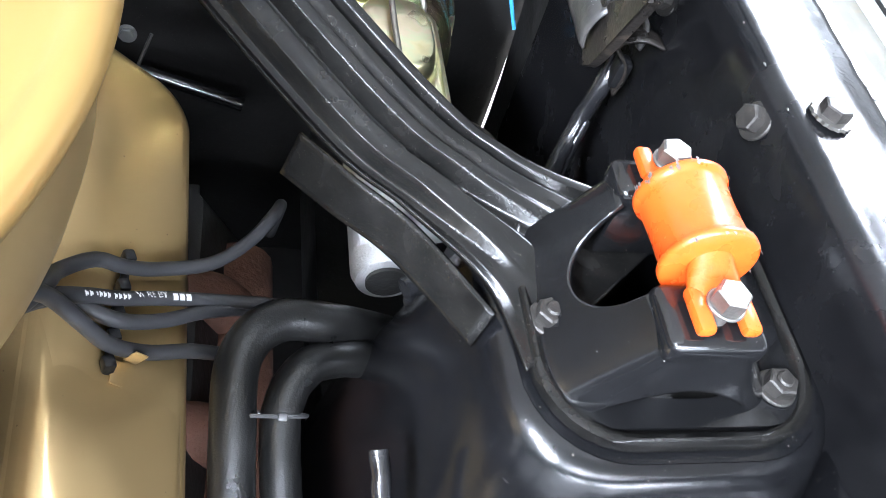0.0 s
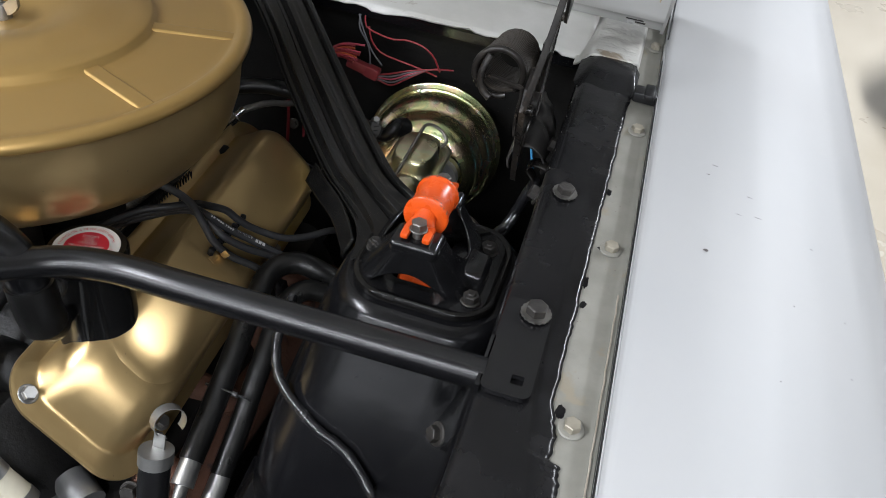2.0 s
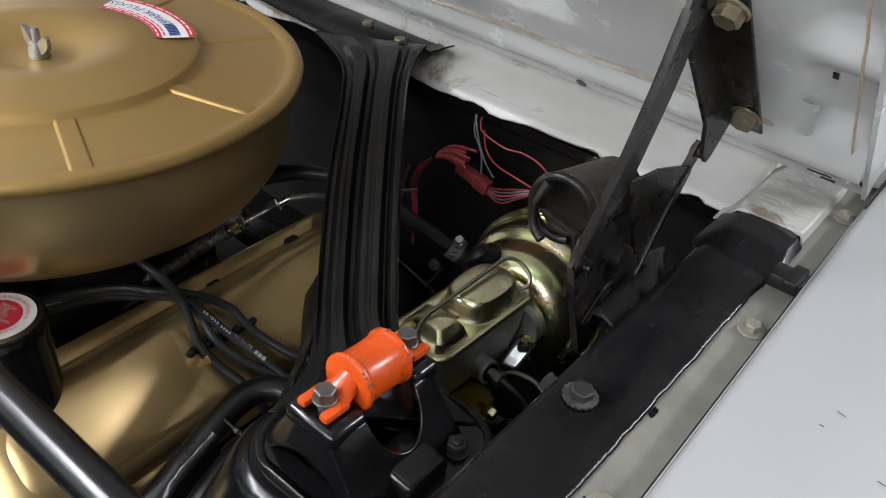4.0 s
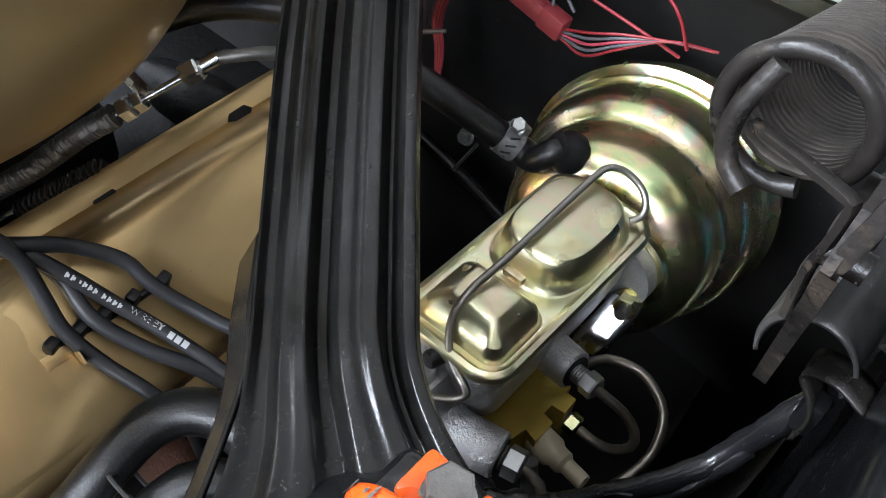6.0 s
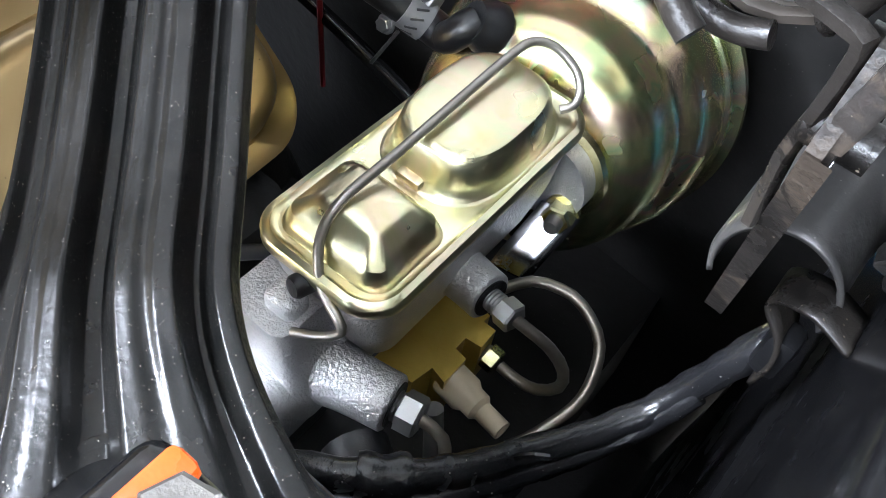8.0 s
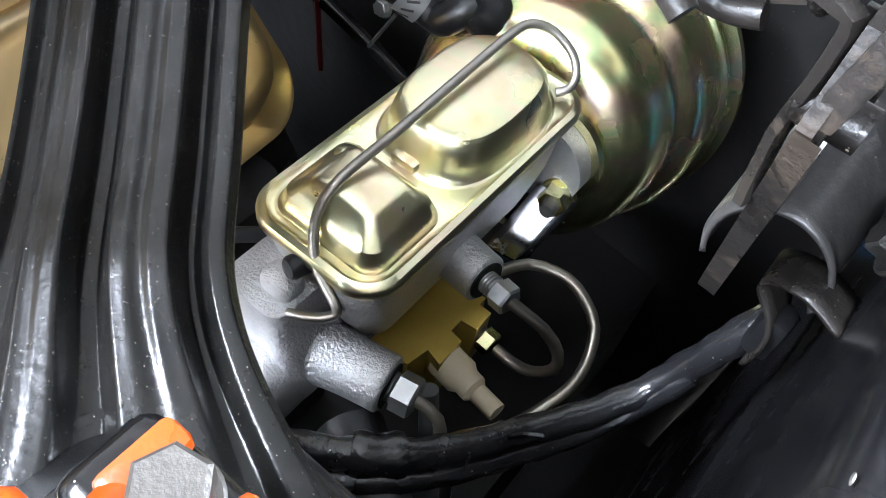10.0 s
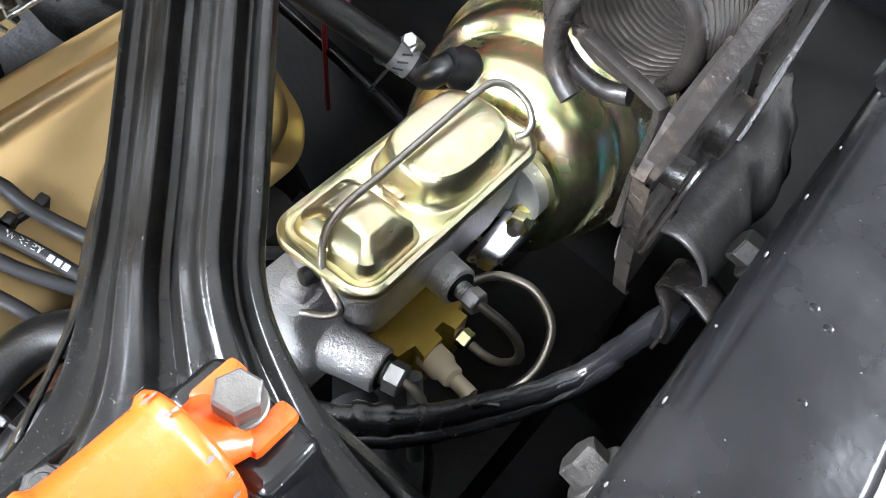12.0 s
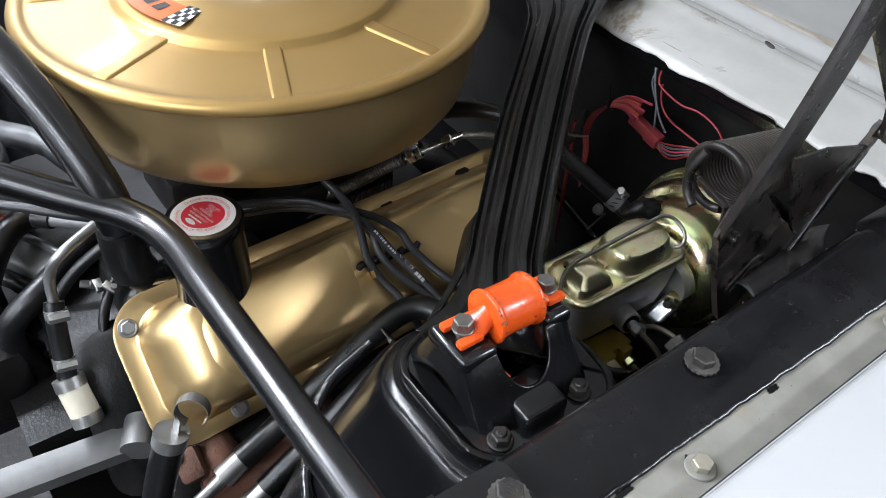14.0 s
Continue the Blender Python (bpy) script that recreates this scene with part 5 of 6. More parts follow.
solid("lock", moved(rbox(0.0045, 0.0035, 0.0040, 0.0008), tm @ pose(0.010, -0.0118, 0)), TIE, tie)
copy_thing(tie, pose(-0.002, -0.085, -0.046))
hose("heater_hose", "black rubber hose stub with a screw clamp", [(0.038, 0.016, 0.742), (0.039, 0.006, 0.72), (0.041, -0.008, 0.68), (0.044, -0.03, 0.60)], 0.0125, RUBBER)
hclamp = thing("hose_clamp", "stainless screw clamp round the hose end", "hose clamp")
cm = aim((0.0385, 0.0135, 0.740), (-0.03, 0.35, 1))
solid("band", moved(revolve([(0.0132, -0.006), (0.0138, -0.006), (0.0138, 0.006), (0.0132, 0.006)], 36), cm), STEEL, hclamp)
loose = thing("spring_clamp", "loose stainless band clamp standing over the hose", "hose clamp")
lm = aim((0.039, 0.034, 0.760), (0.75, -0.55, 0.25))
solid("band", moved(revolve([(0.0125, -0.005), (0.0131, -0.005), (0.0131, 0.005), (0.0125, 0.005)], 36, True, 300), lm), STEEL, loose)
solid("tail", moved(rbox(0.010, 0.0009, 0.016, 0.0003), aim((0.0385, 0.020, 0.750), (0.02, 0.3, 1))), STEEL, loose)

# rusty exhaust manifold below the cover
manifold = thing("exhaust_manifold", "rusty brown cast iron exhaust manifold", "exhaust manifold")
solid("log", sweep([(0.020, 0.03, 0.628), (0.028, 0.12, 0.622), (0.030, 0.25, 0.612), (0.030, 0.40, 0.60)], 0.026, 16), RUST, manifold, smooth=60)
for y in (0.055, 0.15, 0.245, 0.34):
    solid("port", sweep([(-0.01, y, 0.648), (0.014, y, 0.642), (0.028, y, 0.625)], 0.019, 12), RUST, manifold, smooth=60)
solid("front_lug", moved(rbox(0.030, 0.022, 0.028, 0.005), pose(0.008, 0.030, 0.652, 20, 30, 0)), RUST, manifold)
bolt((0.002, 0.020, 0.664), (0.2, -0.9, 0.5), 0.012, 0.007, 0.009, BOLTDARK, "rusty hex bolt on the exhaust manifold")

# front of the engine: bracket arm, fuel filter, hoses
arm = thing("alternator_bracket", "cast aluminium bracket arm with a round boss", "bracket")
solid("boss", sweep([(-0.048, 0.010, 0.668), (-0.022, -0.004, 0.664)], 0.0155, 24, False), ALU, arm, smooth=50)
solid("bar", loft([[(lerp(-0.040, -0.062, t) + w, lerp(-0.004, -0.20, t), 0.660 + h) for w, h in ((-0.013, -0.006), (0.013, -0.010), (0.013, 0.002), (0.006, 0.007), (-0.013, 0.007))] for t in (0, 0.3, 1)]), ALU, arm)
fuel = thing("fuel_filter", "milky plastic inline fuel filter with metal ends", "fuel filter")
solid("body", sweep([(-0.078, -0.032, 0.712), (-0.062, -0.030, 0.690)], 0.0125, 20, False), CLEARPLASTIC, fuel)
solid("end_collar", sweep([(-0.083, -0.032, 0.719), (-0.077, -0.032, 0.711)], 0.0132, 20, False), STEEL, fuel)
solid("end_collar", sweep([(-0.063, -0.030, 0.691), (-0.057, -0.030, 0.683)], 0.0132, 20, False), STEEL, fuel)
hose("fuel_hose", "short black fuel hose with clamps", [(-0.083, -0.032, 0.719), (-0.094, -0.028, 0.742), (-0.104, -0.024, 0.765), (-0.112, -0.020, 0.778)], 0.0082, RUBBER)
for q, w in (((-0.0885, -0.030, 0.731), 1), ((-0.106, -0.022, 0.769), 1)):
    c = thing("hose_clamp", "small zinc screw clamp on the fuel hose", "hose clamp", "clamps of the fuel hose")
    mm = aim(q, (-0.45, 0.16, 0.88))
    solid("band", moved(revolve([(0.0084, -0.0045), (0.0092, -0.0045), (0.0092, 0.0045), (0.0084, 0.0045)], 28), mm), STEEL, c)
    solid("screw", moved(hexprism(0.008, 0.016), mm @ pose(0.0105, 0.008, 0, 90)), STEEL, c)
hose("fuel_pipe", "bent steel fuel pipe", [(-0.112, -0.020, 0.778), (-0.118, -0.016, 0.800), (-0.112, 0.0, 0.825), (-0.13, 0.06, 0.84)], 0.0045, STEEL, "pipe", 12)
hose("convoluted_loom", "thin ribbed black loom round the cover's front", [(-0.03, 0.0, 0.655), (-0.07, 0.004, 0.69), (-0.110, 0.012, 0.740), (-0.135, 0.05, 0.775), (-0.14, 0.10, 0.79)], 0.0045, RUBBER, "loom", 12, 0.0012, 0.0035)
rng = random.Random(11)
for k in range(9):
    x, y, z = -0.16 - 0.035 * k, -0.03 - 0.01 * (k % 3), 0.74 + 0.02 * (k % 4)
    hose("engine_hose", "black hose among the accessories at the engine front", [(x, y, z - 0.12), (x + rng.uniform(-0.02, 0.02), y - 0.03, z - 0.03), (x + rng.uniform(-0.05, 0.03), y + 0.01, z + 0.01), (x - 0.06, y + rng.uniform(-0.02, 0.08), z + rng.uniform(-0.03, 0.04))], rng.choice((0.005, 0.008, 0.012)), RUBBER, group="hoses at the engine front")
acc = thing("accessory_drive", "dark accessory drive housings at the engine front", "accessory drive")
solid("housing", moved(rbox(0.20, 0.10, 0.10, 0.02), pose(-0.24, -0.10, 0.66)), DARKMETAL, acc)
solid("pulley", moved(revolve([(0.06, 0), (0.06, 0.02), (0.05, 0.024), (0.0, 0.024)], 32), aim((-0.20, -0.15, 0.70), (0, -1, 0))), DARKMETAL, acc)
hose("engine_hose", "grey corrugated hose among the accessories", [(-0.42, -0.03, 0.78), (-0.347, 0.008, 0.800), (-0.311, 0.034, 0.800), (-0.285, 0.046, 0.796), (-0.26, 0.06, 0.78)], 0.0125, WIRE, "hose", 16, 0.0016, 0.006, group="hoses at the engine front")
casting = thing("water_outlet", "pale cast aluminium coolant outlet at the engine front", "coolant outlet")
solid("body", moved(rbox(0.075, 0.038, 0.030, 0.008, 3), pose(-0.232, -0.014, 0.728, 8, -6, 24)), ALU, casting, smooth=50)
solid("neck", sweep([(-0.262, -0.020, 0.735), (-0.295, -0.040, 0.752), (-0.34, -0.07, 0.76)], 0.019, 20), ALU, casting, smooth=60)
solid("rib", moved(rbox(0.070, 0.005, 0.012, 0.002), pose(-0.226, -0.004, 0.746, 8, -6, 24)), ALU, casting)
sender = thing("pressure_sender", "zinc sender body with a dark plug", "sender")
solid("body", sweep([(-0.222, 0.008, 0.778), (-0.184, 0.044, 0.782)], 0.0075, 16, False), ALU, sender, smooth=50)
solid("plug", sweep([(-0.232, -0.002, 0.777), (-0.220, 0.010, 0.778)], 0.0095, 16, False), RUBBER, sender)
for pts, r, m_ in (([(-0.30, -0.07, 0.70), (-0.235, -0.047, 0.722), (-0.200, -0.028, 0.722), (-0.165, -0.012, 0.705)], 0.0075, RUBBER), ([(-0.150, -0.021, 0.735), (-0.152, -0.008, 0.752), (-0.150, 0.012, 0.772), (-0.144, 0.040, 0.792)], 0.0055, RUBBER), ([(-0.26, -0.06, 0.80), (-0.22, -0.02, 0.806), (-0.18, 0.03, 0.80), (-0.17, 0.08, 0.78)], 0.0045, WIRE), ([(-0.33, -0.10, 0.74), (-0.27, -0.05, 0.77), (-0.22, 0.03, 0.765), (-0.18, 0.10, 0.75)], 0.0035, REDWIRE)):
    hose("engine_hose", "thin dark line among the accessories", pts, r, m_, "hose", 12, group="hoses at the engine front")
for k, q in enumerate(((-0.130, 0.019, 0.762), (-0.118, 0.026, 0.766), (-0.142, 0.012, 0.757), (-0.092, 0.052, 0.800), (-0.205, 0.030, 0.790))):
    b_ = thing("line_clip", "small zinc clip on an engine line", "clip", "clips on the engine lines", at=(*q, 10 * k, 20, 35 * k))
    solid("band", rbox(0.013, 0.007, 0.004, 0.001), STEEL, b_)
    solid("screw", moved(hexprism(0.005, 0.005), pose(0.004, 0, 0.002)), STEEL, b_)


# ---- brake booster ----
booster = thing("brake_booster", "iridescent yellow-plated brake booster drum", "brake booster")
BM = aim((0.1115, 0.4700, 0.7440), (-0.0120, 0.1050, -0.0190))
solid("front_shell", moved(revolve([(0.0, 0.0), (0.038, 0.0), (0.047, 0.0012), (0.0550, 0.0045), (0.0610, 0.0110), (0.0645, 0.020), (0.0660, 0.036), (0.0668, 0.0415), (0.0690, 0.0435), (0.0735, 0.0475), (0.0770, 0.0540), (0.0785, 0.0640), (0.0788, 0.078)], 96), BM), BOOST, booster, smooth=50)
solid("rim", moved(revolve([(0.0788, 0.0775), (0.0810, 0.0785), (0.0812, 0.0830), (0.0796, 0.0850), (0.0820, 0.0870), (0.0858, 0.0885), (0.0864, 0.0925), (0.0848, 0.0955), (0.0800, 0.0965)], 96, False), BM), BOOST, booster, smooth=50)
solid("rear_shell", moved(revolve([(0.0800, 0.0960), (0.0795, 0.112), (0.0770, 0.122), (0.068, 0.130), (0.045, 0.134), (0.0, 0.134)], 96), BM), BOOST, booster, smooth=50)
solid("check_valve", moved(revolve([(0.0125, 0), (0.0125, 0.006), (0.0100, 0.010), (0.0090, 0.014), (0.0, 0.014)], 24), aim((0.0790, 0.4860, 0.790), (-0.45, -0.70, 0.50))), RUBBER, booster, "black rubber check valve grommet")
solid("valve_elbow", sweep([(0.0735, 0.4780, 0.7950), (0.0705, 0.4730, 0.7930), (0.0660, 0.4715, 0.7870), (0.0590, 0.4740, 0.7815), (0.0500, 0.4730, 0.7845)], 0.0078, 16), RUBBER, booster, "black elbow")
hose("vacuum_hose", "black rubber vacuum hose clamped to the booster valve", [(0.0560, 0.4765, 0.7800), (0.0470, 0.4720, 0.7860), (0.0080, 0.4520, 0.8090), (-0.0310, 0.4320, 0.8320), (-0.070, 0.412, 0.842), (-0.110, 0.385, 0.836), (-0.160, 0.345, 0.805)], 0.0085, HOSE)
vclamp = thing("hose_clamp", "perforated stainless worm clamp on the vacuum hose", "hose clamp")
vm = aim((0.0450, 0.4710, 0.7872), (0.78, 0.40, -0.48))
solid("band", moved(revolve([(0.0086, -0.0062), (0.0097, -0.0062), (0.0097, 0.0062), (0.0086, 0.0062), (0.0086, -0.0062)], 40, False), vm), ALU, vclamp)
for k in range(12):
    solid("slot", moved(rbox(0.0012, 0.0007, 0.0062, 0.0002, 1), vm @ pose(0, 0, 0, 0, 0, 30 * k) @ pose(0, 0.0097, 0, 0, 30)), INKBLACK, vclamp)
solid("screw_housing", moved(rbox(0.011, 0.012, 0.007, 0.002), aim((0.0470, 0.4772, 0.7948), (0.15, 0.55, 0.80))), STEEL, vclamp)
solid("screw", moved(hexprism(0.0075, 0.008), aim((0.0470, 0.4748, 0.7972), (0.35, -0.55, 0.75))), STEEL, vclamp)

# ---- master cylinder ----
mc = thing("master_cylinder", "cast silver brake master cylinder with yellow-plated lid", "master cylinder")
MX = 0.1145
solid("reservoir", loft([rrect(0.0865, 0.1420, 0.3340, 0.4640, 0.013, 0.7905), rrect(0.0865, 0.1420, 0.3340, 0.4640, 0.013, 0.782), rrect(0.0880, 0.1405, 0.337, 0.4615, 0.013, 0.760), rrect(0.093, 0.136, 0.345, 0.456, 0.012, 0.738), rrect(0.100, 0.129, 0.36, 0.45, 0.010, 0.725)]), CAST, mc, smooth=50)
solid("bore", sweep([(MX - 0.004, 0.2950, 0.7360), (MX - 0.004, 0.3010, 0.7360), (MX - 0.004, 0.3300, 0.7370), (MX - 0.004, 0.4620, 0.7390)], lambda t: 0.0205 - 0.0025 * (t < 0.02), 32, False), CAST, mc, smooth=45)
solid("nose_bore", sweep([(MX - 0.004, 0.2948, 0.736), (MX - 0.004, 0.2925, 0.736)], 0.0125, 24, False), DARKMETAL, mc)
solid("front_lug", loft([rrect(0.0885, 0.1180, 0.3130, 0.3420, 0.006, 0.775), rrect(0.0895, 0.1250, 0.3105, 0.3420, 0.006, 0.760), rrect(0.0920, 0.1330, 0.3060, 0.3420, 0.008, 0.738)]), CAST, mc, smooth=45)
solid("bail_lug", moved(rbox(0.015, 0.012, 0.012, 0.004, 3), pose(0.1080, 0.3262, 0.7765)), CAST, mc, smooth=60)
BOSS_F = (Vector((0.1180, 0.3270, 0.7440)), Vector((0.1545, 0.3345, 0.7445)))
BOSS_R = (Vector((0.1250, 0.3960, 0.7520)), Vector((0.1555, 0.3905, 0.7560)))
for a, b, r in ((*BOSS_F, 0.0118), (*BOSS_R, 0.0108)):
    solid("outlet_boss", sweep([lerp(a, b, 0.08 * k) for k in range(12)] + [lerp(a, b, 0.97), b], lambda t, r=r: r * (1.0 + 0.75 * math.exp(-5.5 * t)) * (0.90 if t > 0.985 else 1.0), 28, False), CAST, mc, smooth=50)
    solid("outlet_mouth", sweep([b, b + (b - a).normalized() * 0.0006], r * 0.80, 24, False), DARKMETAL, mc)
flange_m = Matrix.Translation((MX - 0.003, 0.4660, 0.7440)) @ pose(0, 0, 0, -90)
solid("mount_flange", moved(loft([rrect(-0.046, 0.046, -0.021, 0.021, 0.0195, z) for z in (-0.006, 0.0035)]), flange_m @ pose(0, 0, 0, 0, 0, -24)), CAST, mc, smooth=50)
solid("mount_shim", moved(loft([rrect(-0.050, 0.050, -0.026, 0.026, 0.023, z) for z in (0.0036, 0.0075)]), flange_m @ pose(0, 0, 0, 0, 0, -24)), STRAW, mc, "yellow-plated shim", smooth=50)

# lid with two raised domes, held by the wire bail
lidm = solid("lid", loft([rrect(0.0835, 0.1452, 0.3305, 0.4680, 0.0150, 0.7900, 8), rrect(0.0828, 0.1460, 0.3297, 0.4688, 0.0155, 0.7915, 8), rrect(0.0828, 0.1460, 0.3297, 0.4688, 0.0155, 0.7945, 8), rrect(0.0838, 0.1450, 0.3307, 0.4678, 0.0148, 0.7962, 8), rrect(0.0862, 0.1426, 0.3331, 0.4654, 0.0130, 0.7968, 8),
                         rrect(0.0875, 0.1412, 0.3345, 0.4641, 0.0120, 0.7955, 8), rrect(0.0890, 0.1398, 0.3360, 0.4625, 0.0110, 0.7954, 8)]), STRAWLID, mc, "yellow-plated stamped lid", smooth=45)


def dome(name, cx, cy, rx, ry, h, power, flat):
    """Raised pocket of the lid."""
    rings = []
    for t, z in ((1.10, 0.0), (1.05, 0.0004), (1.0, 0.0020), (0.965, 0.30 * h), (0.925, 0.62 * h), (0.885, 0.86 * h), (0.83, 0.965 * h), (flat, h), (0.3, h * 1.01), (0.02, h * 1.01)):
        ring = []
        for k in range(56):
            a = 2 * math.pi * k / 56
            q = (abs(math.cos(a)) ** power + abs(math.sin(a)) ** power) ** (-1 / power)
            ring.append((cx + rx * t * q * math.cos(a), cy + ry * t * q * math.sin(a), 0.7953 + z))
        rings.append(ring)
    return solid(name, loft(rings, True, True), STRAWLID, lidm, smooth=30)


big = dome("large_dome", 0.1142, 0.4225, 0.0250, 0.0360, 0.0180, 2.9, 0.76)
small = solid("small_dome", loft([rrect(0.0895, 0.1395, 0.3375, 0.3790, 0.009, 0.7950, 6), rrect(0.0910, 0.1380, 0.3390, 0.3775, 0.0080, 0.7985, 6), rrect(0.0930, 0.1360, 0.3410, 0.3755, 0.0060, 0.8030, 6), rrect(0.1005, 0.1290, 0.3480, 0.3700, 0.0035, 0.8098, 6), rrect(0.1030, 0.1265, 0.3502, 0.3680, 0.0025, 0.8108, 6), rrect(0.1130, 0.1170, 0.3570, 0.3610, 0.001, 0.8112, 6)]), STRAWLID, lidm, smooth=24)
solid("bail_saddle", moved(rbox(0.012, 0.006, 0.005, 0.0018), pose(0.1125, 0.3865, 0.7972)), STRAWLID, lidm)
solid("lid_crease", moved(revolve([(0.0038, 0), (0.0030, 0.0018), (0, 0.0022)], 14), pose(0.1000, 0.3660, 0.8075)), STRAWLID, lidm, smooth=60)
BAIL = surface("bail_wire_steel", (0.26, 0.24, 0.21), (0.36, 0.34, 0.30), 0.36, 0.9, big=60, fine=600, bump=0.05, stain=(0.18, 0.12, 0.07), stain_at=0.64)
solid("bail_wire", sweep([(0.1178, 0.3190, 0.7750), (0.1290, 0.3230, 0.7800), (0.1342, 0.3262, 0.7852), (0.1315, 0.3275, 0.7885), (0.1250, 0.3295, 0.7905), (0.1180, 0.3325, 0.7950), (0.1115, 0.3400, 0.8050), (0.1105, 0.3520, 0.8135), (0.1115, 0.3800, 0.8168), (0.1108, 0.4200, 0.8182), (0.1108, 0.4480, 0.8196), (0.1125, 0.4590, 0.8198), (0.1190, 0.4660, 0.8170), (0.1290, 0.4680, 0.8110), (0.1355, 0.4650, 0.8050), (0.1365, 0.4600, 0.8010), (0.1330, 0.4560, 0.7990)], 0.0019, 12, True, 0.002), BAIL, mc, "bent steel bail wire", smooth=60)
solid("lid_plug", sweep([(0.1135, 0.3340, 0.7880), (0.1125, 0.3262, 0.7900), (0.1122, 0.3250, 0.7902)], lambda t: 0.0045 if t < 0.9 else 0.0036, 18, False), RUBBER, mc, "black rubber plug", smooth=40)
# nuts on the flange, one clamps a bright strap
mb = bolt((0.1480, 0.4600, 0.7430), (0.15, -1, 0.15), 0.0130, 0.0085, 0.0088, STRAW, "yellow-plated nut on the master cylinder flange", "nut", name="nut", spin=15)
solid("stud", revolve([(0.0042, 0), (0.0042, 0.014), (0.0034, 0.0155)], 14), BOLTGREY, mb)
strap = thing("bracket_strap", "bright zinc strap bracket under the flange nut", "bracket")
thicken(solid("strip", sheet(lambda u, v: poly([(0.1480, 0.4580, 0.7450), (0.1470, 0.4515, 0.7385), (0.1455, 0.4445, 0.7315), (0.1440, 0.4375, 0.7240), (0.1425, 0.4330, 0.7150)], u) + Vector((0.0095, 0.0025, -0.0010)) * (v - 0.5) * 2.0, 24, 4), BRIGHTZINC, strap, smooth=60), 0.0018)

# brake line fittings and lines
GROUP_L = "brake lines"


def fitting(a, axis, af, length, material, label):
    d = Vector(axis).normalized()
    f_ = thing("line_fitting", label, "fitting", "fittings of the brake lines")
    f_.matrix_world = aim(a, d)
    solid("thread", revolve([(af * 0.44, 0)] + [(af * (0.44 if k % 2 else 0.40), 0.001 + 0.0008 * k) for k in range(8)] + [(af * 0.40, 0.0076)], 20), STEEL, f_)
    solid("hex", moved(hexprism(af, length), pose(0, 0, 0.0072)), material, f_, smooth=25)
    return f_


dR = (BOSS_R[1] - BOSS_R[0]).normalized()
dF = (BOSS_F[1] - BOSS_F[0]).normalized()
fitting(BOSS_R[1], dR, 0.0115, 0.0075, STEEL, "zinc flare nut on the rear outlet")
fitting(BOSS_F[1] - dF * 0.004, dF, 0.0145, 0.0085, STEEL, "large zinc flare nut on the front outlet")
LINE_A = [Vector((0.1850, 0.3930, 0.7480)), Vector((0.1940, 0.3940, 0.7380)), Vector((0.1955, 0.3930, 0.7270)), Vector((0.1880, 0.3920, 0.7160)), Vector((0.1780, 0.3930, 0.7100))]
LINE_B = [(0.1450, 0.3960, 0.7340), (0.1520, 0.4090, 0.7380), (0.1590, 0.4220, 0.7370), (0.1700, 0.4280, 0.7360), (0.1820, 0.4290, 0.7340), (0.1980, 0.4210, 0.7280), (0.2050, 0.4000, 0.7200), (0.1990, 0.3780, 0.7120), (0.1930, 0.3690, 0.7050), (0.1850, 0.3560, 0.6950)]
eR = BOSS_R[1] + dR * 0.013
eF = BOSS_F[1] + dF * 0.010
hose("brake_line", "bent steel brake line from the rear outlet", [eR, LINE_A[0], LINE_A[1], LINE_A[2], LINE_A[3], LINE_A[4], (0.1680, 0.3942, 0.7085)], 0.0026, LINE, "brake line", 12, group=GROUP_L)
hose("brake_line", "rust-tinged steel brake line looping behind", LINE_B, 0.0026, LINE, "brake line", 12, group=GROUP_L)
hose("brake_line", "steel brake line from the front outlet", [eF, eF + dF * 0.012 + Vector((0, -0.001, -0.005)), (0.1820, 0.3340, 0.7260), (0.1900, 0.3320, 0.7050), (0.195, 0.33, 0.66)], 0.0026, LINE, "brake line", 12, group=GROUP_L)
hose("support_rod", "pale zinc rod below the front outlet", [(0.1640, 0.3480, 0.7330), (0.1700, 0.3440, 0.7130), (0.178, 0.339, 0.67)], 0.0042, STEEL, "rod", 14)

# proportioning valve: stepped brass block with a plastic switch
valve = thing("proportioning_valve", "yellow brass proportioning valve with beige plastic switch", "brake valve")
STEPS = [(0.128, 0.352), (0.1475, 0.356), (0.1495, 0.367), (0.1575, 0.365), (0.1575, 0.380), (0.1510, 0.381), (0.1510, 0.388), (0.1590, 0.389), (0.1585, 0.4000), (0.1520, 0.4000), (0.1520, 0.4045), (0.1390, 0.4045), (0.130, 0.400)]
solid("block", loft([[(x, y, z) for x, y in STEPS] for z in (0.690, 0.7215)]), YELLOWBRASS, valve, smooth=20)
solid("switch_base", moved(revolve([(0.0085, 0), (0.0085, 0.012), (0.0065, 0.015), (0.0065, 0.020), (0.0045, 0.022), (0.0045, 0.034), (0.0036, 0.034), (0.0036, 0.026), (0, 0.026)], 20), aim((0.1540, 0.3735, 0.7110), (0.97, -0.16, 0.06))), BEIGE, valve, "beige plastic switch", smooth=40)
fitting((0.1530, 0.3945, 0.7105), (0.9, -0.02, -0.10), 0.0105, 0.0065, STRAW, "yellow-plated flare nut on the brass valve")

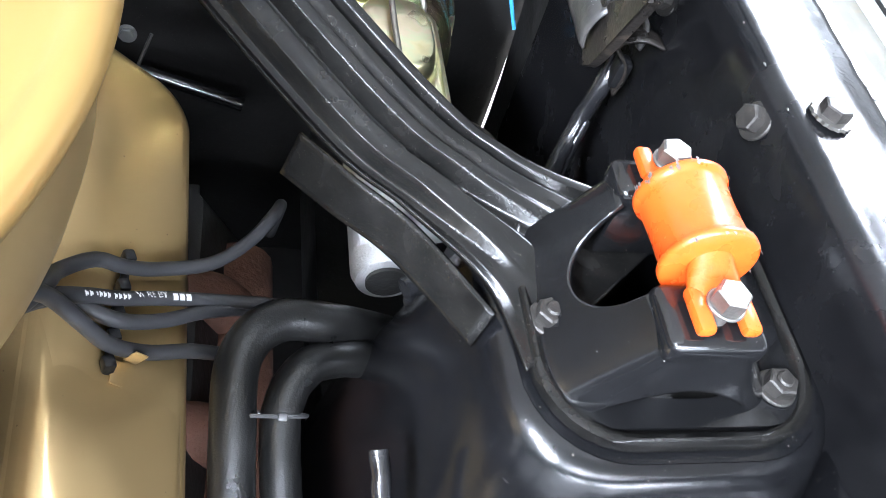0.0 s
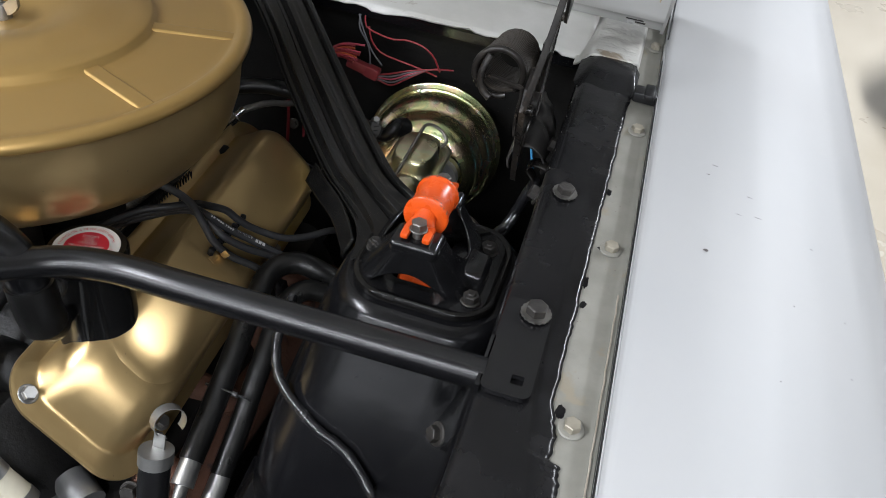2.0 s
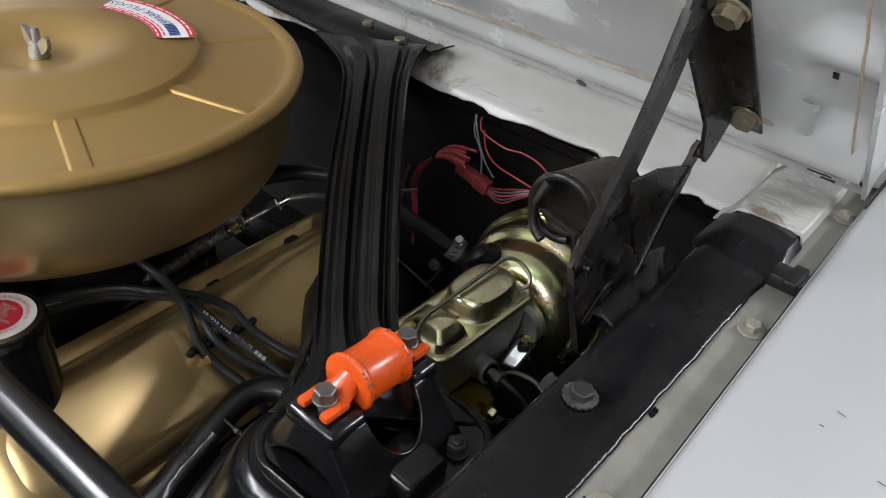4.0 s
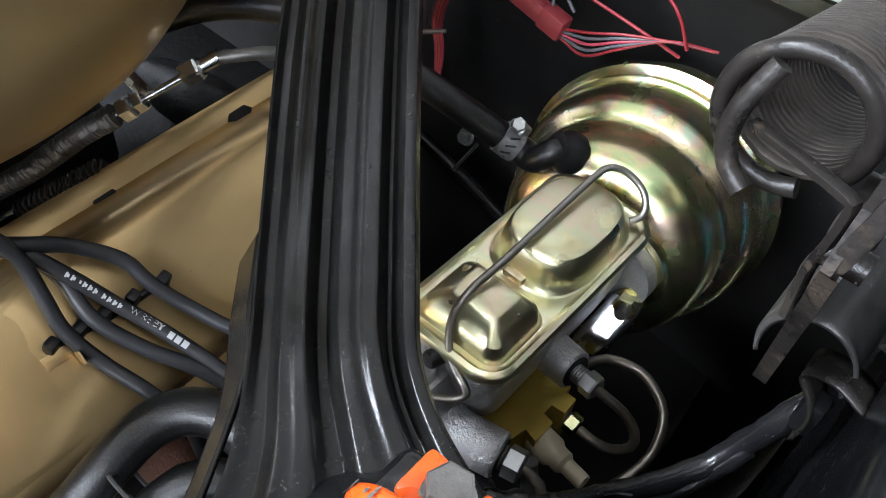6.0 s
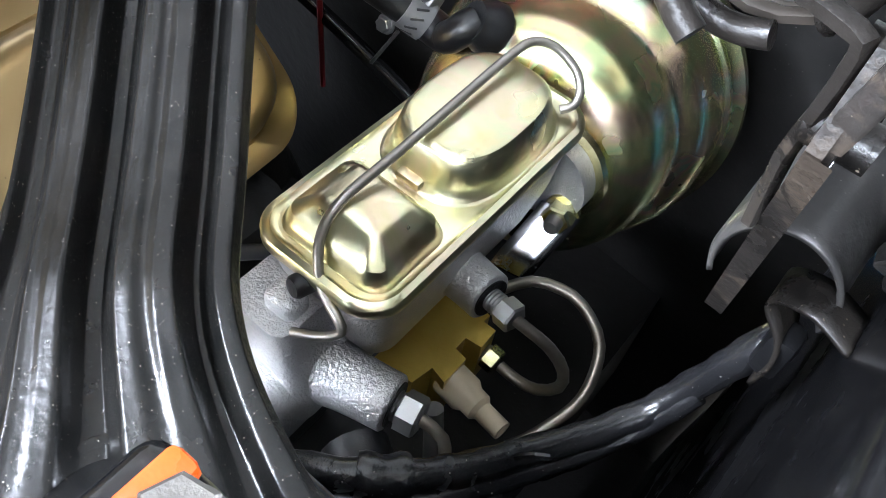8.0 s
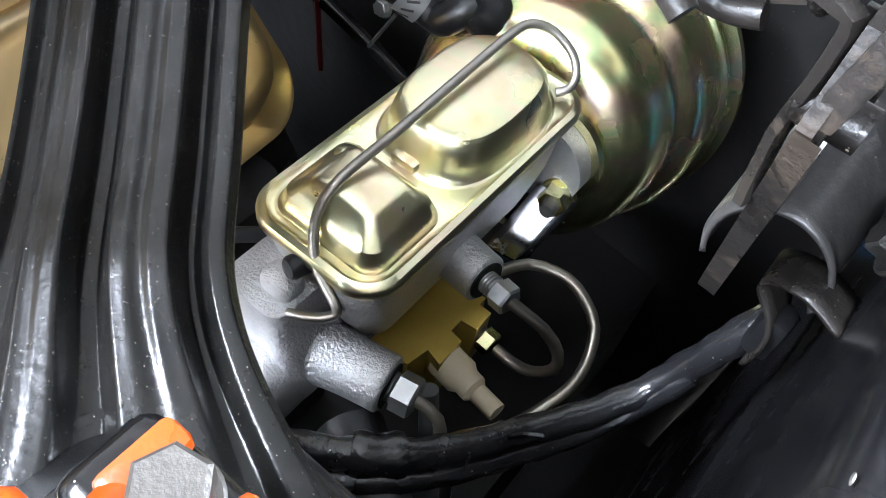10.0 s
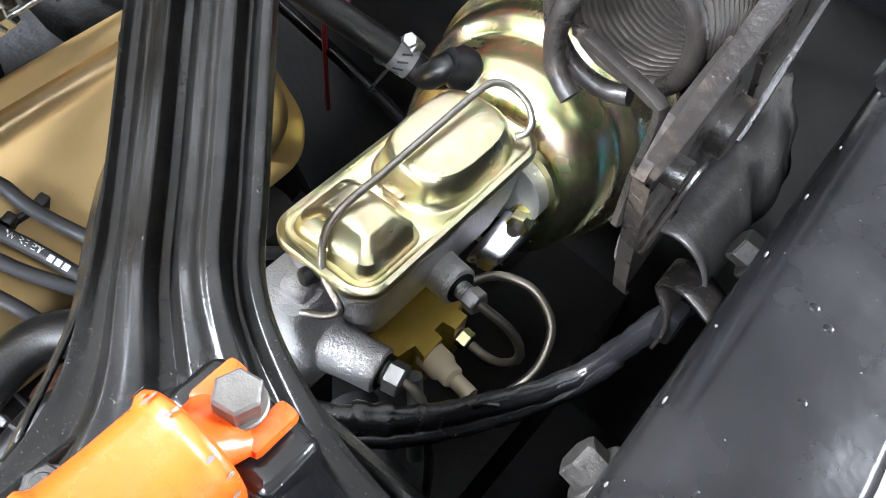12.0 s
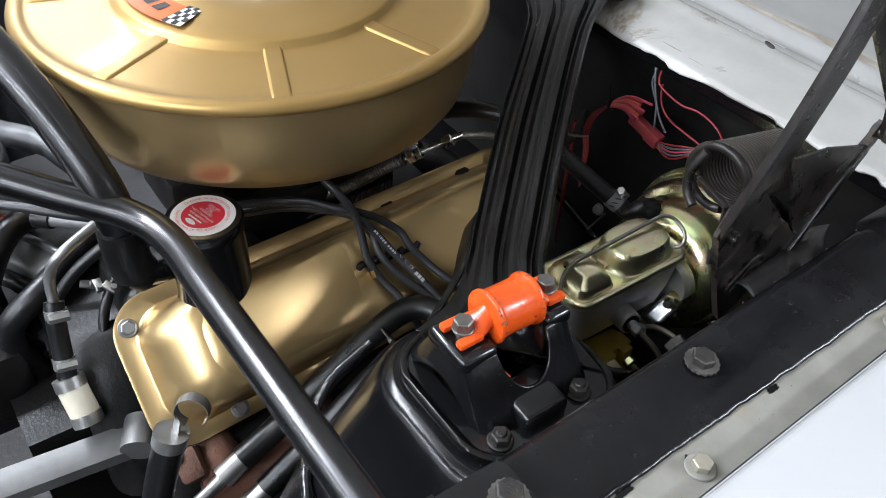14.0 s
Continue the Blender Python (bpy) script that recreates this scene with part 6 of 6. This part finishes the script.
# taped harness along the tower to the clip
hose("wiring_harness", "black vinyl-taped wiring harness sagging to a clip", [(0.110, 0.262, 0.775), (0.1520, 0.2830, 0.7780), (0.1740, 0.2980, 0.7790), (0.1900, 0.3160, 0.7740), (0.2040, 0.3420, 0.7640), (0.2180, 0.3650, 0.7620), (0.2300, 0.3850, 0.7680), (0.2380, 0.3960, 0.7860), (0.2440, 0.4010, 0.8060), (0.250, 0.41, 0.82)], 0.0056, TAPE, "wiring harness", 18, 0.0011, 0.009)
wh = bpy.context.scene.objects["wiring_harness"]
solid("tape_end", sweep([(0.1700, 0.2950, 0.7790), (0.1760, 0.2995, 0.7788), (0.1820, 0.3060, 0.7770)], lambda t: 0.0072 + 0.0006 * math.sin(9 * t), 18, True, 0.002), TAPE, wh)
solid("side_strand", sweep([(0.112, 0.256, 0.770), (0.1540, 0.2770, 0.7725), (0.1770, 0.2920, 0.7735), (0.1935, 0.3110, 0.7690), (0.2075, 0.3370, 0.7600), (0.2200, 0.3600, 0.7580), (0.2310, 0.3800, 0.7640), (0.2390, 0.3930, 0.7820)], 0.0042, 12, True, 0.004, 0.0007, 0.006), TAPE, wh)
solid("tape_tail", sweep([(0.2040, 0.3360, 0.7725), (0.2080, 0.3370, 0.7790), (0.2130, 0.3400, 0.7800)], 0.0012, 6), TAPE, wh)
sock = thing("washer_label", "torn white paper label below the harness", "label")
lm2 = Matrix.Translation((0.1690, 0.3060, 0.7380)) @ pose(0, 0, 0, 20, 15, 30)
base = solid("paper", moved(rbox(0.030, 0.016, 0.001, 0.0003), lm2), PAPERWHITE, sock)
bars([(-0.009 + 0.006 * k, 0.001, 0.0042, 0.008) for k in range(4)], PAPERBLUE, "label_bar", sock, lm2, 0.0008)
bars([(0, -0.006, 0.024, 0.001)], PAPERRED, "label_bar", sock, lm2, 0.0008)
hose("dark_canister", "dark rubber canister below the brake lines", [(0.150, 0.318, 0.725), (0.176, 0.302, 0.728), (0.20, 0.29, 0.73)], 0.014, RUBBER, "canister")

# ---- harness clip and hinge base on the apron wall ----
base_h = thing("hinge_assembly", "worn black hood hinge with arms and coil spring", "hood hinge")


def base_fn(u, v):
    """Rounded base channel lying along the apron wall, torn at its rear end."""
    a = radians(lerp(205, -15, v))
    rear = table([(40, 0.470), (62, 0.484), (80, 0.489), (92, 0.496), (104, 0.508), (130, 0.502), (205, 0.49)], math.degrees(a))
    y = lerp(0.397, rear, u)
    r = 0.0195 + 0.0012 * math.sin(18 * u) * (u > 0.45)
    return (0.2345 + r * math.cos(a) + 0.0015 * (u < 0.02), y, lerp(0.842, 0.8505, u) + 1.15 * r * math.sin(a))


thicken(solid("base_channel", sheet(base_fn, 24, 40), DUSTYBLACK, base_h, smooth=50), 0.0018)
arm_clip = thing("harness_clip", "bent black steel clip holding the harness", "clip")
thicken(solid("strip", sheet(lambda u, v: poly([(0.2600, 0.385, 0.850), (0.2480, 0.388, 0.852), (0.2380, 0.392, 0.846), (0.2360, 0.394, 0.838), (0.2440, 0.392, 0.830), (0.2470, 0.391, 0.820), (0.2460, 0.392, 0.806)], u) + Vector((0.002, 0.016 * v, -0.002)), 30, 3), HINGEBLACK, arm_clip, smooth=60), 0.0016)

solid("pad", moved(rbox(0.010, 0.012, 0.020, 0.003), pose(0.2490, 0.3990, 0.8180)), RUBBER, arm_clip)


def strap_arm(name, pts, w, t, parent, flat=(1, 0, 0)):
    """Flat steel arm through points; flat: the direction of its thin side."""
    line = spline(pts, 0.01)
    fl = Vector(flat).normalized()
    rings = []
    for i, q in enumerate(line):
        d = (line[min(i + 1, len(line) - 1)] - line[max(0, i - 1)]).normalized()
        s_ = d.cross(fl).normalized()
        rings.append([q + s_ * w * a + fl * t * b for a, b in ((-0.5, -0.4), (-0.42, -0.5), (0.42, -0.5), (0.5, -0.4), (0.5, 0.4), (0.42, 0.5), (-0.42, 0.5), (-0.5, 0.4))])
    return solid(name, loft(rings), HINGEBLACK, parent, smooth=35)


strap_arm("front_arm", [(0.2262, 0.3660, 0.9150), (0.2280, 0.3690, 0.9400), (0.2320, 0.3745, 0.9700), (0.2355, 0.3815, 1.0000), (0.2400, 0.3930, 1.0500), (0.2415, 0.4040, 1.0950), (0.2415, 0.4100, 1.1080)], 0.0270, 0.0042, base_h)
# turned edge along the arm's front, worn bright
strap_arm("arm_edge", [(0.2262, 0.3535, 0.9270), (0.2292, 0.3560, 0.9450), (0.2330, 0.3620, 0.9750), (0.2365, 0.3690, 1.0050), (0.2405, 0.3800, 1.0520), (0.2420, 0.3920, 1.0950)], 0.0040, 0.0062, base_h)
strap_arm("rear_arm", [(0.2262, 0.4560, 0.8560), (0.2260, 0.4700, 0.8780), (0.2250, 0.4920, 0.9080), (0.2240, 0.5120, 0.9320), (0.2235, 0.5240, 0.9430), (0.2235, 0.5340, 0.9540)], 0.0165, 0.0045, base_h)
strap_arm("rear_arm_edge", [(0.2285, 0.4520, 0.8600), (0.2288, 0.4640, 0.8800), (0.2278, 0.4860, 0.9110), (0.2268, 0.5060, 0.9355), (0.2262, 0.5190, 0.9480)], 0.0030, 0.0050, base_h)
solid("front_pivot", sweep([(0.2200, 0.3648, 0.922), (0.2345, 0.3648, 0.922)], 0.0052, 18, False), HINGEBLACK, base_h)
solid("mid_pivot", sweep([(0.2180, 0.4210, 0.9000), (0.2330, 0.4210, 0.9000)], 0.0120, 24, False), HINGEBLACK, base_h)
solid("stud", sweep([(0.2215, 0.4050, 0.8620), (0.2300, 0.4050, 0.8620)], 0.0042, 14, False), HINGEBLACK, base_h)
solid("slot_rim", sweep([(0.2278, 0.3860, 0.8600), (0.2285, 0.3960, 0.8720), (0.2285, 0.4090, 0.8800), (0.2280, 0.4220, 0.8780), (0.2275, 0.4240, 0.8700), (0.2278, 0.4120, 0.8700), (0.2278, 0.4010, 0.8620), (0.2278, 0.3920, 0.8540), (0.2278, 0.3860, 0.8600)], 0.0016, 8), HINGEBLACK, base_h)
solid("main_plate", loft([[(x, y, z) for y, z in ((0.3500, 0.926), (0.3570, 0.946), (0.3850, 0.956), (0.4180, 0.920), (0.4480, 0.892), (0.4700, 0.868), (0.4685, 0.842), (0.4430, 0.848), (0.4200, 0.836), (0.3985, 0.8195), (0.3900, 0.828))] for x in (0.2235, 0.2270)]), HINGEBLACK, base_h, smooth=20)
solid("front_flange", sheet(lambda u, v: poly([(0.2235, 0.3985, 0.8195), (0.2235, 0.3880, 0.8320), (0.2235, 0.3650, 0.8850), (0.2235, 0.3495, 0.9260)], u) + Vector((0.0060 * v, -0.0005 * v, 0)), 16, 3), HINGEBLACK, base_h, smooth=60)
thicken(base_h.children[-1], 0.002)
solid("gusset_plate", loft([[(x, y, z) for y, z in ((0.4120, 0.968), (0.4550, 0.962), (0.5130, 0.944), (0.5200, 0.936), (0.4980, 0.905), (0.4720, 0.872), (0.4500, 0.892), (0.4300, 0.925))] for x in (0.2255, 0.2280)]), HINGEBLACK, base_h, smooth=20)
# channel bolted to the hood
HB = Matrix(((1, 0, 0, 0.2330), (0, -HC, -HS, 0.529), (0, HS, -HC, 0.9785), (0, 0, 0, 1)))
solid("hood_channel", moved(join(moved(rbox(0.029, 0.180, 0.0035, 0.0012), pose(0.0125, 0.062, -0.0155)), loft([[(x, y, z) for y, z in ((0.150, -0.0165), (0.150, 0.013), (0.020, 0.014), (-0.010, 0.026), (-0.024, 0.025), (-0.027, 0.016), (-0.026, -0.0165))] for x in (-0.0022, 0.0012)])), HB), HINGEBLACK, base_h, smooth=30)
for d in (0.000, 0.140):
    q = HB @ Vector((0.0165, d, -0.013))
    bolt(q, HB.to_3x3() @ Vector((0, 0, 1)), 0.0165, 0.0085, 0.0120, BOLTBRASS, "aged plated hex bolt holding the hinge to the hood", group="bolts of the hood hinge", spin=d * 200 + 10)
solid("arm_rivet", sweep([(0.2335, 0.413, 1.098), (0.246, 0.413, 1.098)], 0.0065, 16, False), HINGEBLACK, base_h)
solid("arm_rivet", sweep([(0.2200, 0.5290, 0.9500), (0.2300, 0.5290, 0.9500)], 0.0050, 16, False), HINGEBLACK, base_h)

# coil spring with its end hook
coil = []
N = 19
for k in range(N * 20 + 1):
    a = 2 * math.pi * k / 20
    t = k / (N * 20)
    r = lerp(0.0232, 0.0215, min(1.0, t * 1.2))
    coil.append((lerp(0.1945, 0.1975, t) + r * math.cos(a), lerp(0.3890, 0.4560, t), lerp(0.9435, 0.9350, t) + r * math.sin(a)))
solid("coil_spring", sweep(coil, 0.0021, 6, False), SPRINGSTEEL, base_h, "oily rust-tinged coil spring", smooth=60)
solid("spring_ring", sweep([(0.1935 + 0.0230 * math.cos(q), 0.3860 - 0.004 * math.sin(q * 0.5), 0.9425 + 0.0240 * math.sin(q)) for q in [radians(-40 + 14 * k) for k in range(25)]], 0.0034, 12), HINGEBLACK, base_h, smooth=60)
solid("spring_peg", sweep([(0.1845, 0.3760, 0.9620), (0.1800, 0.3710, 0.9480), (0.1800, 0.3695, 0.9370), (0.1840, 0.3685, 0.9280), (0.1915, 0.3667, 0.9235)], 0.0036, 12), HINGEBLACK, base_h)
strap_arm("spring_bracket", [(0.1850, 0.3725, 0.9425), (0.1904, 0.3695, 0.9440), (0.2060, 0.3630, 0.9455), (0.2190, 0.3580, 0.9462), (0.2218, 0.3580, 0.9430), (0.2214, 0.3610, 0.9270), (0.2203, 0.3644, 0.9120), (0.2225, 0.3600, 0.8950)], 0.0030, 0.0042, base_h, (0.35, 0.90, 0.1))

# ---- wires on the firewall ----
GROUP_R = "loose wires on the firewall"
rng = random.Random(3)
for k in range(8):
    m_ = (REDWIRE, PINKWIRE, ORANGEWIRE, REDWIRE, PINKWIRE, ORANGEWIRE, REDWIRE, PINKWIRE)[k]
    o = 0.0016 * (k - 3.5)
    e = rng.uniform(-0.008, 0.006)
    hose("loose_wire", "thin red or orange wire with a cut end", [(-0.080, 0.560, 0.690), (-0.0755 + 0.5 * o, 0.554, 0.744), (-0.0770 + 0.6 * o, 0.550, 0.772), (-0.0690 + 0.5 * o, 0.548, 0.799), (-0.0480, 0.548 + 0.5 * o, 0.824 + 0.4 * o),
                        (-0.026, 0.545 + 0.6 * o, 0.838 + 1.2 * o), (-0.002 + e, 0.543 + 1.2 * o, 0.840 + 1.6 * o)], 0.0014, m_, "wire", 8, group=GROUP_R)
bundle_tie = thing("cable_tie", "black tie round the red wire bundle", "cable tie")
solid("band", moved(revolve([(0.0052, -0.0012), (0.0060, -0.0012), (0.0060, 0.0012), (0.0052, 0.0012)], 20), aim((-0.0480, 0.548, 0.824), (0.75, 0, 0.66))), RUBBER, bundle_tie)
solid("tail", sweep([(-0.050, 0.546, 0.829), (-0.049, 0.540, 0.848)], 0.0007, 6, False), RUBBER, bundle_tie)
conn = thing("wire_connector", "faded red plastic wire connector", "connector")
solid("plug", moved(rbox(0.036, 0.010, 0.013, 0.002), Matrix.Translation((-0.001, 0.549, 0.8205)) @ pose(0, 0, 0, 0, 13, 0)), REDPLASTIC, conn)
solid("socket", moved(rbox(0.018, 0.012, 0.015, 0.002), Matrix.Translation((0.014, 0.549, 0.817)) @ pose(0, 0, 0, 0, 13, 0)), REDPLASTIC, conn)
for k in range(5):
    o = 0.0025 * (k - 2)
    hose("loose_wire", "thin red and grey wire leaving the connector", [(0.020, 0.549, 0.812 + 0.6 * o), (0.040, 0.547, 0.815 + 1.6 * o), (0.060, 0.549, 0.826 + o), (0.085, 0.556, 0.836), (0.11, 0.57, 0.835)], 0.0010, (REDWIRE, GREYWIRE, PINKWIRE, GREYWIRE, REDWIRE)[k], "wire", 8, group=GROUP_R)
for pts, m_, nm in (([(-0.002, 0.556, 0.884), (0.001, 0.553, 0.872), (0.018, 0.553, 0.866), (0.036, 0.553, 0.864), (0.050, 0.553, 0.867), (0.066, 0.553, 0.866), (0.078, 0.553, 0.862), (0.088, 0.554, 0.853), (0.096, 0.558, 0.835)], REDWIRE, "red"),
                    ([(0.004, 0.555, 0.872), (0.008, 0.553, 0.858), (0.016, 0.552, 0.848), (0.028, 0.552, 0.842), (0.052, 0.553, 0.838), (0.072, 0.555, 0.834), (0.092, 0.562, 0.826)], REDWIRE, "red"),
                    ([(-0.008, 0.556, 0.884), (-0.007, 0.553, 0.868), (0.006, 0.551, 0.849), (0.010, 0.551, 0.824)], GREYWIRE, "grey"),
                    ([(-0.010, 0.556, 0.884), (-0.001, 0.552, 0.865), (0.012, 0.550, 0.843), (0.025, 0.551, 0.828)], GREYWIRE, "grey")):
    hose("loose_wire", "thin " + nm + " wire hanging from the cowl", pts, 0.0011, m_, "wire", 8, group=GROUP_R)
hose("loose_wire", "red wire dropping behind the brace", [(-0.098, 0.552, 0.775), (-0.100, 0.556, 0.72), (-0.103, 0.560, 0.66), (-0.106, 0.566, 0.58)], 0.0022, REDWIRE, "wire", 8, group=GROUP_R)
hose("loose_wire", "thin blue wire dropping beside the hinge", [(0.218, 0.572, 0.788), (0.221, 0.564, 0.776), (0.228, 0.555, 0.752), (0.236, 0.548, 0.730)], 0.0017, BLUEWIRE, "wire", 8, group=GROUP_R)

# pipe and bracket low on the firewall
hose("firewall_pipe", "black pipe clipped along the firewall", [(-0.20, 0.565, 0.672), (-0.11, 0.566, 0.650), (-0.04, 0.566, 0.630), (0.03, 0.560, 0.612)], 0.006, GLOSSBLACK, "pipe", 12)
bolt((-0.062, 0.584, 0.656), (0, -1, 0.3), 0.0100, 0.005, 0.0075, STEEL, "small zinc bolt on the firewall")
bolt((-0.105, 0.584, 0.690), (0, -1, 0.3), 0.0100, 0.005, 0.0075, BOLTGREY, "small zinc bolt on the firewall")
hose("clip_rod", "thin grey rod across the firewall pipe", [(-0.042, 0.572, 0.668), (-0.054, 0.560, 0.640)], 0.0014, BOLTGREY, "rod", 8)
# throttle linkage by the carburettor
link = thing("throttle_linkage", "zinc threaded throttle linkage with a spring", "linkage")
ld = Vector((0.0169, 0.0220, 0.0166)).normalized()
n1, n2 = Vector((-0.083, 0.3231, 0.8206)), Vector((-0.0661, 0.3451, 0.8372))
solid("rod", sweep([n1 - ld * 0.075, n1, n2 + ld * 0.004], 0.0020, 10), BRIGHTZINC, link)
for q, af, h in ((n1 - ld * 0.011, 0.0115, 0.007), (n1 - ld * 0.002, 0.0105, 0.005), (n2 - ld * 0.005, 0.0115, 0.010)):
    solid("nut", moved(hexprism(af, h), aim(q, ld)), BRIGHTZINC, link, smooth=25)
solid("ferrule", sweep([n2 + ld * 0.004, n2 + ld * 0.016], 0.0036, 14, False), BRIGHTZINC, link)
solid("stop_tab", moved(rbox(0.0012, 0.009, 0.020, 0.0004), Matrix.Translation(n1 + Vector((-0.002, 0.001, 0.009))) @ pose(0, 0, 0, 20, -15, 30)), BRIGHTZINC, link)
solid("braided_sleeve", sweep([n1 - ld * 0.016, n1 - ld * 0.040, n1 - ld * 0.075 + Vector((0, 0, -0.004)), n1 - ld * 0.12 + Vector((-0.01, 0, -0.012))], 0.0062, 18, True, 0.0012, 0.0009, 0.0030), BOLTGREY, link, "braided steel sleeve", smooth=30)
hose("throttle_cable", "braided grey throttle cable", [n2 + ld * 0.014, n2 + ld * 0.026 + Vector((0.002, 0.0, -0.004)), (-0.040, 0.378, 0.846), (-0.030, 0.402, 0.836), (-0.032, 0.44, 0.818), (-0.055, 0.50, 0.79), (-0.10, 0.57, 0.78)], 0.0034, BOLTGREY, "cable", 12, 0.0006, 0.003)
spr = []
for k in range(16 * 12 + 1):
    q = 2 * math.pi * k / 12
    t = k / (16 * 12)
    spr.append(n1 - ld * lerp(0.085, 0.030, t) + Vector((0.012, -0.008, -0.012)) + Vector((-0.55 * math.cos(q), 0.70 * math.cos(q), math.sin(q))) * 0.0040)
solid("return_spring", sweep(spr, 0.0007, 6, False), DARKMETAL, link)
solid("spring_rod", sweep([n1 - ld * 0.150 + Vector((0.012, -0.008, -0.012)), n1 - ld * 0.085 + Vector((0.012, -0.008, -0.012))], 0.0014, 8, False), BRIGHTZINC, link)
hose("linkage_wire", "pale thin rod behind the cleaner", [(-0.16, 0.45, 0.80), (-0.11, 0.47, 0.80), (-0.05, 0.49, 0.805), (-0.03, 0.50, 0.81)], 0.0015, STEEL, "rod", 8)

# cable on the tower's front
hose("speaker_cable", "black twisted cable lying on the tower front", [(0.085, 0.165, 0.800), (0.088, 0.128, 0.785), (0.097, 0.108, 0.768), (0.115, 0.092, 0.761), (0.147, 0.073, 0.757), (0.177, 0.066, 0.747), (0.203, 0.052, 0.730), (0.216, 0.030, 0.735), (0.222, 0.007, 0.752), (0.226, -0.03, 0.755)], 0.0042, TAPE, "cable", 12, 0.0012, 0.008)
tie3 = copy_thing(tie, pose(0.214, 0.054, 0.722) @ pose(-0.0405 * 0.5, -0.212 * 0.5, -0.737 * 0.5))
tie3.scale = (0.5, 0.5, 0.5)
